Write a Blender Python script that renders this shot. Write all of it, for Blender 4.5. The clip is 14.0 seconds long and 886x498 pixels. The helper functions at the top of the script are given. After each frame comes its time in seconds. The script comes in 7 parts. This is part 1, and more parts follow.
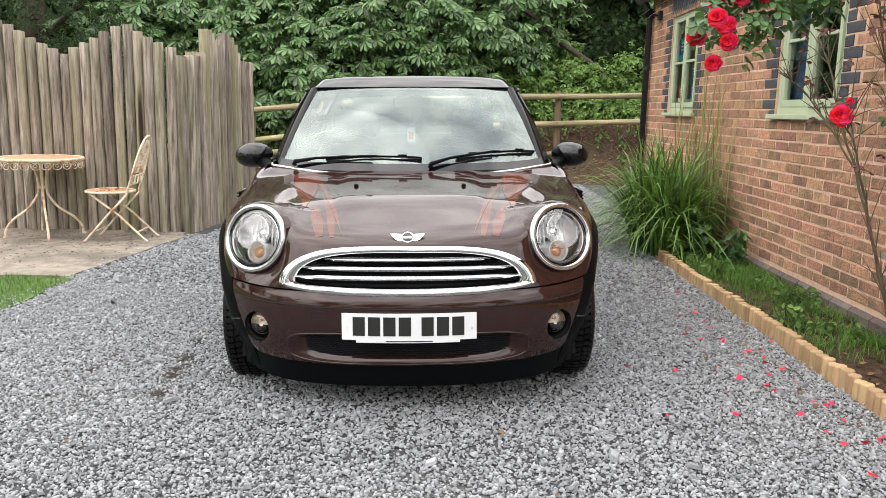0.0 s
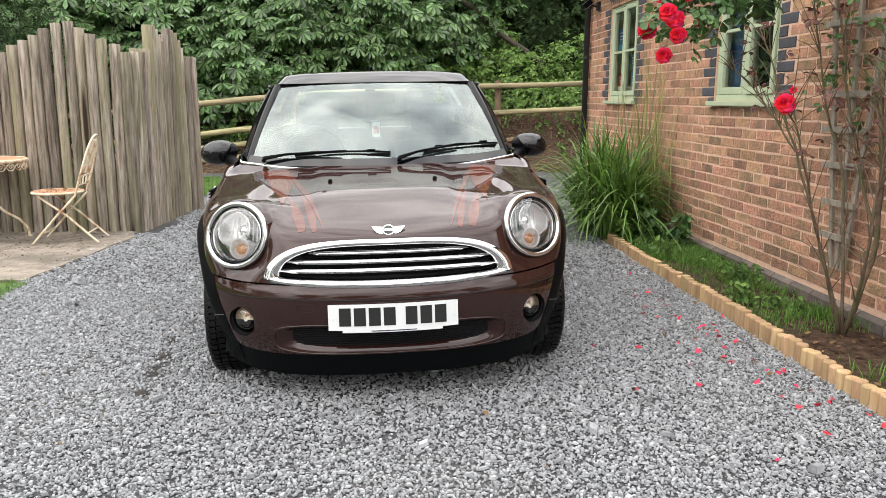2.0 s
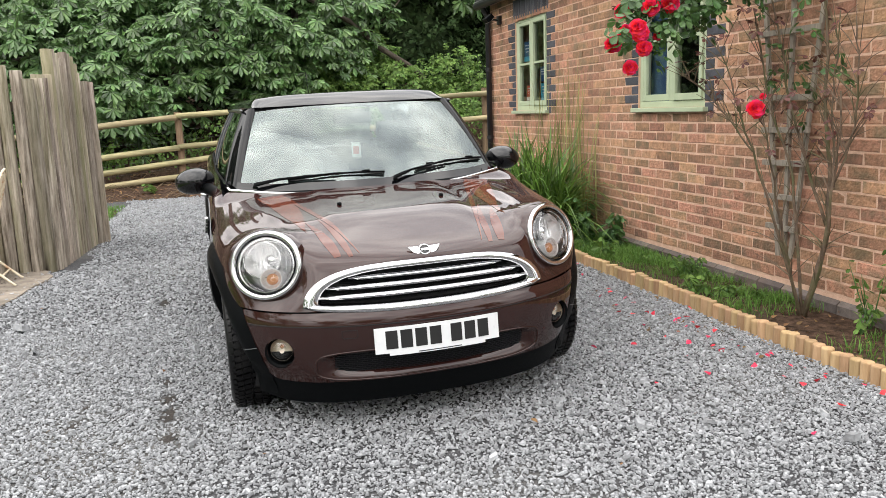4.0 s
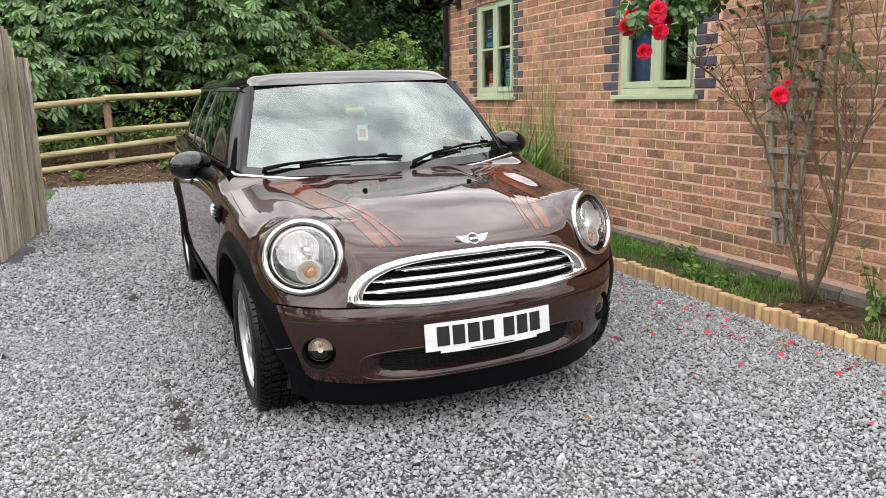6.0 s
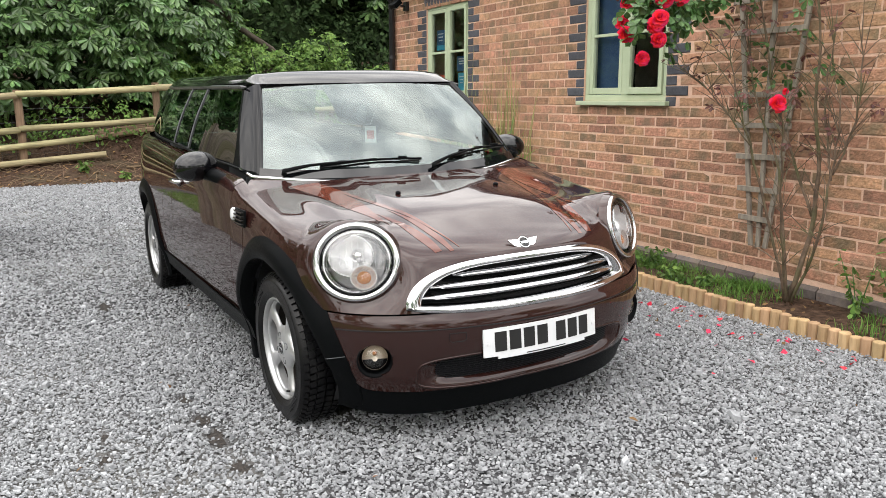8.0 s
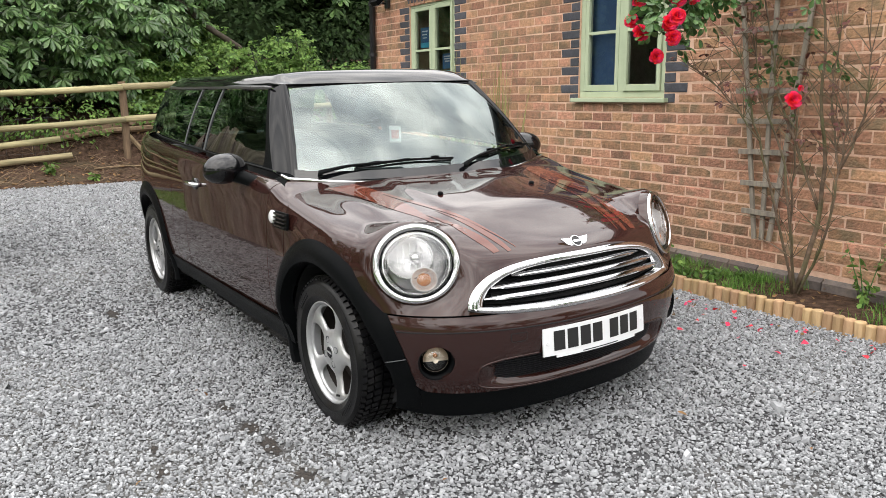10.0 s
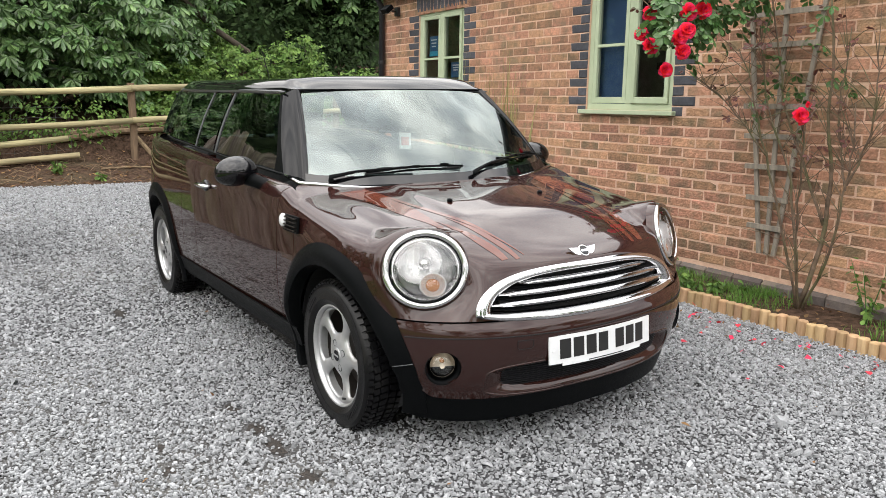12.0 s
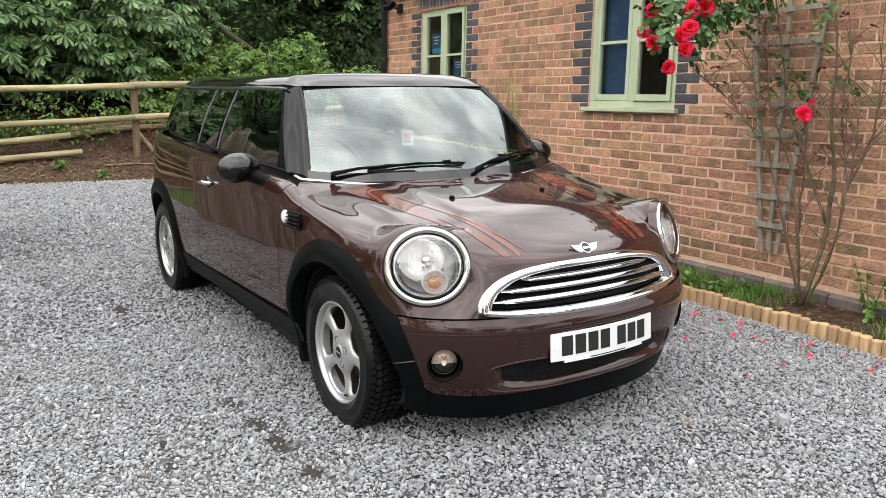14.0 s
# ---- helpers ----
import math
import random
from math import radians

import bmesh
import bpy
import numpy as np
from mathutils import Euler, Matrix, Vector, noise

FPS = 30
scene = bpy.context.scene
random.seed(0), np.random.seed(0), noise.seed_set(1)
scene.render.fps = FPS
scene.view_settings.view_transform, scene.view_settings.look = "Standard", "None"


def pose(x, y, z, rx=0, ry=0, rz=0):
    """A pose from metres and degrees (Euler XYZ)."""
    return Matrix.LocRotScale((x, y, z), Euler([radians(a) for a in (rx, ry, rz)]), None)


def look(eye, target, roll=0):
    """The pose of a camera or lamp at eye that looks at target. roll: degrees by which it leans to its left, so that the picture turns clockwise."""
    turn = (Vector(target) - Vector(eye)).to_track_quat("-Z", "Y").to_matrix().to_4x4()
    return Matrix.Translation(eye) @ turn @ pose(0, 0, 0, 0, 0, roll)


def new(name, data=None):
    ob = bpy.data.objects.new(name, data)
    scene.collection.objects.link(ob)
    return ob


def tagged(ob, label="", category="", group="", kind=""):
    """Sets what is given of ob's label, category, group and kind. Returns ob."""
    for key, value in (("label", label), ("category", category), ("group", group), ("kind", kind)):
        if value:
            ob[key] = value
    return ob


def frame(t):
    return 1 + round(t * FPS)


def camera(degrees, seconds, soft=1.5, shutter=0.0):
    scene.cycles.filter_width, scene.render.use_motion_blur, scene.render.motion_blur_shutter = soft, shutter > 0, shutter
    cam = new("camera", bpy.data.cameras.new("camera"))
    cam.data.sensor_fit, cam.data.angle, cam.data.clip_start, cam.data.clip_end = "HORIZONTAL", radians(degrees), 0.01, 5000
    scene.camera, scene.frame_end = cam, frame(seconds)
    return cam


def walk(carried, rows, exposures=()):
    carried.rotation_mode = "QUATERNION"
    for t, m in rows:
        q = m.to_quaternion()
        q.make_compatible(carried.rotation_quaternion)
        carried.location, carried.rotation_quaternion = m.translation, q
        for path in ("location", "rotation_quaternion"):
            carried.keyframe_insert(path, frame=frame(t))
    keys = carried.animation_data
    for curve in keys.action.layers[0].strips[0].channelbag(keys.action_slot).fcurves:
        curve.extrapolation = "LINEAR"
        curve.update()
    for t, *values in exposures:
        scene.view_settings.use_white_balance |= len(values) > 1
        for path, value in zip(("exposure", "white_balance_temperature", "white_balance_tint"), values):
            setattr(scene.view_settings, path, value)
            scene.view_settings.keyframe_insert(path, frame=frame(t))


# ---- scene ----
from mathutils.bvhtree import BVHTree

cam = camera(59.6, 14.0, soft=0.6)
# the walk: metres along the path and the eye's first height
METRES, EYE, TILT, LEAN, TURN = 2.62, 1.235, 0.0, 0.0, 0.0
ROWS = [
    (0.0, 0.0, 0.0, 0.0, 0.23, -10.27, -1.25),
    (0.5, -0.0001, 0.0016, 0.0003, 0.18, -10.59, -1.32),
    (1.0, -0.0155, 0.0008, 0.0015, -1.18, -11.01, -0.74),
    (1.5, -0.0445, -0.0053, 0.0041, -3.1, -11.23, 0.02),
    (2.0, -0.0669, -0.0437, 0.009, -4.71, -10.97, -0.22),
    (2.5, -0.1082, -0.0682, 0.0165, -7.8, -10.68, -0.69),
    (3.0, -0.196, -0.0512, 0.0221, -11.07, -10.35, 0.42),
    (5.5, -0.4574, 0.076, 0.0232, -19.77, -10.78, 1.48),
    (6.0, -0.4969, 0.1268, 0.0139, -21.57, -11.21, 1.04),
    (6.5, -0.5364, 0.172, 0.0189, -23.53, -11.44, 0.57),
    (7.0, -0.6036, 0.1829, 0.013, -25.4, -11.19, 0.4),
    (9.5, -0.7586, 0.3107, 0.0161, -31.92, -11.28, 0.07),
    (10.0, -0.8026, 0.3104, 0.0185, -32.24, -11.28, 0.38),
    (10.5, -0.8124, 0.3085, 0.0173, -32.18, -11.14, -0.44),
    (11.0, -0.8177, 0.3087, 0.0172, -31.88, -11.05, -1.09),
    (11.5, -0.8168, 0.3064, 0.0184, -31.83, -10.82, -0.76),
    (12.0, -0.8165, 0.3071, 0.0177, -31.85, -10.67, -0.89),
    (12.5, -0.8175, 0.3057, 0.0171, -31.74, -10.82, -0.85),
    (13.0, -0.8156, 0.3034, 0.0175, -31.68, -10.92, -0.85),
    (13.5, -0.8154, 0.3042, 0.0173, -31.75, -10.9, -1.06),
    (14.0, -0.8166, 0.3068, 0.017, -31.68, -10.86, -0.97),
]
walk(cam, [(t, pose(0, 0, EYE, TILT, LEAN, TURN) @ pose(METRES * x, METRES * y, METRES * z, 90 + pitch, roll, yaw)) for t, x, y, z, yaw, pitch, roll in ROWS])

# ---- world, sun and exposure ----
SUN_EL, SUN_AZ = 50.0, 238.0   # degrees above the horizon; compass turn from +y, clockwise
world = bpy.data.worlds.new("sky")
scene.world = world
world.use_nodes = True
wt = world.node_tree
wt.nodes.clear()
w_out = wt.nodes.new("ShaderNodeOutputWorld")
w_bg = wt.nodes.new("ShaderNodeBackground")
w_sky = wt.nodes.new("ShaderNodeTexSky")
w_sky.sky_type, w_sky.sun_disc = "NISHITA", False
w_sky.sun_elevation, w_sky.sun_rotation = radians(SUN_EL), radians(SUN_AZ)
w_sky.air_density, w_sky.dust_density = 1.0, 2.5
w_tc = wt.nodes.new("ShaderNodeTexCoord")
w_map = wt.nodes.new("ShaderNodeMapping")
w_map.inputs["Scale"].default_value = (1.6, 1.6, 3.2)
w_n = wt.nodes.new("ShaderNodeTexNoise")
w_n.inputs["Scale"].default_value, w_n.inputs["Detail"].default_value = 1.7, 7.0
w_n.inputs["Roughness"].default_value = 0.55
w_ramp = wt.nodes.new("ShaderNodeValToRGB")
w_ramp.color_ramp.elements[0].position, w_ramp.color_ramp.elements[0].color = 0.36, (0.55, 0.55, 0.55, 1)
w_ramp.color_ramp.elements[1].position, w_ramp.color_ramp.elements[1].color = 0.62, (1, 1, 1, 1)
w_cloud = wt.nodes.new("ShaderNodeValToRGB")
w_cloud.color_ramp.elements[0].position, w_cloud.color_ramp.elements[0].color = 0.36, (0.58, 0.585, 0.60, 1)
w_cloud.color_ramp.elements[1].position, w_cloud.color_ramp.elements[1].color = 0.62, (1.0, 0.972, 0.94, 1)
w_n2 = wt.nodes.new("ShaderNodeTexNoise")
w_n2.inputs["Scale"].default_value, w_n2.inputs["Detail"].default_value = 3.1, 8.0
w_mix = wt.nodes.new("ShaderNodeMix")
w_mix.data_type = "RGBA"
wt.links.new(w_tc.outputs["Generated"], w_map.inputs["Vector"])
for n_ in (w_n, w_n2):
    wt.links.new(w_map.outputs["Vector"], n_.inputs["Vector"])
wt.links.new(w_n.outputs["Fac"], w_ramp.inputs["Fac"])
wt.links.new(w_n2.outputs["Fac"], w_cloud.inputs["Fac"])
wt.links.new(w_ramp.outputs["Color"], w_mix.inputs["Factor"])
wt.links.new(w_sky.outputs["Color"], w_mix.inputs["A"])
# an overcast sky is some three times brighter overhead than at the horizon
w_sep = wt.nodes.new("ShaderNodeSeparateXYZ")
w_grad = wt.nodes.new("ShaderNodeMapRange")
w_grad.inputs["From Min"].default_value, w_grad.inputs["From Max"].default_value = 0.0, 1.0
w_grad.inputs["To Min"].default_value, w_grad.inputs["To Max"].default_value = 22.0, 62.0
wt.links.new(w_tc.outputs["Generated"], w_sep.inputs["Vector"])
wt.links.new(w_sep.outputs["Z"], w_grad.inputs["Value"])
w_mul = wt.nodes.new("ShaderNodeVectorMath")
w_mul.operation = "SCALE"
wt.links.new(w_cloud.outputs["Color"], w_mul.inputs[0])
wt.links.new(w_grad.outputs["Result"], w_mul.inputs["Scale"])
wt.links.new(w_mul.outputs["Vector"], w_mix.inputs["B"])
wt.links.new(w_mix.outputs["Result"], w_bg.inputs["Color"])
w_bg.inputs["Strength"].default_value = 0.10
wt.links.new(w_bg.outputs["Background"], w_out.inputs["Surface"])

sun = new("sun", bpy.data.lights.new("sun", "SUN"))
sun.data.energy, sun.data.angle, sun.data.color = 1.2, radians(80), (1.0, 0.96, 0.9)
_a, _e = radians(SUN_AZ), radians(SUN_EL)
sun.matrix_world = look((20 * math.sin(_a) * math.cos(_e), 20 * math.cos(_a) * math.cos(_e), 20 * math.sin(_e)), (0, 0, 0))
scene.view_settings.exposure = 0.0

# ---- material and mesh helpers ----
def mat(name, col, rough=0.5, metal=0.0, col2=None, scale=6.0, bump=0.0, bscale=60.0, rnd=0.0, isl=0.0,
        coat=0.0, spec=0.5, stain=None, sscale=1.2, stretch=(1, 1, 1), trans=0.0, ior=1.45, space="Object", rvar=0.1, thin=0.0, knots=None):
    """A surface with grain (col to col2), optional large stains, random tone by object (rnd) or island (isl), and relief."""
    m = bpy.data.materials.new(name)
    m.use_nodes = True
    nt = m.node_tree
    b = nt.nodes["Principled BSDF"]
    b.inputs["Roughness"].default_value, b.inputs["Metallic"].default_value = rough, metal
    b.inputs["Coat Weight"].default_value, b.inputs["Coat Roughness"].default_value = coat, 0.03
    b.inputs["Specular IOR Level"].default_value = spec
    b.inputs["Transmission Weight"].default_value, b.inputs["IOR"].default_value = trans, ior
    col2 = col2 or tuple(c * 0.72 for c in col)
    tc = nt.nodes.new("ShaderNodeTexCoord")
    mp = nt.nodes.new("ShaderNodeMapping")
    mp.inputs["Scale"].default_value = stretch
    if space == "World":
        geo0 = nt.nodes.new("ShaderNodeNewGeometry")
        nt.links.new(geo0.outputs["Position"], mp.inputs["Vector"])
    else:
        nt.links.new(tc.outputs[space], mp.inputs["Vector"])
    vec = mp.outputs["Vector"]
    if rnd:
        oi = nt.nodes.new("ShaderNodeObjectInfo")
        sh = nt.nodes.new("ShaderNodeVectorMath")
        sh.operation = "MULTIPLY_ADD"
        sh.inputs[1].default_value = (1, 1, 1)
        cmb = nt.nodes.new("ShaderNodeMath")
        cmb.operation, cmb.inputs[1].default_value = "MULTIPLY", 37.0
        nt.links.new(oi.outputs["Random"], cmb.inputs[0])
        nt.links.new(vec, sh.inputs[0])
        nt.links.new(cmb.outputs[0], sh.inputs[2])
        vec = sh.outputs[0]
    n1 = nt.nodes.new("ShaderNodeTexNoise")
    n1.inputs["Scale"].default_value, n1.inputs["Detail"].default_value = scale, 6.0
    n1.inputs["Roughness"].default_value = 0.62
    nt.links.new(vec, n1.inputs["Vector"])
    rp = nt.nodes.new("ShaderNodeValToRGB")
    rp.color_ramp.elements[0].position, rp.color_ramp.elements[1].position = 0.32, 0.68
    rp.color_ramp.elements[0].color, rp.color_ramp.elements[1].color = (*col2, 1), (*col, 1)
    nt.links.new(n1.outputs["Fac"], rp.inputs["Fac"])
    colour = rp.outputs["Color"]

    def mixed(fac, a, bcol, kind="MIX"):
        mx = nt.nodes.new("ShaderNodeMix")
        mx.data_type, mx.blend_type = "RGBA", kind
        if isinstance(fac, float):
            mx.inputs["Factor"].default_value = fac
        else:
            nt.links.new(fac, mx.inputs["Factor"])
        nt.links.new(a, mx.inputs["A"])
        if isinstance(bcol, tuple):
            mx.inputs["B"].default_value = (*bcol, 1)
        else:
            nt.links.new(bcol, mx.inputs["B"])
        return mx.outputs["Result"]
    if stain:
        n2 = nt.nodes.new("ShaderNodeTexNoise")
        n2.inputs["Scale"].default_value, n2.inputs["Detail"].default_value = sscale, 4.0
        nt.links.new(vec, n2.inputs["Vector"])
        r2 = nt.nodes.new("ShaderNodeValToRGB")
        r2.color_ramp.elements[0].position, r2.color_ramp.elements[1].position = 0.48, 0.66
        r2.color_ramp.elements[1].color = (0.8, 0.8, 0.8, 1)
        nt.links.new(n2.outputs["Fac"], r2.inputs["Fac"])
        colour = mixed(r2.outputs["Color"], colour, stain)
    if knots:
        vo = nt.nodes.new("ShaderNodeTexVoronoi")
        vo.inputs["Scale"].default_value = 1.1
        nt.links.new(vec, vo.inputs["Vector"])
        kr = nt.nodes.new("ShaderNodeValToRGB")
        kr.color_ramp.elements[0].position, kr.color_ramp.elements[0].color = 0.10, (1, 1, 1, 1)
        kr.color_ramp.elements[1].position, kr.color_ramp.elements[1].color = 0.17, (0, 0, 0, 1)
        nt.links.new(vo.outputs["Distance"], kr.inputs["Fac"])
        colour = mixed(kr.outputs["Color"], colour, knots)
    if rnd or isl:
        if rnd:
            src = nt.nodes.new("ShaderNodeObjectInfo").outputs["Random"]
        else:
            src = nt.nodes.new("ShaderNodeNewGeometry").outputs["Random Per Island"]
        hs = nt.nodes.new("ShaderNodeHueSaturation")
        mr = nt.nodes.new("ShaderNodeMapRange")
        mr.inputs["To Min"].default_value, mr.inputs["To Max"].default_value = 1 - (rnd or isl), 1 + (rnd or isl)
        nt.links.new(src, mr.inputs["Value"])
        nt.links.new(mr.outputs["Result"], hs.inputs["Value"])
        m2 = nt.nodes.new("ShaderNodeMath")
        m2.operation, m2.inputs[1].default_value = "MULTIPLY", 7.31
        m3 = nt.nodes.new("ShaderNodeMath")
        m3.operation = "FRACT"
        m4 = nt.nodes.new("ShaderNodeMapRange")
        m4.inputs["To Min"].default_value, m4.inputs["To Max"].default_value = 0.488, 0.512
        nt.links.new(src, m2.inputs[0])
        nt.links.new(m2.outputs[0], m3.inputs[0])
        nt.links.new(m3.outputs[0], m4.inputs["Value"])
        nt.links.new(m4.outputs["Result"], hs.inputs["Hue"])
        nt.links.new(colour, hs.inputs["Color"])
        colour = hs.outputs["Color"]
    nt.links.new(colour, b.inputs["Base Color"])
    if rvar:
        rr = nt.nodes.new("ShaderNodeMapRange")
        rr.inputs["To Min"].default_value, rr.inputs["To Max"].default_value = max(0.0, rough - rvar), min(1.0, rough + rvar)
        nt.links.new(n1.outputs["Fac"], rr.inputs["Value"])
        nt.links.new(rr.outputs["Result"], b.inputs["Roughness"])
    if bump:
        n3 = nt.nodes.new("ShaderNodeTexNoise")
        n3.inputs["Scale"].default_value, n3.inputs["Detail"].default_value = bscale, 5.0
        nt.links.new(vec, n3.inputs["Vector"])
        bp = nt.nodes.new("ShaderNodeBump")
        bp.inputs["Strength"].default_value, bp.inputs["Distance"].default_value = 1.0, bump
        nt.links.new(n3.outputs["Fac"], bp.inputs["Height"])
        nt.links.new(bp.outputs["Normal"], b.inputs["Normal"])
    if thin:
        tr = nt.nodes.new("ShaderNodeBsdfTranslucent")
        ms = nt.nodes.new("ShaderNodeMixShader")
        ms.inputs["Fac"].default_value = thin
        nt.links.new(colour, tr.inputs["Color"])
        nt.links.new(b.outputs["BSDF"], ms.inputs[1])
        nt.links.new(tr.outputs["BSDF"], ms.inputs[2])
        nt.links.new(ms.outputs["Shader"], nt.nodes["Material Output"].inputs["Surface"])
    return m


def glass(name, tint=(1, 1, 1), rough=0.0, clear=0.85, ior=1.75, sheen=(1, 1, 1)):
    """A thin pane: clear with a true mirror gloss on top by Fresnel."""
    m = bpy.data.materials.new(name)
    m.use_nodes = True
    nt = m.node_tree
    nt.nodes.remove(nt.nodes["Principled BSDF"])
    out = nt.nodes["Material Output"]
    tr = nt.nodes.new("ShaderNodeBsdfTransparent")
    tr.inputs["Color"].default_value = (*[c * clear for c in tint], 1)
    gl = nt.nodes.new("ShaderNodeBsdfGlossy")
    gl.inputs["Roughness"].default_value = rough
    gl.inputs["Color"].default_value = (*sheen, 1)
    fr = nt.nodes.new("ShaderNodeFresnel")
    fr.inputs["IOR"].default_value = ior
    mx = nt.nodes.new("ShaderNodeMixShader")
    nt.links.new(fr.outputs["Fac"], mx.inputs["Fac"])
    nt.links.new(tr.outputs["BSDF"], mx.inputs[1])
    nt.links.new(gl.outputs["BSDF"], mx.inputs[2])
    nt.links.new(mx.outputs["Shader"], out.inputs["Surface"])
    return m


def mesh_of(name, bm, smooth=False):
    me = bpy.data.meshes.new(name)
    bm.to_mesh(me)
    bm.free()
    if smooth:
        me.polygons.foreach_set("use_smooth", [True] * len(me.polygons))
    return me


def part(name, bm, material, parent=None, label="", smooth=False, at=None):
    """Links a bmesh (or mesh) as one object, under parent if given."""
    me = mesh_of(name, bm, smooth) if isinstance(bm, bmesh.types.BMesh) else bm
    if material and not me.materials:
        me.materials.append(material)
    ob = new(name, me)
    if parent:
        ob.parent = parent
    if at:
        ob.matrix_basis = at
    if label:
        ob["label"] = label
    return ob


def thing(name, label, category, at=None, group="", kind=""):
    ob = new(name)
    ob.empty_display_size = 0.1
    if at:
        ob.matrix_basis = at
    return tagged(ob, label, category, group, kind)


def box(bm, x0, x1, y0, y1, z0, z1, bevel=0.0, m=None):
    mx = Matrix.LocRotScale(((x0 + x1) / 2, (y0 + y1) / 2, (z0 + z1) / 2), None, (x1 - x0, y1 - y0, z1 - z0))
    r = bmesh.ops.create_cube(bm, size=1.0, matrix=(m @ mx) if m else mx)
    if bevel:
        es = list({e for v in r["verts"] for e in v.link_edges})
        bmesh.ops.bevel(bm, geom=es, offset=bevel, segments=2, affect="EDGES", profile=0.6)
    return bm


def boxed(*a, **k):
    return box(bmesh.new(), *a, **k)


def tube(bm, pts, radius, sides=8, caps=True, flat=1.0):
    """A tube along pts; radius a number or one for each point."""
    pts = [Vector(p) for p in pts]
    rad = radius if isinstance(radius, (list, tuple)) else [radius] * len(pts)
    rings, ref = [], None
    for i, p in enumerate(pts):
        d = (pts[min(i + 1, len(pts) - 1)] - pts[max(i - 1, 0)]).normalized()
        if ref is None:
            ref = Vector((0, 0, 1)) if abs(d.z) < 0.9 else Vector((1, 0, 0))
        a = (ref - d * ref.dot(d)).normalized()
        ref = a
        c = d.cross(a)
        rings.append([bm.verts.new(p + rad[i] * (a * math.cos(2 * math.pi * k / sides) * flat + c * math.sin(2 * math.pi * k / sides))) for k in range(sides)])
    for r0, r1 in zip(rings, rings[1:]):
        for k in range(sides):
            bm.faces.new((r0[k], r0[(k + 1) % sides], r1[(k + 1) % sides], r1[k]))
    if caps:
        bm.faces.new(rings[0][::-1])
        bm.faces.new(rings[-1])
    return bm


def tubed(*a, **k):
    return tube(bmesh.new(), *a, **k)


def arc(f, n):
    return [f(i / n) for i in range(n + 1)]


def lathe(bm, prof, n=48, axis="x", close=False):
    """Turns profile (along, radius) about an axis."""
    rings = []
    for a, r in prof:
        ring = []
        for k in range(n):
            t = 2 * math.pi * k / n
            u, v = r * math.cos(t), r * math.sin(t)
            ring.append(bm.verts.new((a, u, v) if axis == "x" else (u, a, v) if axis == "y" else (u, v, a)))
        rings.append(ring)
    pairs = list(zip(rings, rings[1:])) + ([(rings[-1], rings[0])] if close else [])
    for r0, r1 in pairs:
        for k in range(n):
            bm.faces.new((r0[k], r0[(k + 1) % n], r1[(k + 1) % n], r1[k]))
    return bm


def surf(f, nu, nv, bm=None, thick=0.0):
    """A grid of f(u, v), u and v from 0 to 1; with thick a shell, its back shifted along the normals."""
    bm = bm or bmesh.new()
    vs = [[bm.verts.new(f(i / nu, j / nv)) for j in range(nv + 1)] for i in range(nu + 1)]
    fs = []
    for i in range(nu):
        for j in range(nv):
            try:
                fs.append(bm.faces.new((vs[i][j], vs[i + 1][j], vs[i + 1][j + 1], vs[i][j + 1])))
            except ValueError:
                pass
    bmesh.ops.remove_doubles(bm, verts=[v for r in vs for v in r], dist=1e-5)
    if thick:
        bmesh.ops.recalc_face_normals(bm, faces=bm.faces)
        bmesh.ops.solidify(bm, geom=list(bm.faces), thickness=thick)
    return bm


def raw_mesh(name, verts, sizes, corners):
    """A mesh from arrays: corner indices laid end to end, with the size of each face."""
    me = bpy.data.meshes.new(name)
    verts, sizes, corners = np.asarray(verts, np.float32), np.asarray(sizes, np.int32), np.asarray(corners, np.int32)
    me.vertices.add(len(verts))
    me.vertices.foreach_set("co", verts.ravel())
    me.loops.add(len(corners))
    me.loops.foreach_set("vertex_index", corners)
    me.polygons.add(len(sizes))
    me.polygons.foreach_set("loop_start", np.concatenate(([0], np.cumsum(sizes)[:-1])).astype(np.int32))
    me.polygons.foreach_set("loop_total", sizes)
    me.polygons.foreach_set("use_smooth", np.zeros(len(sizes), bool))
    me.update(calc_edges=True)
    me.validate()
    return me


def lerp(a, b, t):
    return a + (b - a) * t


def smooth(t):
    t = max(0.0, min(1.0, t))
    return t * t * (3 - 2 * t)


def curve_of(points):
    """A smooth function through (x, value) points."""
    xs, ys = [p[0] for p in points], [p[1] for p in points]

    def f(x):
        if x <= xs[0]:
            return ys[0]
        if x >= xs[-1]:
            return ys[-1]
        i = max(k for k in range(len(xs) - 1) if xs[k] <= x)

        def slope(k):
            k0, k1 = max(k - 1, 0), min(k + 1, len(xs) - 1)
            return (ys[k1] - ys[k0]) / (xs[k1] - xs[k0])
        h = xs[i + 1] - xs[i]
        t = (x - xs[i]) / h
        return ((2 * t**3 - 3 * t**2 + 1) * ys[i] + (t**3 - 2 * t**2 + t) * h * slope(i)
                + (-2 * t**3 + 3 * t**2) * ys[i + 1] + (t**3 - t**2) * h * slope(i + 1))
    return f

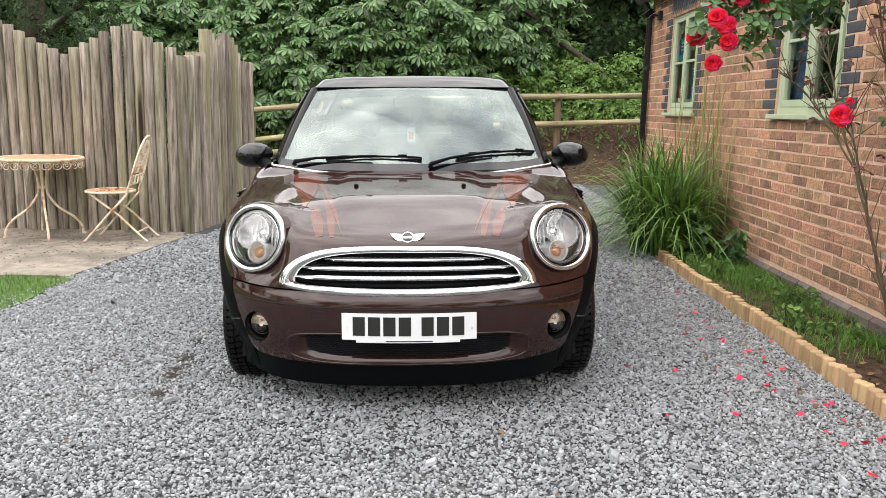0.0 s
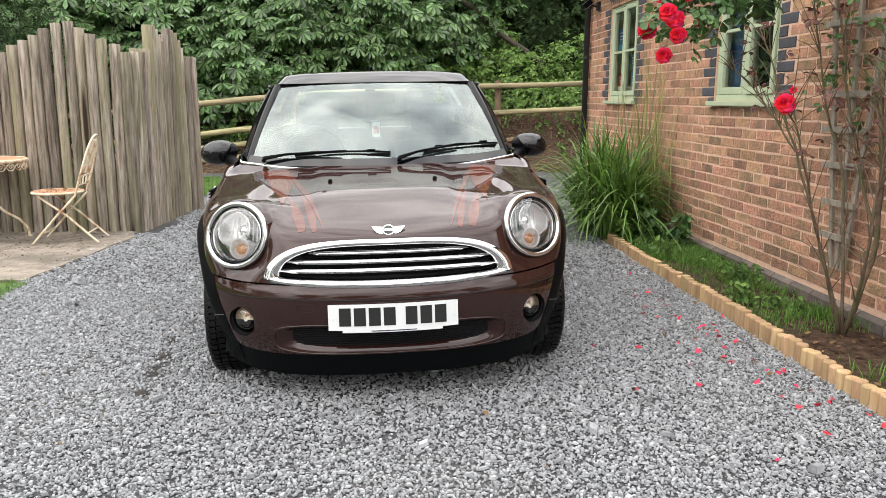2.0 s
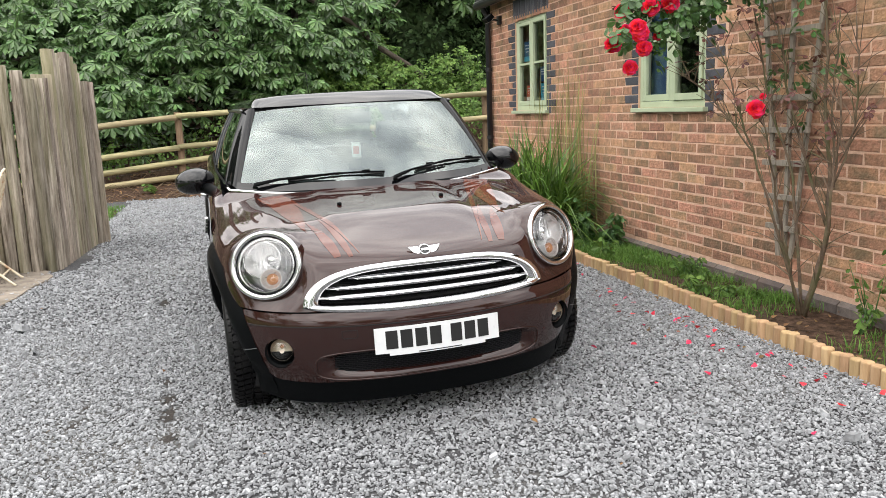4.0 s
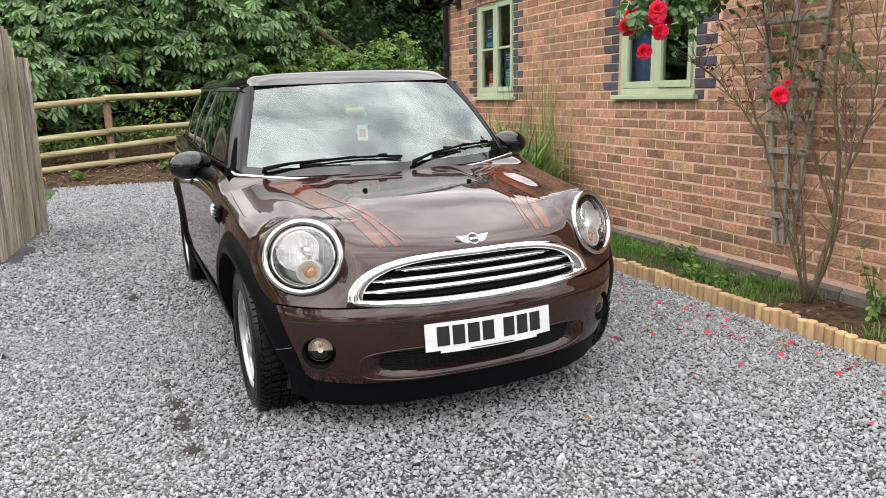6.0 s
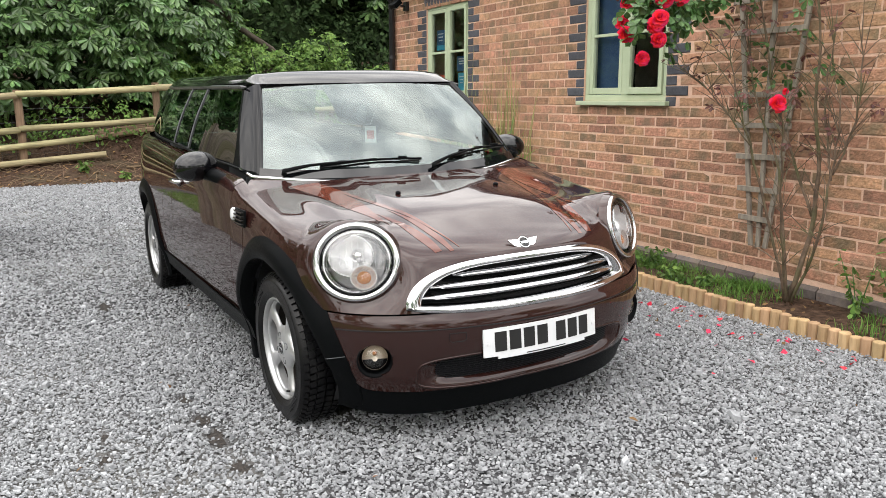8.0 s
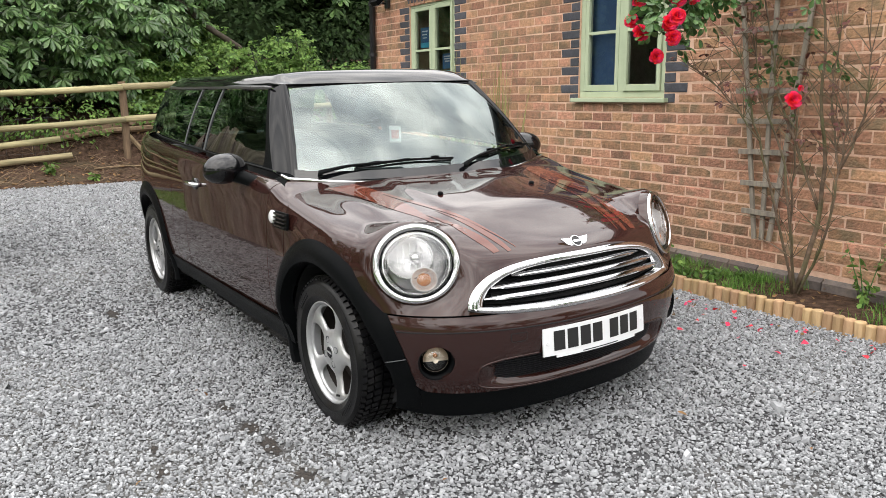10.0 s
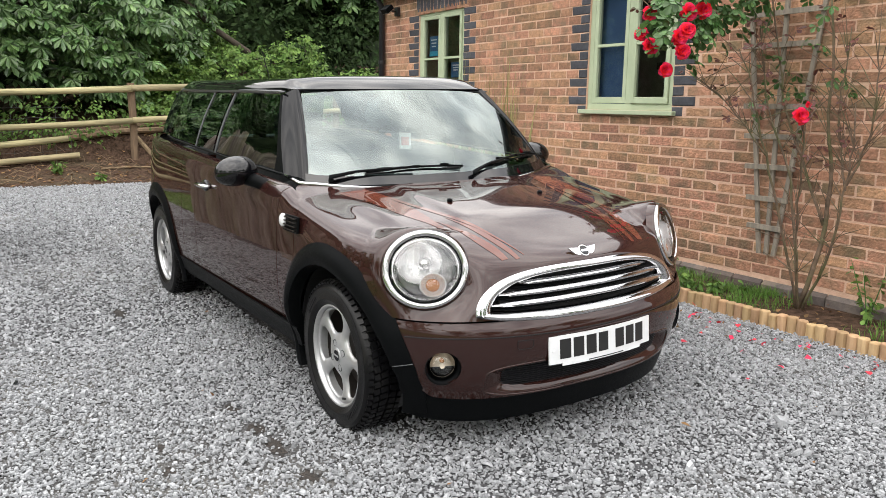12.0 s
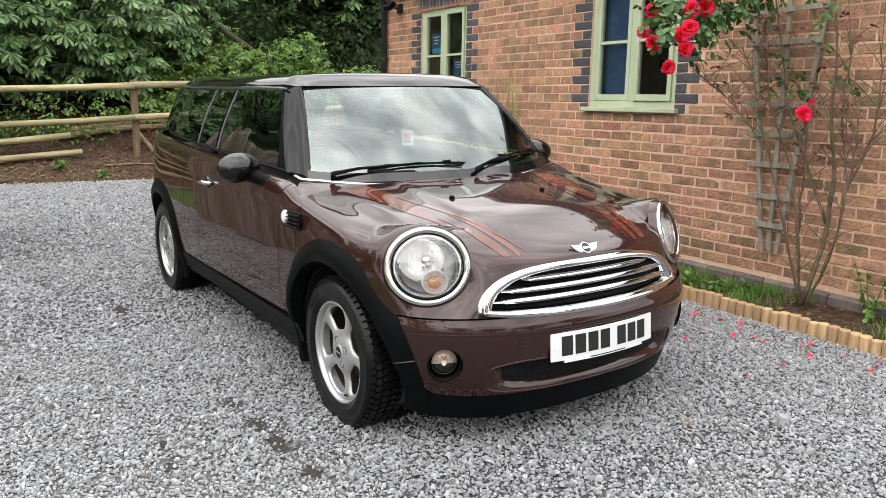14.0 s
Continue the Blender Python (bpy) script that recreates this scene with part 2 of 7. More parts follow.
# ---- materials ----
M_GRAVEL = mat("slate chippings", (0.345, 0.355, 0.366), 0.7, isl=0.33, scale=40, col2=(0.20, 0.206, 0.215), rvar=0.15)
# the bed's dark colour stands in for shade between the chippings
M_BED = mat("gravel bed with gap shade", (0.10, 0.10, 0.105), 0.95, scale=90, col2=(0.016, 0.016, 0.018), bump=0.02, bscale=55, stain=(0.13, 0.125, 0.115), sscale=0.8)
M_EARTH = mat("brown soil", (0.105, 0.066, 0.046), 0.95, scale=17, spec=0.1, col2=(0.022, 0.014, 0.009), bump=0.05, bscale=22, stain=(0.07, 0.055, 0.035), sscale=2)
M_TURF = mat("rough turf", (0.09, 0.16, 0.03), 0.9, scale=12, col2=(0.05, 0.08, 0.02), bump=0.02, bscale=60)
M_GRASS = mat("grass blades", (0.15, 0.27, 0.055), 0.55, scale=9, spec=0.3, col2=(0.07, 0.155, 0.028), isl=0.35, thin=0.35)
M_CONCRETE = mat("worn concrete", (0.31, 0.265, 0.215), 0.9, scale=11, col2=(0.16, 0.135, 0.11), bump=0.006, bscale=70, stain=(0.11, 0.095, 0.075), sscale=2.4)
M_BRICK = mat("orange brick", (0.480, 0.252, 0.156), 0.9, scale=30, col2=(0.252, 0.142, 0.086), rnd=0.30, bump=0.012, bscale=60, stain=(0.18, 0.134, 0.082), sscale=7)
M_BRICK_J = mat("orange brick joined", (0.480, 0.252, 0.156), 0.9, scale=30, col2=(0.252, 0.142, 0.086), isl=0.30, bump=0.012, bscale=60, stain=(0.18, 0.134, 0.082), sscale=7)
M_BLUEBRICK = mat("blue engineering brick", (0.070, 0.072, 0.085), 0.65, scale=22, col2=(0.042, 0.043, 0.052), rnd=0.25, bump=0.003, bscale=90)
M_PLINTH = mat("brown grey plinth brick", (0.135, 0.110, 0.100), 0.85, scale=22, col2=(0.075, 0.062, 0.058), rnd=0.3, bump=0.004, bscale=80, stain=(0.16, 0.12, 0.095), sscale=6)
M_MORTAR = mat("pinkish mortar", (0.66, 0.445, 0.33), 0.95, scale=18, col2=(0.52, 0.335, 0.24), bump=0.004, bscale=120)
M_LOG = mat("grey weathered timber", (0.43, 0.37, 0.315), 0.9, scale=9, spec=0.15, col2=(0.105, 0.082, 0.063), rnd=0.3, bump=0.012, bscale=34, stretch=(4, 4, 0.32), stain=(0.22, 0.205, 0.12), sscale=0.9, knots=(0.035, 0.026, 0.02))
M_EDGING = mat("yellow treated pine", (0.48, 0.33, 0.185), 0.75, scale=6, col2=(0.33, 0.21, 0.105), rnd=0.2, bump=0.002, bscale=30, stretch=(5, 5, 0.7))
M_RAIL = mat("pale treated rail", (0.42, 0.36, 0.20), 0.8, scale=6, col2=(0.22, 0.19, 0.105), rnd=0.2, bump=0.004, bscale=14, stretch=(0.5, 6, 6), stain=(0.15, 0.14, 0.07), sscale=2.2)
M_POST = mat("brown fence post", (0.25, 0.175, 0.105), 0.85, scale=5, col2=(0.13, 0.09, 0.055), rnd=0.2, bump=0.004, bscale=16, stretch=(6, 6, 0.6))
M_SAGE = mat("sage green paint", (0.42, 0.48, 0.33), 0.45, scale=7, col2=(0.36, 0.42, 0.285), bump=0.0008, bscale=120)
# near black, so the unlit look of the room is in its colour
M_DARKROOM = mat("room walls with dimness in colour", (0.03, 0.033, 0.04), 0.9, scale=3)
M_BLIND = mat("blue blind", (0.085, 0.16, 0.30), 0.8, scale=5, col2=(0.065, 0.125, 0.24))
M_PANE = glass("window pane", (0.92, 0.97, 1.0))
M_BLACKPIPE = mat("black plastic pipe", (0.018, 0.018, 0.02), 0.35, scale=6)
M_TRELLIS = mat("grey trellis wood", (0.33, 0.29, 0.235), 0.9, scale=7, col2=(0.16, 0.14, 0.115), bump=0.003, bscale=30, stretch=(4, 4, 0.8))
M_STEM = mat("rose stem", (0.19, 0.135, 0.095), 0.8, scale=16, spec=0.2, col2=(0.075, 0.055, 0.04), bump=0.003, bscale=60, stain=(0.095, 0.10, 0.045), sscale=5)
M_LEAF = mat("rose leaf", (0.095, 0.195, 0.055), 0.4, scale=20, col2=(0.035, 0.08, 0.022), isl=0.35, thin=0.25)
M_REDLEAF = mat("bronze young leaf", (0.12, 0.04, 0.03), 0.45, scale=20, col2=(0.07, 0.025, 0.02), isl=0.35, thin=0.25)
M_ROSE = mat("crimson rose petal", (0.88, 0.05, 0.135), 0.6, scale=14, spec=0.2, col2=(0.74, 0.015, 0.05), isl=0.2, thin=0.4)
M_PETAL = mat("fallen rose petal", (0.74, 0.045, 0.11), 0.6, scale=14, col2=(0.58, 0.02, 0.06), isl=0.25, thin=0.2)
M_DRYLEAF = mat("dry leaf", (0.24, 0.145, 0.06), 0.8, scale=14, col2=(0.12, 0.06, 0.028), isl=0.4, thin=0.15)
M_CHESTNUT = mat("horse chestnut leaf", (0.165, 0.28, 0.095), 0.34, scale=5, spec=0.8, col2=(0.068, 0.138, 0.045), isl=0.6, thin=0.34)
# near-black green: the wood's deep shade is put into this leaf colour
M_DEEPLEAF = mat("leaf with shade in colour", (0.040, 0.070, 0.024), 0.6, scale=5, spec=0.1, col2=(0.010, 0.021, 0.007), isl=0.45, thin=0.2)
M_BRIGHTLEAF = mat("hedge leaf", (0.165, 0.27, 0.062), 0.5, scale=5, spec=0.25, col2=(0.07, 0.13, 0.03), isl=0.45, thin=0.3)
M_BARK = mat("tree bark", (0.085, 0.068, 0.05), 0.95, scale=9, col2=(0.035, 0.028, 0.02), bump=0.015, bscale=18)
M_REED = mat("long strap leaf", (0.15, 0.26, 0.05), 0.38, scale=4, col2=(0.05, 0.105, 0.02), isl=0.6, thin=0.3)
M_CREAM = mat("cream painted iron", (0.72, 0.64, 0.50), 0.5, scale=9, col2=(0.62, 0.53, 0.38), bump=0.001, bscale=90, stain=(0.35, 0.14, 0.045), sscale=14)
M_RUST = mat("rusty mosaic top", (0.55, 0.36, 0.24), 0.8, scale=35, col2=(0.36, 0.14, 0.05), bump=0.002, bscale=60)
# the car
M_SEAM = mat("grey rubber seam", (0.10, 0.105, 0.11), 0.5, scale=30)
M_PAINT = mat("chocolate metallic paint", (0.030, 0.0115, 0.0095), 0.36, metal=0.25, scale=900, spec=0.0, col2=(0.025, 0.0095, 0.008), coat=1.0, rvar=0.03)
M_DISC = mat("brake disc", (0.05, 0.042, 0.038), 0.5, metal=0.5, scale=20)
M_GLOSSBLACK = mat("black gloss paint", (0.004, 0.004, 0.005), 0.5, coat=1.0, spec=0.0, scale=300, rvar=0.02)
# half the coat of the gloss black, to dim the sky mirrored in the pillars
M_PILLAR = mat("thin-coat black pillar paint", (0.005, 0.005, 0.006), 0.5, coat=0.5, spec=0.0, scale=300, rvar=0.02)
M_PLASTIC = mat("black textured plastic", (0.003, 0.0035, 0.004), 0.40, scale=80, spec=0.055, col2=(0.004, 0.0045, 0.005), bump=0.0004, bscale=700)
# this grey stands in for sky reflected in a gloss black moulding
M_DRIP = mat("moulding with sky sheen in grey", (0.05, 0.051, 0.054), 0.3, scale=60, coat=0.5)
# near-black colour that stands for shade in the car's gaps and cavities
M_DARK = mat("cavity shade black", (0.006, 0.006, 0.007), 0.8, scale=20)
M_CHROME = mat("chrome", (0.63, 0.63, 0.64), 0.06, metal=1.0, scale=30, col2=(0.59, 0.59, 0.60), rvar=0.03)
M_ALLOY = mat("silver alloy", (0.50, 0.505, 0.515), 0.36, metal=0.65, scale=60, col2=(0.45, 0.455, 0.465), stain=(0.36, 0.355, 0.345), sscale=9)
M_RUBBER = mat("tyre rubber", (0.004, 0.004, 0.0045), 0.34, scale=30, spec=0.26, col2=(0.003, 0.003, 0.0035), bump=0.0008, bscale=200, stain=(0.012, 0.0115, 0.011), sscale=9)
M_SCREEN = glass("windscreen glass", (0.80, 0.92, 0.90), clear=0.80, ior=2.15, rough=0.0, sheen=(0.90, 1.0, 0.98))
M_SIDEGLASS = glass("green side glass", (0.50, 0.80, 0.70), clear=0.30, ior=1.9)
M_LENS = glass("lamp lens", (1, 1, 1), clear=0.97)
M_REFLECT = mat("lamp reflector", (0.93, 0.93, 0.94), 0.16, metal=0.3, scale=12, rvar=0.06)
M_AMBER = mat("amber lens", (0.92, 0.42, 0.18), 0.12, scale=40, trans=0.35, coat=0.6)
M_PLATE = mat("white number plate", (0.68, 0.69, 0.70), 0.3, scale=12, col2=(0.64, 0.65, 0.66), coat=0.4)
M_INK = mat("black print", (0.012, 0.012, 0.012), 0.5, scale=10)
M_DECAL = mat("copper red vinyl", (0.105, 0.033, 0.021), 0.42, metal=0.0, spec=0.0, scale=200, col2=(0.088, 0.028, 0.018), coat=1.0, rvar=0.03)
M_CABIN = mat("grey cabin trim", (0.075, 0.08, 0.085), 0.85, scale=40, bump=0.0005, bscale=300)
M_SEAT = mat("grey seat cloth", (0.05, 0.052, 0.055), 0.9, scale=50, bump=0.001, bscale=300)
M_LINER = mat("pale headliner", (0.45, 0.45, 0.43), 0.9, scale=60)
M_PAPER = mat("white card", (0.78, 0.77, 0.74), 0.7, scale=14)
M_REDPRINT = mat("red print", (0.62, 0.10, 0.05), 0.6, scale=14)
M_BLUEPRINT = mat("blue poster", (0.03, 0.10, 0.22), 0.5, scale=9)
M_CYAN = mat("cyan poster", (0.08, 0.42, 0.55), 0.5, scale=9)
M_SCUFF = mat("dark damp soil", (0.045, 0.036, 0.030), 0.95, scale=60, col2=(0.015, 0.014, 0.013), bump=0.01, bscale=90)
M_WARM = mat("warm lamp dish", (0.95, 0.84, 0.68), 0.2, metal=0.2, scale=12)
M_MESH = mat("black mesh plastic", (0.009, 0.009, 0.011), 0.35, scale=60)

# ---- ground ----
WALL_X = 2.45          # face of the brick house
BED_X = 1.83           # gravel meets the log edging
LAWN_X = -2.55         # gravel meets lawn and patio


def bank(x, y):
    """Height of the natural ground: flat, with a soil bank behind the drive that climbs into the wood."""
    foot = 13.15 + 0.18 * math.sin(x * 1.3) + 0.1 * math.sin(x * 3.1 + 1)
    h = smooth((y - foot) / 1.5) * 0.6 * max(0.14, min(0.62, 0.42 + 0.07 * x))
    h += smooth((y - 14.4) / 0.6) * max(0.12, min(0.6, 0.46 + 0.06 * x))
    if y > 15.0:
        h += min(7.0, (y - 15.0) * 0.20)
    h += 0.05 * noise.noise((x * 0.9, y * 0.9, 0.3)) * smooth((y - foot) / 0.8)
    h += 0.03 * noise.noise((x * 3.1, y * 3.1, 2.3)) * smooth((y - foot) / 0.5)
    return h


def spread(lo, hi, a, b, step):
    """Positions from lo to hi: close together between a and b, growing outside."""
    out, v, s = [], a, step
    while v < b:
        out.append(v)
        v += step
    while v < hi:
        out.append(v)
        s *= 1.5
        v += s
    out.append(hi)
    v, s = a, step
    while v > lo:
        s *= 1.5
        v -= s
        out.insert(0, max(v, lo))
    return out


gx, gy = spread(-400, 400, -9, 9, 0.22), spread(-400, 400, 11.5, 22, 0.2)
bm = bmesh.new()
gv = [[bm.verts.new((x, y, bank(x, y) - 0.012)) for y in gy] for x in gx]
for i in range(len(gx) - 1):
    for j in range(len(gy) - 1):
        bm.faces.new((gv[i][j], gv[i + 1][j], gv[i + 1][j + 1], gv[i][j + 1]))
tagged(part("ground", bm, M_EARTH, smooth=True), "brown leaf-littered soil rising to a wooded bank", "ground", kind="structure")


def sheet(name, outline, z, material, label, category, rough=0.0, thick=0.05, step=0.12):
    """A flat slab with a slightly ragged outline."""
    bm = bmesh.new()
    pts = []
    for (x0, y0), (x1, y1) in zip(outline, outline[1:] + outline[:1]):
        n = max(1, int(math.hypot(x1 - x0, y1 - y0) / step))
        for k in range(n):
            x, y = lerp(x0, x1, k / n), lerp(y0, y1, k / n)
            pts.append((x + rough * noise.noise((x * 2.3, y * 2.3, 1)), y + rough * noise.noise((x * 2.3, y * 2.3, 7)), z))
    f = bm.faces.new([bm.verts.new(p) for p in pts])
    r = bmesh.ops.extrude_face_region(bm, geom=[f])
    bmesh.ops.translate(bm, verts=[v for v in r["geom"] if isinstance(v, bmesh.types.BMVert)], vec=(0, 0, -thick))
    bmesh.ops.recalc_face_normals(bm, faces=bm.faces)
    return tagged(part(name, bm, material), label, category, kind="structure")


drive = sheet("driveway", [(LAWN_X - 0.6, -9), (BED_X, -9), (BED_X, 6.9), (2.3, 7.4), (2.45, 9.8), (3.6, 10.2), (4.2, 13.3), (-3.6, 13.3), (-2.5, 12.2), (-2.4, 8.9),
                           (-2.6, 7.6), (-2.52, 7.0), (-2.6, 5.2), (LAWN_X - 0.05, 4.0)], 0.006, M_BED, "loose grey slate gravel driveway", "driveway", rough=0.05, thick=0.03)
sheet("patio", [(-9, 5.30), (-2.62, 5.30), (-2.50, 6.2), (-2.40, 7.0), (-2.46, 7.36), (-9, 7.30)], 0.024, M_CONCRETE, "worn pale concrete patio slab", "patio", rough=0.06)
sheet("lawn", [(-14, -9), (-3.1, -9), (-2.75, 3.6), (-2.55, 4.5), (-2.57, 5.24), (-14, 5.27)], 0.02, M_TURF, "green mown lawn beside the gravel", "lawn", rough=0.05)
sheet("lawn", [(-12, 8.9), (-2.48, 8.9), (-2.45, 10.5), (-2.6, 12.3), (-4.5, 12.9), (-12, 12.9)], 0.02, M_TURF, "green lawn strip behind the log palisade", "lawn", rough=0.06)
sheet("flower_bed", [(BED_X + 0.06, -3), (WALL_X + 0.02, -3), (WALL_X + 0.02, 9.6), (2.3, 9.3), (2.1, 7.6), (BED_X + 0.06, 6.9)], 0.055, M_EARTH, "narrow soil bed along the house wall", "flower bed", rough=0.012)

# gravel stones: flat four-sided chips, each a small frustum
rng = np.random.default_rng(4)


def chips(n, x0, x1, y0, y1, size, keep=None):
    x, y = rng.uniform(x0, x1, n), rng.uniform(y0, y1, n)
    if keep is not None:
        ok = keep(x, y)
        x, y = x[ok], y[ok]
    n = len(x)
    r = size * np.exp(rng.normal(0, 0.32, n)) * 0.5
    el = rng.uniform(0.55, 1.0, n)
    turn = rng.uniform(0, 2 * np.pi, n)
    h = r * rng.uniform(0.35, 0.8, n)
    tilt, tdir = np.minimum(0.85, np.abs(rng.normal(0, 0.34, n))), rng.uniform(0, 2 * np.pi, n)
    base = 0.004 + rng.uniform(0, 0.014, n)
    ang = (np.arange(4)[None] + rng.uniform(-0.3, 0.3, (n, 4))) * 2 * np.pi / 4
    rad = r[:, None] * rng.uniform(0.78, 1.2, (n, 4))
    out = []
    for k, s in ((0.0, 1.0), (1.0, 0.72)):
        u, v, w = rad * s * np.cos(ang), rad * s * np.sin(ang) * el[:, None], np.full((n, 4), k) * h[:, None] + rng.uniform(-0.12, 0.12, (n, 4)) * h[:, None]
        px = u * np.cos(turn)[:, None] - v * np.sin(turn)[:, None]
        py = u * np.sin(turn)[:, None] + v * np.cos(turn)[:, None]
        slope = px * np.cos(tdir)[:, None] + py * np.sin(tdir)[:, None]
        out.append(np.stack([px + x[:, None], py + y[:, None], w + base[:, None] + slope * np.tan(tilt)[:, None]], -1))
    verts = np.concatenate(out, 1).reshape(-1, 3)
    face = np.array([4, 5, 6, 7, 0, 1, 5, 4, 1, 2, 6, 5, 2, 3, 7, 6, 3, 0, 4, 7])
    corners = (face[None] + 8 * np.arange(n)[:, None]).ravel()
    return verts, np.tile([4, 4, 4, 4, 4], n), corners


SCUFFS = ((-1.235, 3.62, 0.050, 0.08), (-1.225, 3.42, 0.055, 0.14), (-1.20, 3.14, 0.050, 0.09), (-1.255, 3.87, 0.035, 0.08), (-1.61, 3.42, 0.035, 0.08), (-1.595, 3.62, 0.025, 0.06), (-1.40, 5.65, 0.05, 0.14))


def on_drive(x, y):
    wob = 0.04 * np.sin(y * 5.1) + 0.03 * np.sin(y * 11.3 + 1)
    left = np.where(y < 5.25, -2.70, np.where(y < 7.25, -2.66, np.where(y < 8.9, -2.25, -2.45)))
    right = np.where(y < 6.9, BED_X, 2.3)
    # scuffs where wheels dug the stones away
    gone = np.zeros(len(x))
    for cx, cy, rx, ry in SCUFFS:
        gone = np.maximum(gone, np.exp(-(((x - cx) / rx) ** 2 + ((y - cy) / ry) ** 2) ** 1.5))
    bare = np.exp(-((x - 0.1) / 0.5) ** 2 - ((y - 2.62) / 0.1) ** 2) * 0.35
    return (x > left + wob) & (x < right) & (rng.uniform(size=len(x)) > np.maximum(gone * 0.9, bare))


me = raw_mesh("gravel", *chips(160000, -3.0, BED_X, 1.6, 5.2, 0.0132, lambda x, y: on_drive(x, y) & ~((np.abs(x + 0.15) < 0.6) & (y > 3.4))))
tagged(part("gravel", me, M_GRAVEL), "loose grey slate chippings covering the drive", "gravel", kind="stuff")
me = raw_mesh("gravel", *chips(38000, -2.7, 2.3, 5.2, 7.5, 0.0175, lambda x, y: on_drive(x, y) & ~((np.abs(x + 0.2) < 0.55) & (y < 6.6))))
tagged(part("gravel", me, M_GRAVEL), "loose grey slate chippings beside the parked car", "gravel", kind="stuff")
me = raw_mesh("gravel", *chips(52000, -2.7, 2.3, 7.5, 13.3, 0.0215, on_drive))
tagged(part("gravel", me, M_GRAVEL), "loose grey slate chippings farther along the drive", "gravel", kind="stuff")
me = raw_mesh("gravel", *chips(110, -2.5, 1.7, 1.9, 5.2, 0.040, on_drive))
me.transform(Matrix.Translation((0, 0, 0.012)))
tagged(part("gravel", me, M_GRAVEL), "larger flat slate stones lying loose on the drive", "gravel", kind="stuff")
me = raw_mesh("gravel", *chips(15000, -3.0, BED_X, -3.5, 1.6, 0.032, on_drive))
tagged(part("gravel", me, M_GRAVEL), "loose grey slate chippings at the drive's mouth", "gravel", kind="stuff")


# ---- brick house ----
OPENINGS = [(4.93, 5.88, 1.25, 2.29), (7.80, 8.74, 1.25, 2.29)]
Y_CORNER, Y_NEAR, Z_TOP = 9.62, 2.2, 2.66
COURSE, LENGTH, JOINT = 0.075, 0.225, 0.010
bm = bmesh.new()
edges_y = [Y_NEAR, 4.93, 5.88, 7.80, 8.74, Y_CORNER]
for k, (a, b) in enumerate(zip(edges_y, edges_y[1:])):
    if k % 2 == 0:
        box(bm, WALL_X + 0.0035, WALL_X + 0.28, a, b, -0.1, Z_TOP)
    else:
        box(bm, WALL_X + 0.0035, WALL_X + 0.28, a, b, -0.1, 1.25)
        box(bm, WALL_X + 0.0035, WALL_X + 0.28, a, b, 2.29, Z_TOP)
house_wall = tagged(part("wall_east", bm, M_MORTAR), "orange brick house wall with pink mortar joints", "wall", kind="structure")
bm = bmesh.new()
box(bm, WALL_X + 0.285, 9.0, Y_CORNER - 0.28, Y_CORNER, -0.1, Z_TOP)
box(bm, 8.7, 9.0, Y_NEAR, Y_CORNER - 0.284, -0.1, Z_TOP)
box(bm, WALL_X + 0.285, 9.0, Y_NEAR - 0.3, Y_NEAR - 0.004, -0.1, Z_TOP)
tagged(part("wall_north", bm, M_BRICK_J), "plain brick end walls of the house", "wall", kind="structure")
bm = bmesh.new()
ridge = [(WALL_X - 0.16, Z_TOP - 0.02), (5.6, Z_TOP + 1.75), (9.2, Z_TOP - 0.02), (9.2, Z_TOP - 0.10), (5.6, Z_TOP + 1.62), (WALL_X - 0.16, Z_TOP - 0.10)]
ends = [[bm.verts.new((x, y, z)) for x, z in ridge] for y in (Y_NEAR - 0.3, Y_CORNER + 0.12)]
bm.faces.new(ends[0])
bm.faces.new(ends[1][::-1])
for k in range(6):
    bm.faces.new((ends[0][k], ends[1][k], ends[1][(k + 1) % 6], ends[0][(k + 1) % 6]))
bmesh.ops.recalc_face_normals(bm, faces=bm.faces)
tagged(part("roof", bm, M_BLACKPIPE), "dark pitched roof with eaves over the brick house", "roof", kind="structure")


def brick_mesh(length, height=0.065, deep=0.05, proud=0.0, seed=0.0):
    """A worn brick: bevelled front edges, corners a little off square."""
    bm = bmesh.new()
    box(bm, -proud, deep, 0, length, 0, height)
    bmesh.ops.bevel(bm, geom=[e for e in bm.edges if all(v.co.x < deep * 0.5 for v in e.verts)], offset=0.004, segments=1, affect="EDGES")
    for v in bm.verts:
        off = Vector((seed * 7.3, seed * 3.1, seed))
        v.co += Vector((0.004 * noise.noise(v.co * 25 + off) if v.co.x < deep / 2 else 0, noise.noise(v.co * 31 + off) * 0.006, noise.noise(v.co * 37 + off + Vector((3, 1, 2))) * 0.006))
    return mesh_of("brick", bm)


BRICKS = {n: [brick_mesh(n, seed=q) for q in range(7)] for n in (0.215, 0.1025, 0.16)}
for set_ in BRICKS.values():
    for me_ in set_:
        me_.materials.append(M_BRICK)
BLUES = {n: brick_mesh(n, proud=0.003) for n in (0.215, 0.1025)}
for me_ in BLUES.values():
    me_.materials.append(M_BLUEBRICK)
SOLDIER = brick_mesh(0.065, 0.215, proud=0.003)
SOLDIER.materials.append(M_BLUEBRICK)
rb = random.Random(8)
far_v, far_f = [], []


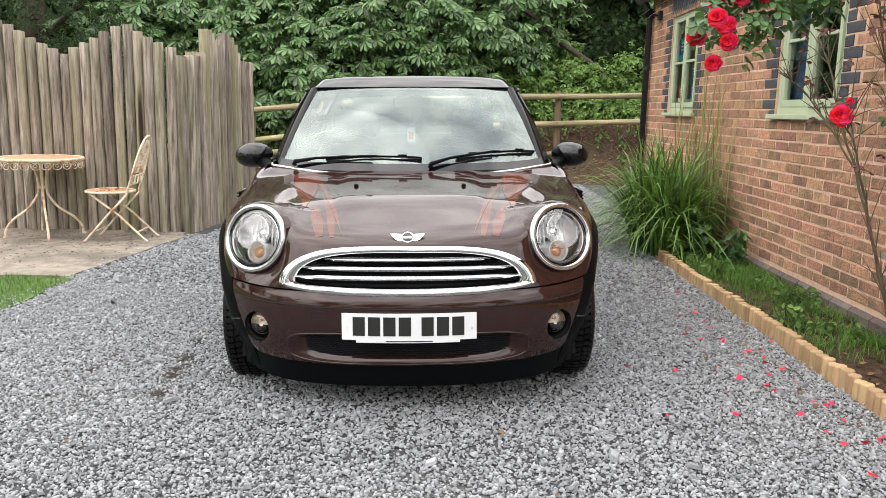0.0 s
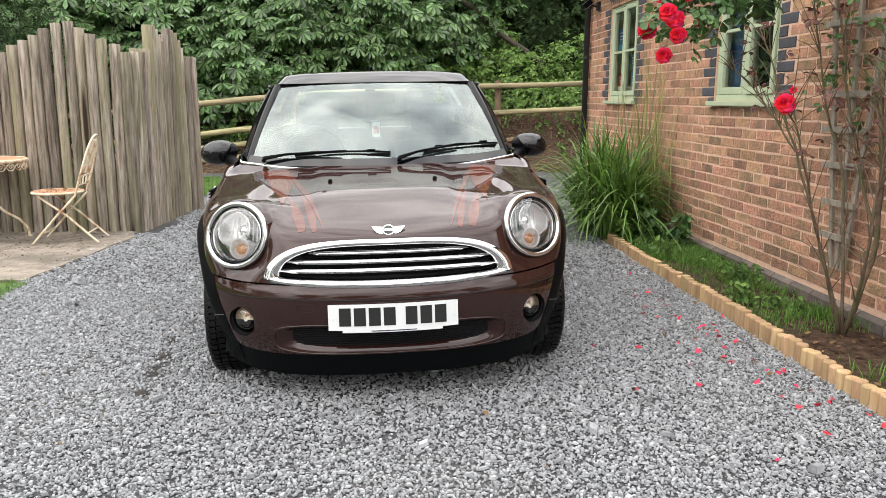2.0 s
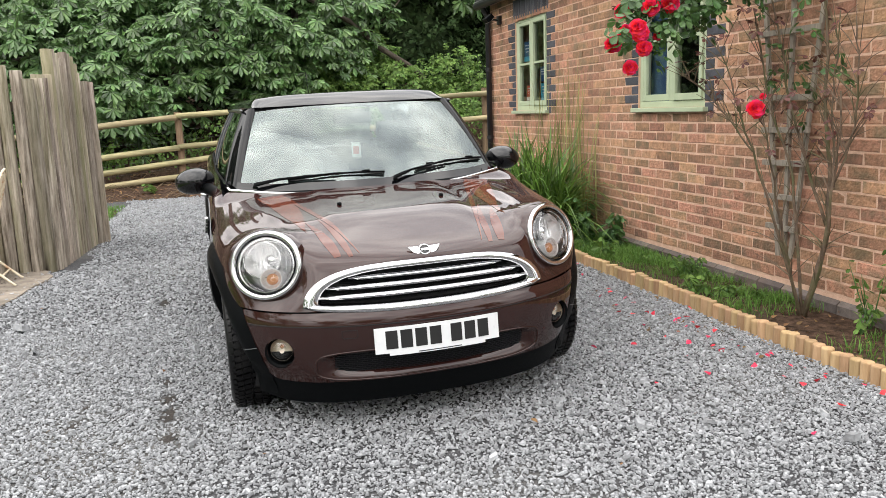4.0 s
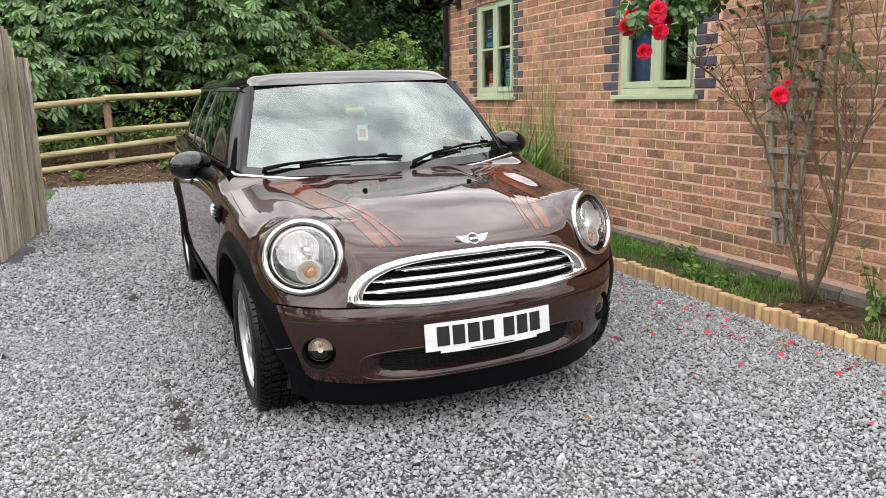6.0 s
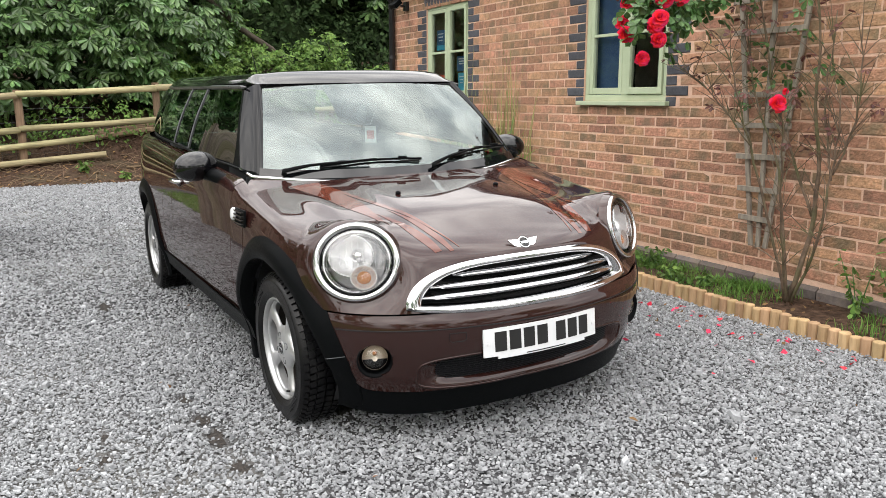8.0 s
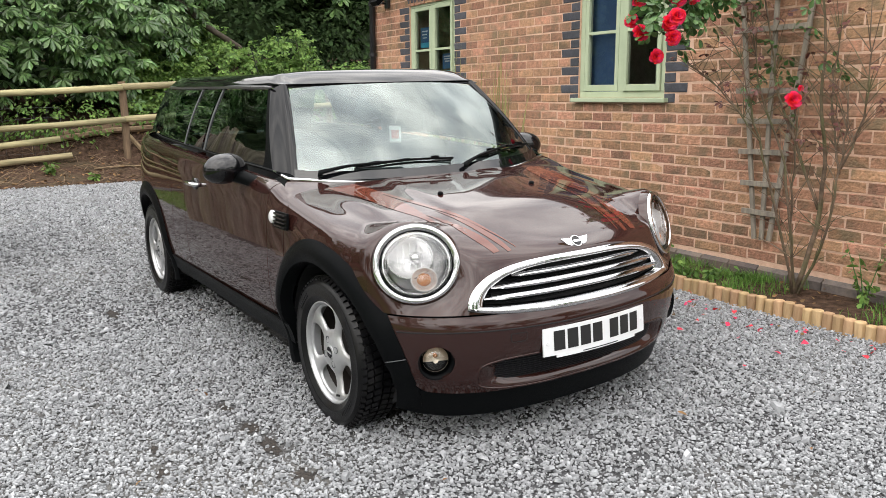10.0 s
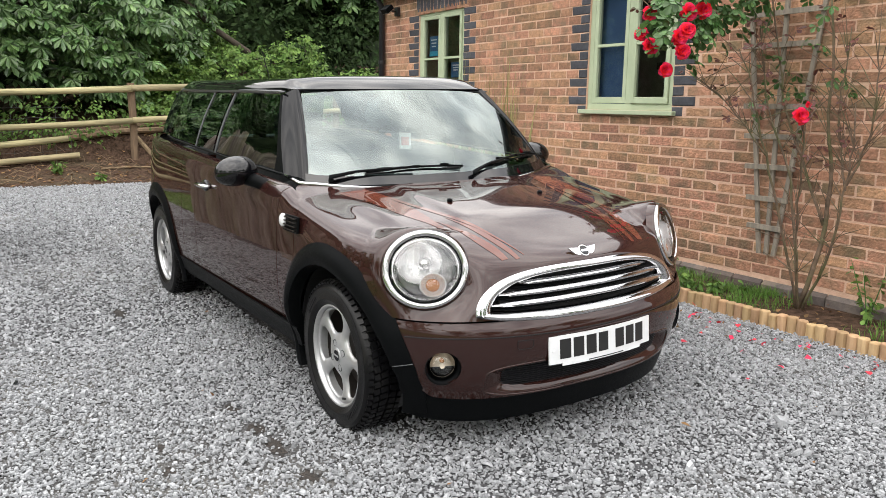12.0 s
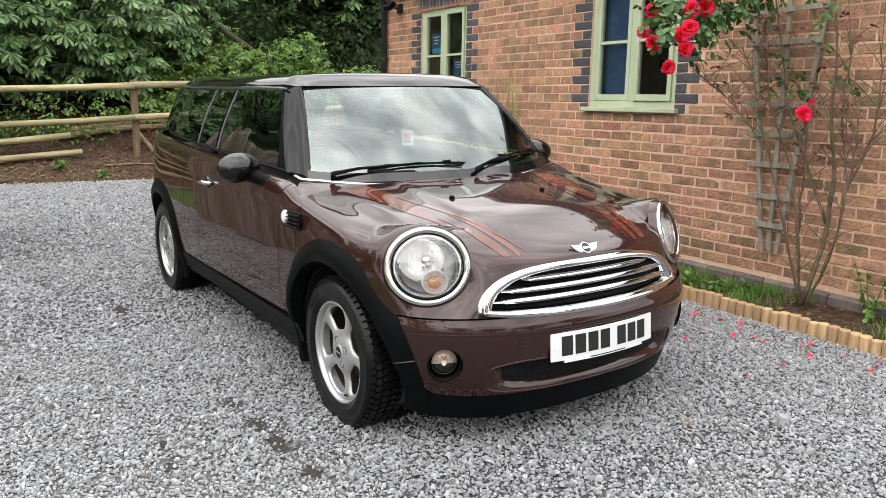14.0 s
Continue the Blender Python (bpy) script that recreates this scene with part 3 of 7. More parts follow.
def lay(y, z, length, blue=False):
    """One brick, its near end at y; nearest ones are pieces, the far ones go into the joined rest."""
    x = WALL_X + rb.uniform(-0.002, 0.002)
    if blue:
        part("blue_brick", BLUES[0.215 if length > 0.15 else 0.1025], None, house_wall, at=pose(x, y, z))
    elif 3.15 < y < 6.2 and z < 1.72 and length > 0.05:
        key = min(BRICKS, key=lambda k: abs(k - length))
        m = pose(x, y, z, rb.uniform(-0.3, 0.3))
        if abs(key - length) > 0.002:
            m = m @ Matrix.Diagonal((1, length / key, 1, 1))
        part("brick", BRICKS[key][rb.randrange(7)], None, house_wall, at=m)
    elif length > 0.02:
        b0 = len(far_v)
        z1, c, d = z + 0.065, 0.0015, 0.012
        for yy, zz, xx in ((y + c, z + c, x), (y + length - c, z + c, x), (y + length - c, z1 - c, x), (y + c, z1 - c, x),
                           (y, z, x + d), (y + length, z, x + d), (y + length, z1, x + d), (y, z1, x + d)):
            far_v.append((xx + rb.uniform(-0.0012, 0.0012), yy + rb.uniform(-0.003, 0.003), zz + rb.uniform(-0.003, 0.003)))
        far_f.extend(([0, 3, 2, 1], [0, 1, 5, 4], [1, 2, 6, 5], [2, 3, 7, 6], [3, 0, 4, 7]))
        far_f[-5:] = [[b0 + q for q in f] for f in far_f[-5:]]


for k in range(36):
    z = 0.165 + k * COURSE
    if z + 0.065 > Z_TOP:
        break
    blocked = []
    for y0, y1, z0, z1 in OPENINGS:
        if z1 - 0.02 < z < z1 + 0.20:
            blocked.append((y0 - 0.06, y1 + 0.06))
        elif z0 - 0.03 < z + 0.03 < z1:
            w = 0.215 if k % 2 else 0.1025
            lay(y0 - w - 0.002, z, w, True)
            lay(y1 + 0.002, z, w, True)
            blocked.append((y0 - w - 0.012, y1 + w + 0.012))
    y = 1.2 - (LENGTH / 2 if k % 2 else 0)
    while y < Y_CORNER:
        a, b = max(y, Y_NEAR), min(y + LENGTH - JOINT, Y_CORNER - 0.002)
        for p, q in blocked:
            if a < q and b > p:
                if a < p and b > q:
                    lay(q, z, b - q)
                    b = p
                elif a < p:
                    b = p
                else:
                    a = q
        if b - a > 0.015:
            lay(a, z, b - a)
        y += LENGTH
for y0, y1, z0, z1 in OPENINGS:
    y = y0 - 0.05
    while y < y1 + 0.05:
        part("soldier_brick", SOLDIER, None, house_wall, at=pose(WALL_X, y, z1 + 0.002))
        y += 0.075
me = raw_mesh("bricks", far_v, [4] * len(far_f), np.array(far_f).ravel())
part("bricks", me, M_BRICK_J, house_wall, "remaining orange bricks")["kind"] = "stuff"
# blue plinth course with a sloped top
for k in range(36):
    y = 1.2 + k * 0.235
    bm = boxed(WALL_X - 0.028, WALL_X + 0.03, y, y + 0.227, 0.02, 0.152)
    for v in bm.verts:
        if v.co.x < WALL_X and v.co.z > 0.1:
            v.co.z -= 0.045
    part("plinth_brick", bm, M_PLINTH, house_wall)


def window(name, y0, y1, z0, z1, label):
    """A sage painted two-light casement window in its opening, with a projecting sill."""
    win = thing(name, label, "window", kind="structure")
    x = WALL_X + 0.02
    ym, fw = (y0 + y1) / 2, 0.05
    for a, b, c, d in ((y0, y0 + fw, z0 + fw, z1 - fw), (y1 - fw, y1, z0 + fw, z1 - fw), (ym - 0.03, ym + 0.03, z0 + fw, z1 - fw), (y0, y1, z0, z0 + fw), (y0, y1, z1 - fw, z1)):
        part("window_frame", boxed(x, x + 0.07, a, b, c, d, 0.004), M_SAGE, win)
    for side, (a, b) in enumerate(((y0 + fw, ym - 0.03), (ym + 0.03, y1 - fw))):
        s = x - (0.016 if side == 0 else 0.0)
        c, d, w = z0 + fw, z1 - fw, 0.042
        sash = bmesh.new()
        box(sash, s, s + 0.045, a + 0.003, a + w, c + 0.003, d - 0.003, 0.004)
        box(sash, s, s + 0.045, b - w, b - 0.003, c + 0.003, d - 0.003, 0.004)
        box(sash, s + 0.001, s + 0.044, a + w, b - w, c + 0.003, c + w + 0.012, 0.004)
        box(sash, s + 0.001, s + 0.044, a + w, b - w, d - w, d - 0.003, 0.004)
        sash = part("sash", sash, M_SAGE, win)
        part("glazing_bar", boxed(s + 0.004, s + 0.04, a + w, b - w, (c + d) / 2 - 0.012, (c + d) / 2 + 0.012, 0.003), M_SAGE, sash)
        for p, q in ((c + w + 0.012, (c + d) / 2 - 0.012), ((c + d) / 2 + 0.012, d - w)):
            pane = part("pane", surf(lambda u, v: Vector((s + 0.024, lerp(b - w, a + w, u), lerp(p, q, v))), 1, 1), M_PANE, sash)
            pane.visible_shadow = False
    sill = boxed(WALL_X - 0.045, WALL_X + 0.06, y0 - 0.045, y1 + 0.045, z0 - 0.035, z0 - 0.001, 0.005)
    part("window_sill", sill, M_SAGE, win)
    return win


window("window_1", *OPENINGS[0], "sage green casement window with blue blind, nearer the roses")
window("window_2", *OPENINGS[1], "sage green casement window with posters inside the panes")
# room box whose near-black walls stand for the lack of light inside
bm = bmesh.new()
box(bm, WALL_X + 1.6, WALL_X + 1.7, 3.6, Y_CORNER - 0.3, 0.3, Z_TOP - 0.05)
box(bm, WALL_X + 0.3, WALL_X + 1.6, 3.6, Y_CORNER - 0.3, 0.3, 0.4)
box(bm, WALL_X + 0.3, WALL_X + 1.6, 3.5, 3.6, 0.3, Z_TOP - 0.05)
tagged(part("room", bm, M_DARKROOM), "office room behind the windows, dimness in its colour", "room", kind="structure")
# blind and posters behind the panes
blind = thing("roller_blind", "blue roller blind pulled down behind the window", "blind")
part("cloth", boxed(WALL_X + 0.11, WALL_X + 0.114, 5.42, 5.86, 1.27, 2.27), M_BLIND, blind)
part("roller", tubed([(WALL_X + 0.13, 5.42, 2.26), (WALL_X + 0.13, 5.86, 2.26)], 0.018), M_BLIND, blind)


def poster(y0, y1, z0, z1, material, label, bars=3, head=None):
    p = thing("poster", label, "poster", group="posters in the window")
    x = WALL_X + 0.054
    part("card", boxed(x, x + 0.002, y0, y1, z0, z1), material, p)
    if head:
        part("band", boxed(x - 0.002, x - 0.0005, y0, y1, z0, z0 + (z1 - z0) * 0.25), head, p)
    for k in range(bars):
        z = z1 - (z1 - z0) * (0.18 + 0.16 * k)
        part("line_of_print", boxed(x - 0.002, x - 0.0005, y0 + 0.03 + 0.01 * k, y1 - 0.03 - 0.008 * k, z - 0.008, z + 0.004), M_PAPER if material != M_PAPER else M_REDPRINT, p)


poster(8.40, 8.58, 1.80, 2.02, M_BLUEPRINT, "dark blue poster with white print behind the pane", head=M_CYAN)
poster(7.93, 8.12, 1.56, 1.72, M_BLUEPRINT, "small dark blue notice behind the lower pane")
poster(8.40, 8.52, 1.36, 1.53, M_REDPRINT, "red and white leaflet behind the lower pane", head=M_PAPER)
poster(7.95, 8.10, 1.34, 1.54, M_CYAN, "cyan and yellow leaflet behind the lower pane")
sign = thing("wall_sign", "white signboard with dark print deep in the room", "sign")
part("board", boxed(WALL_X + 1.5, WALL_X + 1.52, 5.9, 6.9, 1.3, 2.2), M_PAPER, sign)
for k in range(4):
    part("line_of_print", boxed(WALL_X + 1.495, WALL_X + 1.499, 6.0, 6.7 - 0.1 * k, 2.05 - 0.2 * k, 2.12 - 0.2 * k), M_INK, sign)

# downpipe with brackets, and the floodlight under the eaves
pipe = thing("downpipe", "black plastic rainwater pipe at the house corner", "drainpipe")
PX, PY = WALL_X - 0.05, 9.56
part("pipe", tubed([(PX, PY, 0.03), (PX, PY, 2.42), (PX - 0.05, PY, 2.5), (PX - 0.09, PY, 2.58)], 0.036, 14), M_BLACKPIPE, pipe, smooth=True)
for z in (0.9, 1.75, 2.35):
    part("bracket", tubed([(PX, PY, z), (PX, PY, z + 0.04)], 0.044, 14), M_BLACKPIPE, pipe)
gutter = tagged(part("gutter", tubed([(WALL_X - 0.14, Y_NEAR, 2.57), (WALL_X - 0.14, Y_CORNER + 0.1, 2.57)], 0.055, 12), M_BLACKPIPE), "black half-round gutter under the eaves", "gutter", kind="structure")
lamp = thing("floodlight", "small grey floodlight on an arm by the corner", "floodlight", at=pose(WALL_X - 0.02, 9.22, 2.34))
part("wall_plate", boxed(-0.02, 0.02, -0.04, 0.04, -0.05, 0.05, 0.004), M_BLACKPIPE, lamp)
part("arm", tubed([(-0.02, 0, 0), (-0.09, 0, 0.01), (-0.12, 0, 0.03)], 0.012), M_BLACKPIPE, lamp)
head = part("housing", boxed(-0.05, 0.05, -0.08, 0.08, -0.03, 0.03, 0.008), M_PLASTIC, lamp, at=pose(-0.14, 0, 0.02, 0, -40, 0))
part("glass", boxed(-0.042, 0.042, -0.07, 0.07, -0.034, -0.031), M_REFLECT, head)

# ---- log palisade ----
rl = random.Random(3)


def log_mesh(r, h, seed, slant):
    bm = bmesh.new()
    n, rows = 12, 7
    rr = random.Random(seed)
    lob = [1 + rr.uniform(-0.05, 0.05) for _ in range(n)]
    rings = []
    for j in range(rows):
        z = h * j / (rows - 1)
        bx, by = 0.008 * noise.noise((seed, z * 1.5, 0)), 0.008 * noise.noise((seed, z * 1.5, 5))
        rad = r * (1.03 - 0.06 * j / (rows - 1))
        top = slant if j == rows - 1 else 0
        rings.append([bm.verts.new((bx + rad * lob[k] * math.cos(k * math.tau / n), by + rad * lob[k] * math.sin(k * math.tau / n), z + top * math.cos(k * math.tau / n))) for k in range(n)])
    for a, b in zip(rings, rings[1:]):
        for k in range(n):
            bm.faces.new((a[k], a[(k + 1) % n], b[(k + 1) % n], b[k]))
    cap = bm.faces.new(rings[-1])
    bmesh.ops.bevel(bm, geom=list(cap.edges), offset=0.004, segments=1, affect="EDGES")
    me = mesh_of("log", bm, True)
    for f in me.polygons:
        f.use_smooth = f.normal.z < 0.4
    me.materials.append(M_LOG)
    return me


palisade = thing("palisade_fence", "tall grey weathered upright log palisade, uneven tops, mossy feet", "fence")
def top_of(x):
    """The palisade's top runs up and down in straight flights."""
    for (x0, z0), (x1, z1) in zip(TOPS, TOPS[1:]):
        if x <= x1:
            return lerp(z0, z1, (x - x0) / (x1 - x0))
    return TOPS[-1][1]


TOPS = [(-5.6, 1.70), (-5.1, 1.95), (-4.6, 1.70), (-4.15, 1.96), (-3.56, 1.66), (-2.97, 1.945), (-2.40, 1.64)]
way = [(-5.6 + 0.098 * k, 7.33 + 0.012 * math.sin(k)) for k in range(32)]
x, y = way[-1]
for a in (5, 66) + (86.5,) * 14 + (62, 55):
    x, y = x + 0.098 * math.cos(radians(a)), y + 0.098 * math.sin(radians(a))
    way.append((x, y))
back_tops = curve_of([(0, 1.66), (2, 1.70), (4, 1.72), (5, 1.95), (7, 1.92), (9, 1.84), (11, 1.97), (13, 1.93), (15, 1.80), (16, 1.70)])
for k, (x, y) in enumerate(way):
    h = (top_of(x) if k < 32 else back_tops(k - 32)) + rl.uniform(-0.012, 0.012)
    part("log", log_mesh(0.0485 + rl.uniform(-0.0025, 0.0025), h, k, rl.uniform(-0.005, 0.005)), None, palisade, at=pose(x, y, 0.0, rl.uniform(-0.35, 0.35), rl.uniform(-0.3, 0.3), rl.uniform(0, 360)))
for z in (0.5, 1.4):
    part("back_rail", boxed(-5.6, -2.45, 7.40, 7.46, z, z + 0.08), M_LOG, palisade)

# ---- round-rail fence on the bank ----
rails = thing("rail_fence", "pale round timber post and rail fence on the bank", "fence")
FY = 14.5
for x, z0, z1 in ((-5.6, -0.1, 1.15), (-3.6, 0.0, 1.25), (-1.70, 0.0, 1.40), (0.35, 0.2, 1.53), (2.06, 0.25, 1.60), (4.0, 0.3, 1.68), (6.0, 0.3, 1.8)):
    part("post", tubed([(x, FY + 0.05, z0), (x + 0.01, FY + 0.05, (z0 + z1) / 2), (x, FY + 0.05, z1)], 0.06, 12), M_POST, rails)


def rail(pts, r):
    bm = tubed([(x, FY - 0.055 + 0.01 * math.sin(3 * x), z + 0.008 * math.sin(2 * x)) for x, z in pts], [r * (1 + 0.07 * math.sin(1.7 * x)) for x, z in pts], 10)
    part("rail", bm, M_RAIL, rails, smooth=True)


rail([(-5.7, 0.92), (-4.6, 1.03), (-3.6, 1.14), (-2.7, 1.22), (-1.7, 1.315)], 0.052)
rail([(-1.72, 1.33), (-0.7, 1.385), (0.35, 1.43)], 0.052)
rail([(0.34, 1.44), (1.2, 1.475), (2.06, 1.51)], 0.052)
rail([(2.05, 1.51), (3.0, 1.53), (4.0, 1.56), (6.0, 1.6)], 0.052)
rail([(-5.7, 0.38), (-4.6, 0.49), (-3.6, 0.59), (-2.7, 0.69), (-1.7, 0.785)], 0.05)
rail([(-1.72, 0.80), (-0.7, 0.86), (0.35, 0.915)], 0.05)
rail([(0.34, 0.92), (1.2, 0.965), (2.06, 1.02)], 0.05)
rail([(2.05, 1.02), (3.0, 1.06), (4.0, 1.1), (6.0, 1.15)], 0.05)
rail([(-5.7, 0.12), (-4.4, 0.26), (-3.2, 0.375), (-2.0, 0.50), (-0.65, 0.65)], 0.05)
rail([(-5.7, -0.06), (-4.4, 0.05), (-3.2, 0.15), (-2.0, 0.25), (-0.5, 0.385)], 0.05)
# wire netting behind the rails
bm = bmesh.new()
for k in range(60):
    x = -5.6 + 0.2 * k
    if x < -0.4:
        tube(bm, [(x, FY + 0.13, 0.1 + 0.06 * x), (x + 0.02 * math.sin(9 * x), FY + 0.14, 0.6), (x + 0.03 * math.sin(5 * x), FY + 0.13, 1.15 + 0.05 * x)], 0.0016, 4, False)
for k in range(7):
    tube(bm, [(-5.6 + 0.5 * q, FY + 0.13, -0.15 + 0.17 * k + 0.027 * q + 0.02 * math.sin(q * 1.7 + k)) for q in range(11)], 0.0016, 4, False)
part("wire_netting", bm, M_SEAM, rails)

# ---- log roll edging ----
edge = thing("log_edging", "yellow half-round log border edging the soil bed", "edging")
re_ = random.Random(5)
variants = []
for k in range(5):
    bm = bmesh.new()
    h = 0.112 + 0.003 * k
    prof = [(-0.05, 0.031), (0, 0.031), (h - 0.007, 0.031), (h - 0.002, 0.028), (h, 0.0)]
    lathe(bm, prof[:-1], 10, "z")
    bm.faces.new([v for v in bm.verts if abs(v.co.z - (h - 0.002)) < 1e-4])
    me_ = mesh_of("edging_log", bm, False)
    me_.materials.append(M_EDGING)
    variants.append(me_)
y = 0.4
while y < 6.95:
    x = BED_X + 0.03 + 0.012 * math.sin(y * 1.9) + (0.05 * (y - 6.2) if y > 6.2 else 0)
    part("edging_log", variants[re_.randrange(5)], None, edge, at=pose(x, y, -0.02 + re_.uniform(-0.006, 0.006), re_.uniform(-2, 2), re_.uniform(-2, 2), re_.uniform(0, 360)))
    y += 0.061

# ---- the car: x across, y from the nose backwards, z up ----
car = thing("car", "chocolate brown metallic small estate car with black roof", "car", at=pose(-0.120, 2.875, 0.0, 0, -1.3, 1.5))
HUB_Y, HUB_Z, WHEEL_BASE, ARCH_R = 0.660, 0.310, 2.580, 0.370
REAR_Y = HUB_Y + WHEEL_BASE
spine = curve_of([(0.05, 0.690), (0.08, 0.712), (0.11, 0.730), (0.16, 0.752), (0.25, 0.780), (0.4, 0.815), (0.6, 0.848), (0.76, 0.872), (0.9, 0.895), (1.05, 0.922), (1.2, 0.945)])
front_y = curve_of([(0, 0.085), (1, 0.05), (2, 0.022), (3, 0.003), (4, -0.003), (4.5, 0.003), (5, 0.020), (6, 0.039), (7, 0.063), (8, 0.092), (9, 0.13), (10, 0.2), (11, 0.32), (12, 0.48), (13, 0.64), (14, 0.79), (15, 0.92)])
half_w = curve_of([(0, 0.785), (1, 0.80), (2, 0.82), (3, 0.836), (4, 0.840), (5, 0.840), (6, 0.834), (7, 0.824), (8, 0.802), (9, 0.755), (10, 0.67), (11, 0.55), (12, 0.42), (13, 0.28), (14, 0.14), (15, 0.0)])
nose_z = curve_of([(0, 0.135), (1, 0.225), (2, 0.30), (3, 0.39), (4, 0.47), (5, 0.535), (6, 0.60), (7, 0.66), (8, 0.715)])
side_f = curve_of([(0, -0.56), (1, -0.40), (2, -0.28), (3, -0.10), (4, 0.08), (5, 0.30), (6, 0.56), (7, 0.80), (8, 0.955), (9, 1.0)])
drop = curve_of([(7.5, 0.05), (8, 0.026), (8.5, 0.014), (9, 0.006), (10, 0.0), (15, 0.0)])


def belt(y):
    return 0.962 + (y - 1.14) * 0.046


def shoulder(y):
    return spine(y) if y < 1.0 else lerp(spine(y), belt(y), smooth((y - 1.0) / 0.2))


def tail(y):
    return 1.0 if y < 3.15 else max(0.0, 1 - ((y - 3.15) / 0.82) ** 3.2) ** 0.5


def swell(x, y):
    """The bonnet's low centre dome and the blisters behind the lamps."""
    if y > 1.1:
        return 0.0
    x = abs(x)
    dome = 0.006 * smooth((0.36 - x) / 0.07) * smooth((y - 0.22) / 0.35)
    dome += 0.022 * smooth((0.72 - x) / 0.58) * smooth((y - 0.12) / 0.4) * (1 - 0.2 * smooth((y - 0.75) / 0.35))
    blister = 0.013 * math.exp(-((x - 0.575) / 0.055) ** 2 - ((y - 0.74) / 0.17) ** 2)
    return dome + blister


def skin(x, y, k):
    """Height of the skin at level k over (x, y)."""
    fall = smooth(abs(x) / 0.5)

    def top(q):
        return shoulder(y) - drop(q) * fall - 0.014 * (x / 0.7) ** 2 + swell(x, y)
    if k >= 8:
        return top(k)
    low = nose_z(k) + (top(8) - nose_z(8)) * smooth((k - 5) / 3)
    side = 0.50 + side_f(k) * (shoulder(y) - 0.026 - 0.50)
    return lerp(low, side, smooth((y - 0.05 - front_y(k)) / 0.75) * (1 - smooth((k - 7) / 1.0)) + 0.0)


def bluff(k):
    """How square the nose is in plan: 2 is an ellipse."""
    return lerp(2.42, 2.0, smooth((k - 7.5) / 3))


def plan_y(x, k, end=0.66):
    """Station of the nose's outline at half-width x on level k."""
    n, yf = bluff(k), front_y(k)
    q = min(0.9995, abs(x) / max(half_w(k), 1e-6))
    return yf + (end - yf) * (1 - (1 - q ** n) ** (1 / n))


def plan_x(y, k):
    """Half-width of the outline at station y on level k."""
    if y >= 0.66:
        return half_w(k) * tail(y)
    n, yf = bluff(k), front_y(k)
    q = max(0.0, min(1.0, (0.66 - y) / (0.66 - yf)))
    return half_w(k) * (1 - q ** n) ** (1 / n)


def cowl(x):
    return 0.95 + 0.185 * (x / 0.71) ** 2


def body(a, k, end=None):
    """A point of the skin: a from -1 to 1 round the nose, beyond that along the flanks to end."""
    s, t = (1 if a >= 0 else -1), abs(a)
    w, yf = half_w(k), front_y(k)
    ye = lerp(0.66, 0.915, smooth((k - 8) / 6)) if k < 14.5 else 0.935
    if t <= 1:
        p = t * math.pi / 2
        e = 2 / bluff(k)
        x, y = w * math.sin(p) ** e, yf + (ye - yf) * (1 - max(0.0, math.cos(p)) ** e)
    else:
        stop = end if end is not None else lerp(0.95, cowl(w), smooth((k - 8) / 1.6))
        y = lerp(ye, stop, t - 1)
        x = w * tail(y)
    return Vector((s * x, y, skin(x, y, k)))


def nose(x, z, out=0.0):
    """The skin's point at (x, z) on the front, pushed out by out."""
    def at(k):
        yy = plan_y(x, k)
        return yy, skin(abs(x), yy, k)
    lo, hi = 0.0, 8.6
    for _ in range(30):
        mid = (lo + hi) / 2
        if at(mid)[1] < z:
            lo = mid
        else:
            hi = mid
    yy = at((lo + hi) / 2)[0]
    slope = 0.886 * x / 0.84 / max(0.15, math.sqrt(max(0.02, 1 - (x / 0.84) ** 2)))
    n = Vector((slope * 0.85, -1, 0)).normalized()
    return Vector((x, yy, z)) + n * out


def on_top(x, y, out=0.0):
    return Vector((x, y, shoulder(y) + swell(x, y) - 0.014 * (x / 0.7) ** 2 - (drop(9.6) if abs(x) < 0.7 else 0.004) + out))


def cut(bm, inside, snap):
    """Opens a hole: faces wholly inside go, the verts left inside move to the hole's edge."""
    hit = {v: inside(v.co) for v in bm.verts}
    bmesh.ops.delete(bm, geom=[f for f in bm.faces if all(hit[v] for v in f.verts)], context="FACES")
    for v in bm.verts:
        if hit.get(v) and v.link_faces:
            v.co = snap(v.co)
    bmesh.ops.delete(bm, geom=[f for f in bm.faces if any(hit.get(v) for v in f.verts) and inside(f.calc_center_median())], context="FACES")


def round_hole(bm, c, n, r, reach=0.16):
    c, n = Vector(c), Vector(n).normalized()

    def rel(co):
        d = co - c
        h = d.dot(n)
        return d - n * h, h

    def snap(co):
        q, h = rel(co)
        return c + q.normalized() * r + n * h
    cut(bm, lambda co: rel(co)[0].length < r and abs(rel(co)[1]) < reach, snap)


def arch_hole(bm, yh, r=ARCH_R):
    def snap(co):
        q = Vector((0, co.y - yh, co.z - HUB_Z)).normalized() * r
        return Vector((co.x, yh + q.y, HUB_Z + q.z))
    cut(bm, lambda co: abs(co.x) > 0.5 and (co.y - yh) ** 2 + (co.z - HUB_Z) ** 2 < r * r, snap)


def crisp(bm):
    """Marks the sharp folds, so that only the curved faces shade smoothly."""
    for e in bm.edges:
        if len(e.link_faces) != 2 or e.calc_face_angle(0.0) > 0.7:
            e.smooth = False
    return bm


def finish(bm, thick=0.006):
    bmesh.ops.recalc_face_normals(bm, faces=bm.faces)
    bmesh.ops.solidify(bm, geom=list(bm.faces), thickness=thick)
    return crisp(bm)


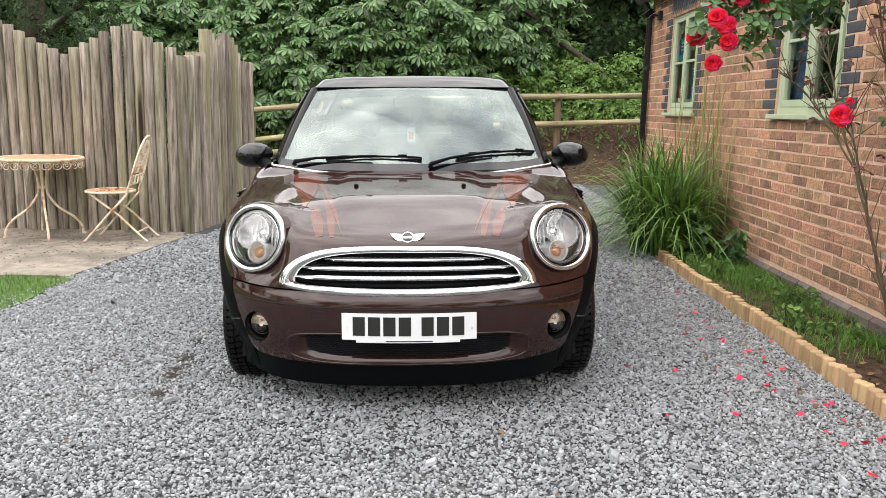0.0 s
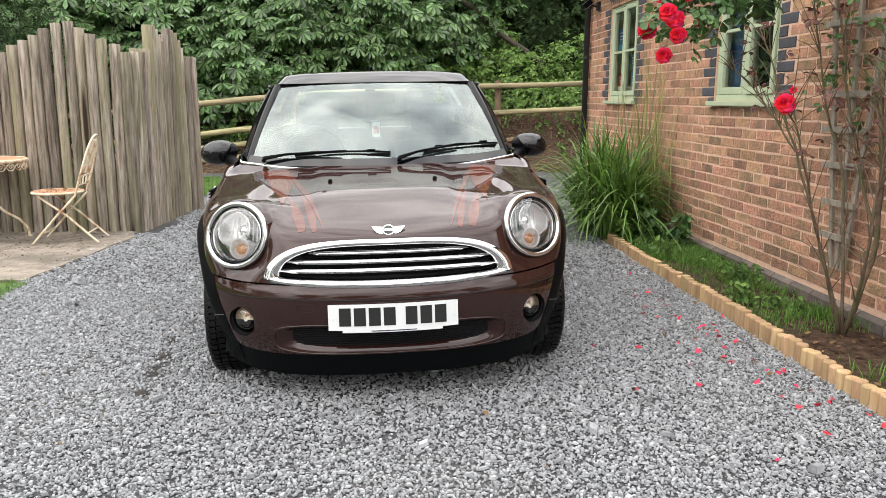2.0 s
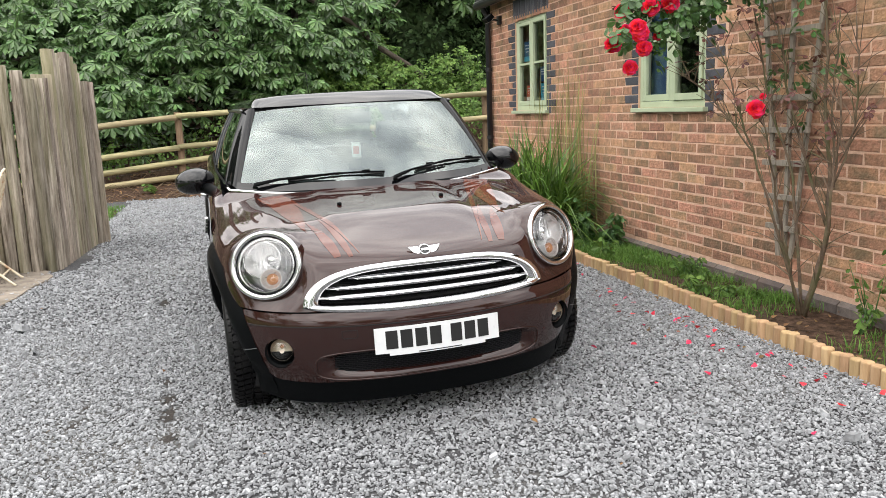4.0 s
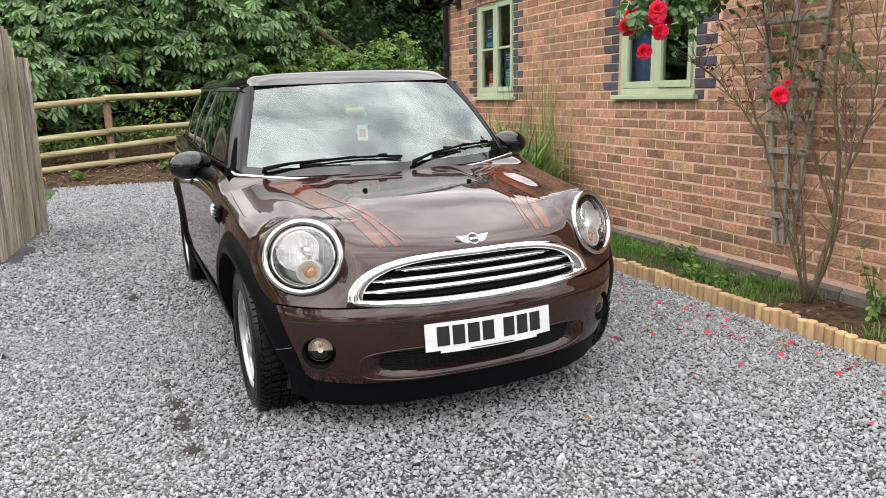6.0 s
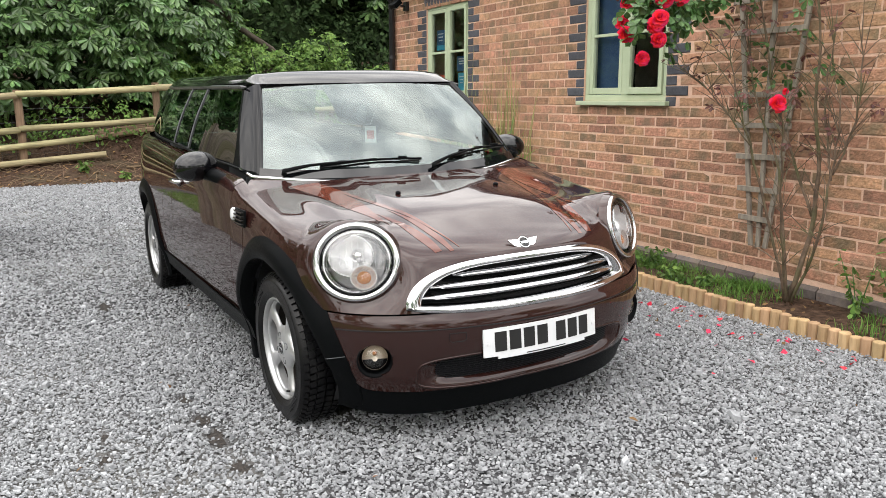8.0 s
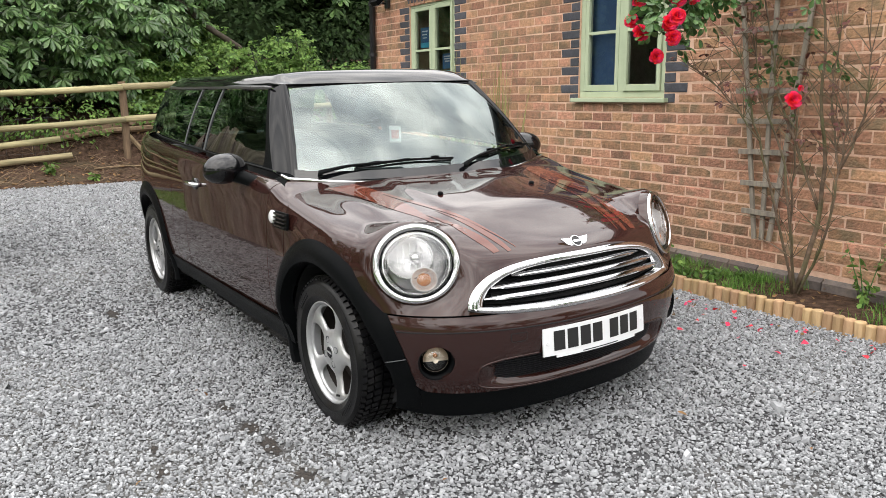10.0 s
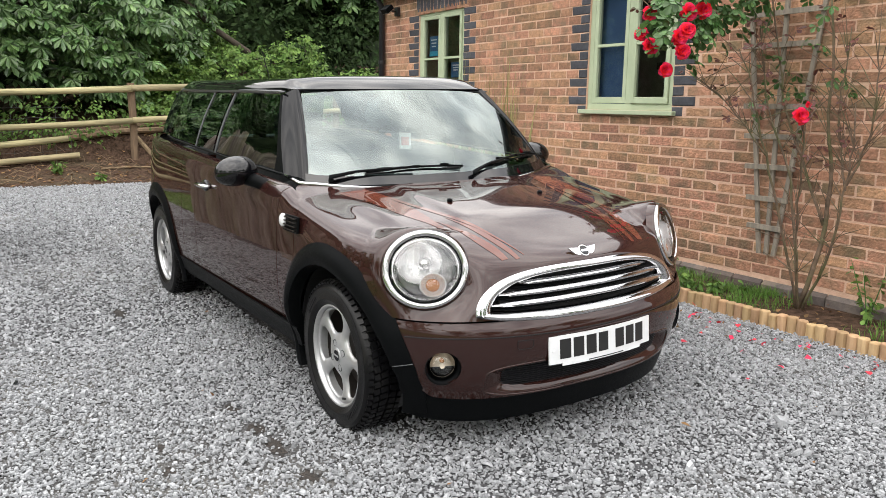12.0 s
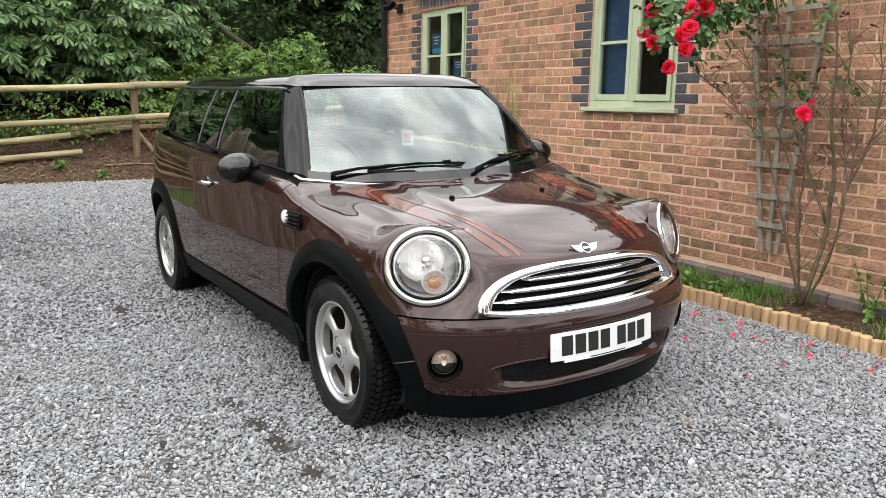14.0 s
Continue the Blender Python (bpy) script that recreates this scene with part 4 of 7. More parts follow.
def facing(p, n, roll=0.0):
    """A pose at p whose z axis looks along n and whose y axis points up."""
    n = Vector(n).normalized()
    up = Vector((0, 0, 1))
    x = up.cross(n).normalized()
    y = n.cross(x)
    return Matrix.Translation(p) @ Matrix((x, y, n)).transposed().to_4x4()


# lamp axes, from the skin
LAMPS = []
for s in (-1, 1):
    p = Vector((s * 0.624, 0.258, 0.713))
    LAMPS.append((s, p, Vector((s * 0.46, -0.85, 0.27)).normalized()))
LAMP_R = 0.137
GR_W, GR_Z0, GR_Z1, GR_MID = 0.494, 0.530, 0.700, 0.554


def grille_edge(t, inset=0.0):
    """The grille's outline in (x, z), t from 0 to 1 round it."""
    a = t * math.tau
    c, s = math.cos(a), math.sin(a)
    e = 2 / 2.0
    x = (GR_W - inset * 1.4) * math.copysign(abs(c) ** (2 / 3.6), c)
    if s >= 0:
        z = GR_MID + (GR_Z1 - GR_MID - inset * 0.72) * s ** e
    else:
        z = GR_MID - (GR_MID - GR_Z0 - inset * 0.75) * abs(s) ** 0.55 + 0.012 * (x / GR_W) ** 2
    return x, z


def in_grille(co):
    if co.y > 0.4:
        return False
    x, z = co.x / GR_W, co.z - GR_MID
    if abs(x) >= 1:
        return False
    up = (GR_Z1 - GR_MID) * (1 - abs(x) ** 3.6) ** (1 / 2.0)
    dn = (GR_MID - GR_Z0) * (1 - abs(x) ** 3.6) ** 0.28 - 0.012 * x * x
    return -dn < z < up


def snap_grille(co):
    best = min((grille_edge(k / 240) for k in range(240)), key=lambda q: (q[0] - co.x) ** 2 + (q[1] - co.z) ** 2)
    return nose(*best)


def lamp_boss(bm, p, n):
    """Swells the skin out round a lamp so that its rim lies flush."""
    for v in bm.verts:
        d = v.co - p
        h = d.dot(n)
        r = (d - n * h).length
        if r < LAMP_R + 0.10 and abs(h) < 0.17:
            inner = max(0.0, -math.copysign(1, p.x) * d.x - 0.09)
            w = smooth(1 - (r - LAMP_R) / 0.10) * (1 - 0.72 * smooth(inner / 0.08))
            v.co += n * (-0.004 - h) * w


# bonnet: one clamshell with the wing tops
bm = bmesh.new()
NA, K0 = 96, 5.06
surf(lambda u, v: body(lerp(-2, 2, u), K0 + (15 - K0) * v), NA * 2, 64, bm)
for s, p, n in LAMPS:
    lamp_boss(bm, p, n)
cut(bm, in_grille, snap_grille)
for s, p, n in LAMPS:
    round_hole(bm, p, n, LAMP_R)
arch_hole(bm, HUB_Y)
bonnet_tree = BVHTree.FromBMesh(bm)
bonnet = part("bonnet", finish(bm), M_PAINT, car, "glossy brown clamshell bonnet", smooth=True)

# front bumper, in paint down to the lip, black below
INT_W, INT_Z0, INT_Z1 = 0.478, 0.242, 0.372


def in_intake(co):
    if co.y > 0.35:
        return False
    return (abs(co.x) / INT_W) ** 5 + (abs(co.z - (INT_Z0 + INT_Z1) / 2) / ((INT_Z1 - INT_Z0) / 2)) ** 4 < 1


def intake_edge(t, grow=0.0):
    a = t * math.tau
    c, s = math.cos(a), math.sin(a)
    return ((INT_W + grow) * math.copysign(abs(c) ** 0.4, c), (INT_Z0 + INT_Z1) / 2 + ((INT_Z1 - INT_Z0) / 2 + grow) * math.copysign(abs(s) ** 0.5, s))


def snap_intake(co):
    return nose(*min((intake_edge(k / 200) for k in range(200)), key=lambda q: (q[0] - co.x) ** 2 + (q[1] - co.z) ** 2))


FOGS = [(s, nose(s * 0.612, 0.370), Vector((s * 0.42, -1, 0.0)).normalized()) for s in (-1, 1)]
bm = bmesh.new()


def lip(a):
    """The level at which paint gives way to black plastic, higher at the corners."""
    return 1.15 + 1.55 * smooth((abs(a) - 0.52) / 0.16)


surf(lambda u, v: (lambda a: body(a, lerp(lip(a), 4.97, v)))(lerp(-0.86, 0.86, u)), 150, 42, bm)
cut(bm, in_intake, snap_intake)
for s, p, n in FOGS:
    round_hole(bm, p, n, 0.062)
arch_hole(bm, HUB_Y)
bumper = part("front_bumper", finish(bm), M_PAINT, car, "brown painted bumper with open intake", smooth=True)
bm = bmesh.new()
surf(lambda u, v: (lambda a: body(a, lerp(0.0, lip(a) - 0.03, v)))(lerp(-0.70, 0.70, u)) + Vector((0, 0.004, 0)), 96, 12, bm)
arch_hole(bm, HUB_Y)
part("bumper_skirt", finish(bm), M_PLASTIC, car, "black plastic lower lip", smooth=True)
# a faint crease line across the bumper
bm = bmesh.new()
tube(bm, [nose(lerp(-0.72, 0.72, k / 40), 0.475 + 0.01 * abs(lerp(-1, 1, k / 40)), 0.0005) for k in range(41)], 0.0022, 6)
part("bumper_seam", bm, M_DARK, bumper)
# towing eye cover
bm = bmesh.new()
tube(bm, [nose(x, z, 0.001) for x, z in ((-0.375, 0.462), (-0.375, 0.437), (-0.368, 0.43), (-0.322, 0.43), (-0.315, 0.437), (-0.315, 0.462), (-0.375, 0.462))], 0.0014, 5)
part("towing_eye_cover", bm, M_DARK, bumper)
# moulded lip round the intake, and its mesh
bm = bmesh.new()
tube(bm, [nose(*intake_edge(k / 96, 0.002), -0.003) for k in range(97)], 0.005, 8, False)
part("intake_lip", bm, M_PAINT, bumper, smooth=True)


def mouth(a, d):
    """The moulded recess from its outer edge, d 0, to the mesh, d 1."""
    x, z = intake_edge(a)
    return nose(x * lerp(1, 0.865, d), lerp(z, lerp(0.272, 0.362, (z - INT_Z0) / (INT_Z1 - INT_Z0)), d), -0.003 - 0.03 * d ** 1.4)


part("intake_recess", surf(lambda u, v: mouth(u, v), 120, 6), M_PAINT, bumper, "brown moulded recess round the mesh", smooth=True)
# near-black sheet for the shade behind the mesh
part("intake_backing", surf(lambda u, v: nose(lerp(-0.44, 0.44, u), lerp(0.25, 0.375, v), -0.062), 24, 3), M_DARK, bumper)
intake = bmesh.new()
for k in range(12):
    z = 0.268 + k * 0.0088
    tube(intake, [nose(lerp(-0.415, 0.415, j / 24), z, -0.030) for j in range(25)], 0.0024, 5)
    for j in range(40):
        x = lerp(-0.415, 0.415, (j + (0.25 if k % 2 else 0.75)) / 40)
        tube(intake, [nose(x, z, -0.031), nose(x, z + 0.0088, -0.031)], 0.0017, 4)
part("intake_mesh", intake, M_MESH, bumper, "black honeycomb intake mesh")

# grille: chrome surround, three chrome bars, black slats behind
# the base sheet is near-black, for the shade behind the bars
grille = part("grille", surf(lambda u, v: nose(lerp(-GR_W * 0.97, GR_W * 0.97, u), lerp(GR_Z0 + 0.012, GR_Z1 - 0.01, v), -0.05), 30, 8), M_DARK, car, "chrome-barred radiator grille")
bm = bmesh.new()
n_ = 120
out_, mid_, in_ = [], [], []
for k in range(n_):
    for lst, inset, o in ((out_, -0.009, 0.003), (mid_, 0.009, 0.015), (in_, 0.025, 0.003)):
        lst.append(bm.verts.new(nose(*grille_edge(k / n_, inset), o)))
back_ = [bm.verts.new(nose(*grille_edge(k / n_, 0.030), -0.03)) for k in range(n_)]
for a, b in ((out_, mid_), (mid_, in_), (in_, back_)):
    for k in range(n_):
        bm.faces.new((a[k], a[(k + 1) % n_], b[(k + 1) % n_], b[k]))
part("grille_surround", bm, M_CHROME, grille, "broad polished chrome surround", smooth=True)
# the surround parts at both ends, where bonnet meets bumper
for s in (-1, 1):
    part("surround_joint", tubed([nose(*grille_edge(0.0 if s > 0 else 0.5, i), o + 0.0008) for i, o in ((-0.009, 0.003), (0.009, 0.015), (0.025, 0.003))], 0.0016, 5), M_DARK, grille)


def half_at(z):
    """Half the grille's inner width at height z."""
    q = max(0.0, min(1.0, (z - GR_MID) / (GR_Z1 - GR_MID - 0.03)))
    return (GR_W - 0.040) * (1 - q ** 2.0) ** (1 / 3.6)


for z, hgt in ((0.654, 0.0095), (0.620, 0.0105), (0.586, 0.0105)):
    w = half_at(z - 0.002) + 0.004
    bm = bmesh.new()
    prof = [(-hgt, -0.012), (-hgt * 0.7, -0.001), (0.0, 0.004), (hgt * 0.7, 0.001), (hgt, -0.010)]
    rows = []
    for j in range(33):
        x = lerp(-w, w, j / 32)
        e = 1 - abs(j / 16 - 1) ** 12 * 0.75
        rows.append([bm.verts.new(nose(x, z + dz * e + 0.010 * (x / 0.5) ** 2 * 0, o - 0.006)) for dz, o in prof])
    for a, b in zip(rows, rows[1:]):
        for q in range(4):
            bm.faces.new((a[q], b[q], b[q + 1], a[q + 1]))
    part("grille_bar", finish(bm, 0.004), M_CHROME, grille, smooth=True)
for z in (0.678, 0.637, 0.603, 0.569):
    w = half_at(z) - 0.005
    part("grille_slat", tubed([nose(lerp(-w, w, j / 24), z, -0.03) for j in range(25)], 0.006, 6), M_PLASTIC, grille)

# headlamps
for s, p, n in LAMPS:
    m = facing(p, n) @ Matrix.Diagonal((1.04, 0.95, 1, 1))
    lamp_ = part("headlamp", lathe(bmesh.new(), [(0.012, 0.128), (0.004, 0.133), (-0.045, 0.115), (-0.072, 0.06), (-0.076, 0.0005)], 48, "z"), M_REFLECT, car, "round headlamp with chrome rim and amber lower bulb", smooth=True, at=m)
    part("lamp_collar", lathe(bmesh.new(), [(-0.03, 0.160), (-0.008, 0.155), (0.004, 0.1505)], 64, "z"), M_PAINT, lamp_, "brown painted collar", smooth=True)
    ring = lathe(bmesh.new(), [(0.002, 0.148), (0.005, 0.1505), (0.014, 0.146), (0.0185, 0.137), (0.014, 0.127), (0.002, 0.1235), (-0.02, 0.123)], 64, "z")
    part("chrome_rim", ring, M_CHROME, lamp_, smooth=True)
    part("seal", lathe(bmesh.new(), [(0.010, 0.1238), (0.0105, 0.1205), (0.004, 0.1185), (-0.02, 0.118)], 48, "z"), M_PLASTIC, lamp_, smooth=True)
    part("inner_rim", lathe(bmesh.new(), [(0.003, 0.1187), (0.008, 0.115), (0.004, 0.107), (-0.006, 0.099), (-0.04, 0.094)], 48, "z"), M_CHROME, lamp_, smooth=True)
    part("lens", lathe(bmesh.new(), [(0.010 + 0.030 * (1 - (r / 0.122) ** 2), max(r, 0.0004)) for r in (0.122, 0.115, 0.1, 0.08, 0.06, 0.04, 0.02, 0)], 48, "z"), M_LENS, lamp_, smooth=True).visible_shadow = False
    part("main_bowl", lathe(bmesh.new(), [(-0.010, 0.0765), (-0.004, 0.0745), (-0.008, 0.0715), (-0.05, 0.055), (-0.066, 0.0005)], 44, "z"), M_REFLECT, lamp_, "faceted main beam bowl", smooth=True, at=pose(s * 0.020, 0.024, 0))
    part("bowl_ring", lathe(bmesh.new(), [(-0.008, 0.080), (0.000, 0.0785), (-0.003, 0.0745), (-0.010, 0.073)], 44, "z", True), M_CHROME, lamp_, smooth=True, at=pose(s * 0.020, 0.024, 0))
    part("bulb_shield", lathe(bmesh.new(), [(-0.075, 0.026), (-0.04, 0.026), (-0.028, 0.020), (-0.024, 0.0005)], 24, "z"), M_CHROME, lamp_, smooth=True, at=pose(0, 0.025, 0))
    part("bulb_bezel", lathe(bmesh.new(), [(-0.05, 0.045), (0.010, 0.047), (0.013, 0.043), (0.008, 0.040), (-0.004, 0.030), (-0.008, 0.0005)], 32, "z"), M_REFLECT, lamp_, smooth=True, at=pose(-s * 0.024, -0.058, 0))
    part("amber_lens", lathe(bmesh.new(), [(-0.02, 0.037), (-0.008, 0.034), (-0.002, 0.022), (0.001, 0.0005)], 32, "z"), M_AMBER, lamp_, "amber indicator lens", smooth=True, at=pose(-s * 0.024, -0.058, 0.006) @ Matrix.Diagonal((0.70, 0.70, 1, 1)))
    part("indicator_glass", lathe(bmesh.new(), [(0.004, 0.042), (0.013, 0.034), (0.018, 0.020), (0.020, 0.0005)], 28, "z"), M_LENS, lamp_, smooth=True, at=pose(-s * 0.024, -0.058, 0)).visible_shadow = False
    flutes = bmesh.new()
    for k in range(9):
        x = -0.08 + 0.02 * k
        h = math.sqrt(max(0.0, 0.098 ** 2 - x * x))
        tube(flutes, [(x, -h * 0.2, -0.055 + 0.2 * x * x), (x, h * 0.95, -0.045 + 0.2 * x * x)], 0.004, 5)
    part("reflector_flutes", flutes, M_REFLECT, lamp_)

# fog lamps
for s, p, n in FOGS:
    m = facing(p - n * 0.013, n)
    fog = part("fog_lamp", lathe(bmesh.new(), [(0.003, 0.066), (0.007, 0.062), (-0.03, 0.054), (-0.05, 0.05), (-0.052, 0.0005)], 36, "z"), M_PLASTIC, car, "round fog lamp with warm upper dish, black below", smooth=True, at=m)
    part("reflector", lathe(bmesh.new(), [(-0.012, 0.046), (-0.03, 0.036), (-0.045, 0.0005)], 28, "z"), M_WARM, fog, smooth=True, at=pose(0, 0.006, 0))
    part("lens", lathe(bmesh.new(), [(-0.014, 0.047), (-0.002, 0.042), (0.006, 0.025), (0.008, 0.0005)], 28, "z"), M_LENS, fog, smooth=True, at=pose(0, 0.006, 0)).visible_shadow = False
    bulb = part("bulb", lathe(bmesh.new(), [(-0.03, 0.008), (-0.018, 0.008), (-0.012, 0.0005)], 16, "z"), M_AMBER, fog, "warm bulb cap", smooth=True, at=pose(0, 0.018, 0))
    half = bmesh.new()
    surf(lambda u, v: Vector((0.046 * (0.2 + 0.8 * v) * math.cos(math.pi * (1 + u)), 0.046 * (0.2 + 0.8 * v) * math.sin(math.pi * (1 + u)), -0.013)), 14, 3, half)
    part("lower_mask", half, M_PLASTIC, fog)

# number plate: bars stand for its characters; it bows a little with the bumper


def bow(x):
    return 0.40 * x * x


def on_plate(x0, x1, z0, z1, front, deep=0.003, n=10):
    bm = bmesh.new()
    surf(lambda u, v: Vector((lerp(x0, x1, u), bow(lerp(x0, x1, u)) - front, lerp(z0, z1, v))), n, 2, bm)
    r = bmesh.ops.extrude_face_region(bm, geom=list(bm.faces))
    bmesh.ops.translate(bm, verts=[q for q in r["geom"] if isinstance(q, bmesh.types.BMVert)], vec=(0, deep, 0))
    bmesh.ops.recalc_face_normals(bm, faces=bm.faces)
    return bm


plate = part("number_plate", on_plate(-0.26, 0.26, -0.048, 0.0555, 0.004, 0.006, 24), M_PLATE, car, "white front number plate with black bars", at=pose(0.006, -0.017, 0.407, -4, 0, 0))
part("plate_foot", on_plate(-0.205, 0.195, -0.058, -0.0481, 0.004, 0.006, 20), M_PLATE, plate)
x = -0.217
for k in range(7):
    if k == 4:
        x += 0.028
    part("plate_bar", on_plate(x, x + 0.047, -0.031, 0.042, 0.0056, 0.001, 4), M_INK, plate)
    x += 0.059
part("plate_footer", on_plate(-0.09, 0.09, -0.0535, -0.0500, 0.0056, 0.001), M_INK, plate)
part("plate_holder", on_plate(-0.255, 0.255, -0.046, 0.045, -0.0025, 0.018), M_PLASTIC, plate)
for x in (-0.243, 0.243):
    part("plate_screw", lathe(bmesh.new(), [(-0.0075, 0.0004), (-0.0072, 0.006), (-0.004, 0.006)], 12, "y"), M_PLATE, plate, at=pose(x, bow(x), 0.0))

# winged badge on the bonnet's lip
bp = on_top(0, 0.112, 0.006)
badge = part("badge", lathe(bmesh.new(), [(-0.004, 0.026), (0.004, 0.026), (0.006, 0.022), (0.004, 0.020)], 28, "z"), M_CHROME, car, "winged chrome bonnet badge", at=facing(bp, (0, -0.75, 0.66)), smooth=True)
part("badge_disc", lathe(bmesh.new(), [(0.003, 0.020), (0.0035, 0.0004)], 24, "z"), M_GLOSSBLACK, badge)
part("badge_band", boxed(-0.016, 0.016, -0.005, 0.005, 0.0036, 0.005), M_CHROME, badge)
for s in (-1, 1):
    bm = bmesh.new()
    f = bm.faces.new([bm.verts.new((s * x, y, 0.002)) for x, y in ((0.024, 0.016), (0.068, 0.019), (0.058, 0.004), (0.048, -0.009), (0.034, -0.016), (0.022, -0.016))])
    r = bmesh.ops.extrude_face_region(bm, geom=[f])
    bmesh.ops.translate(bm, verts=[v for v in r["geom"] if isinstance(v, bmesh.types.BMVert)], vec=(0, 0, -0.006))
    bmesh.ops.recalc_face_normals(bm, faces=bm.faces)
    part("badge_wing", bm, M_CHROME, badge)

# copper vinyl flames on the bonnet


def flame(s, line, wide):
    """A stripe on the bonnet along line(t) -> (x, y), half as wide as wide(t)."""
    bm = bmesh.new()

    def f(u, v):
        x, y = line(u)
        x = s * (x + wide(u) * (2 * v - 1))
        hit = bonnet_tree.ray_cast(Vector((x, y, 1.3)), Vector((0, 0, -1)))[0]
        return (hit or on_top(x, y)) + Vector((0, 0, 0.0013))
    surf(f, 90, 8, bm)
    part("bonnet_stripe", bm, M_DECAL, bonnet, "copper red vinyl flame stripe", smooth=True)


for s in (-1, 1):
    wedge_in, wedge_out = curve_of([(0.0, 0.470), (0.35, 0.434), (0.55, 0.424), (0.8, 0.434), (1.0, 0.445)]), curve_of([(0.0, 0.600), (0.35, 0.545), (0.55, 0.512), (0.8, 0.466), (1.0, 0.4465)])
    flame(s, lambda t: ((wedge_in(t) + wedge_out(t)) / 2, lerp(1.0, 0.345, t)), lambda t: (wedge_out(t) - wedge_in(t)) / 2)
    long_x = curve_of([(0.0, 0.462), (0.25, 0.416), (0.62, 0.338), (0.9, 0.283), (1.0, 0.262)])
    flame(s, lambda t: (long_x(t), lerp(0.96, 0.15, t)), lambda t: 0.0008 + 0.011 * math.sin(math.pi * min(1.0, 0.12 + 0.86 * t)))
    mid_x = curve_of([(0.0, 0.432), (0.45, 0.390), (1.0, 0.350)])
    flame(s, lambda t: (mid_x(t), lerp(0.50, 0.15, t)), lambda t: 0.0008 + 0.022 * math.sin(math.pi * 0.8 * t ** 1.3))
    in_x = curve_of([(0.0, 0.376), (0.5, 0.330), (1.0, 0.298)])
    flame(s, lambda t: (in_x(t), lerp(0.52, 0.14, t)), lambda t: 0.0008 + 0.015 * math.sin(math.pi * 0.82 * t ** 1.2))
for s in (-1, 1):
    jet = bmesh.new()
    bmesh.ops.create_uvsphere(jet, u_segments=12, v_segments=8, radius=1, matrix=Matrix.LocRotScale(on_top(s * 0.246, 0.665, 0.006), None, (0.011, 0.016, 0.009)))
    part("washer_jet", jet, M_PLASTIC, bonnet, smooth=True)

# near-black shell added inside the flanks, for the shade seen through the shut lines
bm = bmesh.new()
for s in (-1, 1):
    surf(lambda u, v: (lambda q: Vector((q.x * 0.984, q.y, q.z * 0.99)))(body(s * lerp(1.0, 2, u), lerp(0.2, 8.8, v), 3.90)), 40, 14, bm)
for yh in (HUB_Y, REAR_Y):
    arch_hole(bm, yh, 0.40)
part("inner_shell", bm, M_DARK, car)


def flank(name, s, y0, y1, k0, k1, n, label=""):
    """A painted piece of the flank between two heights and two stations."""
    bm = bmesh.new()

    def f(u, v):
        k = lerp(k0, k1, v)
        y = lerp(y0, y1, u)
        x = half_w(k) * tail(y)
        return Vector((s * x, y, skin(x, y, k)))
    surf(f, n, 30, bm)
    for yh in (HUB_Y, REAR_Y):
        arch_hole(bm, yh)
    return part(name, finish(bm, 0.005), M_PAINT, car, label, smooth=True)


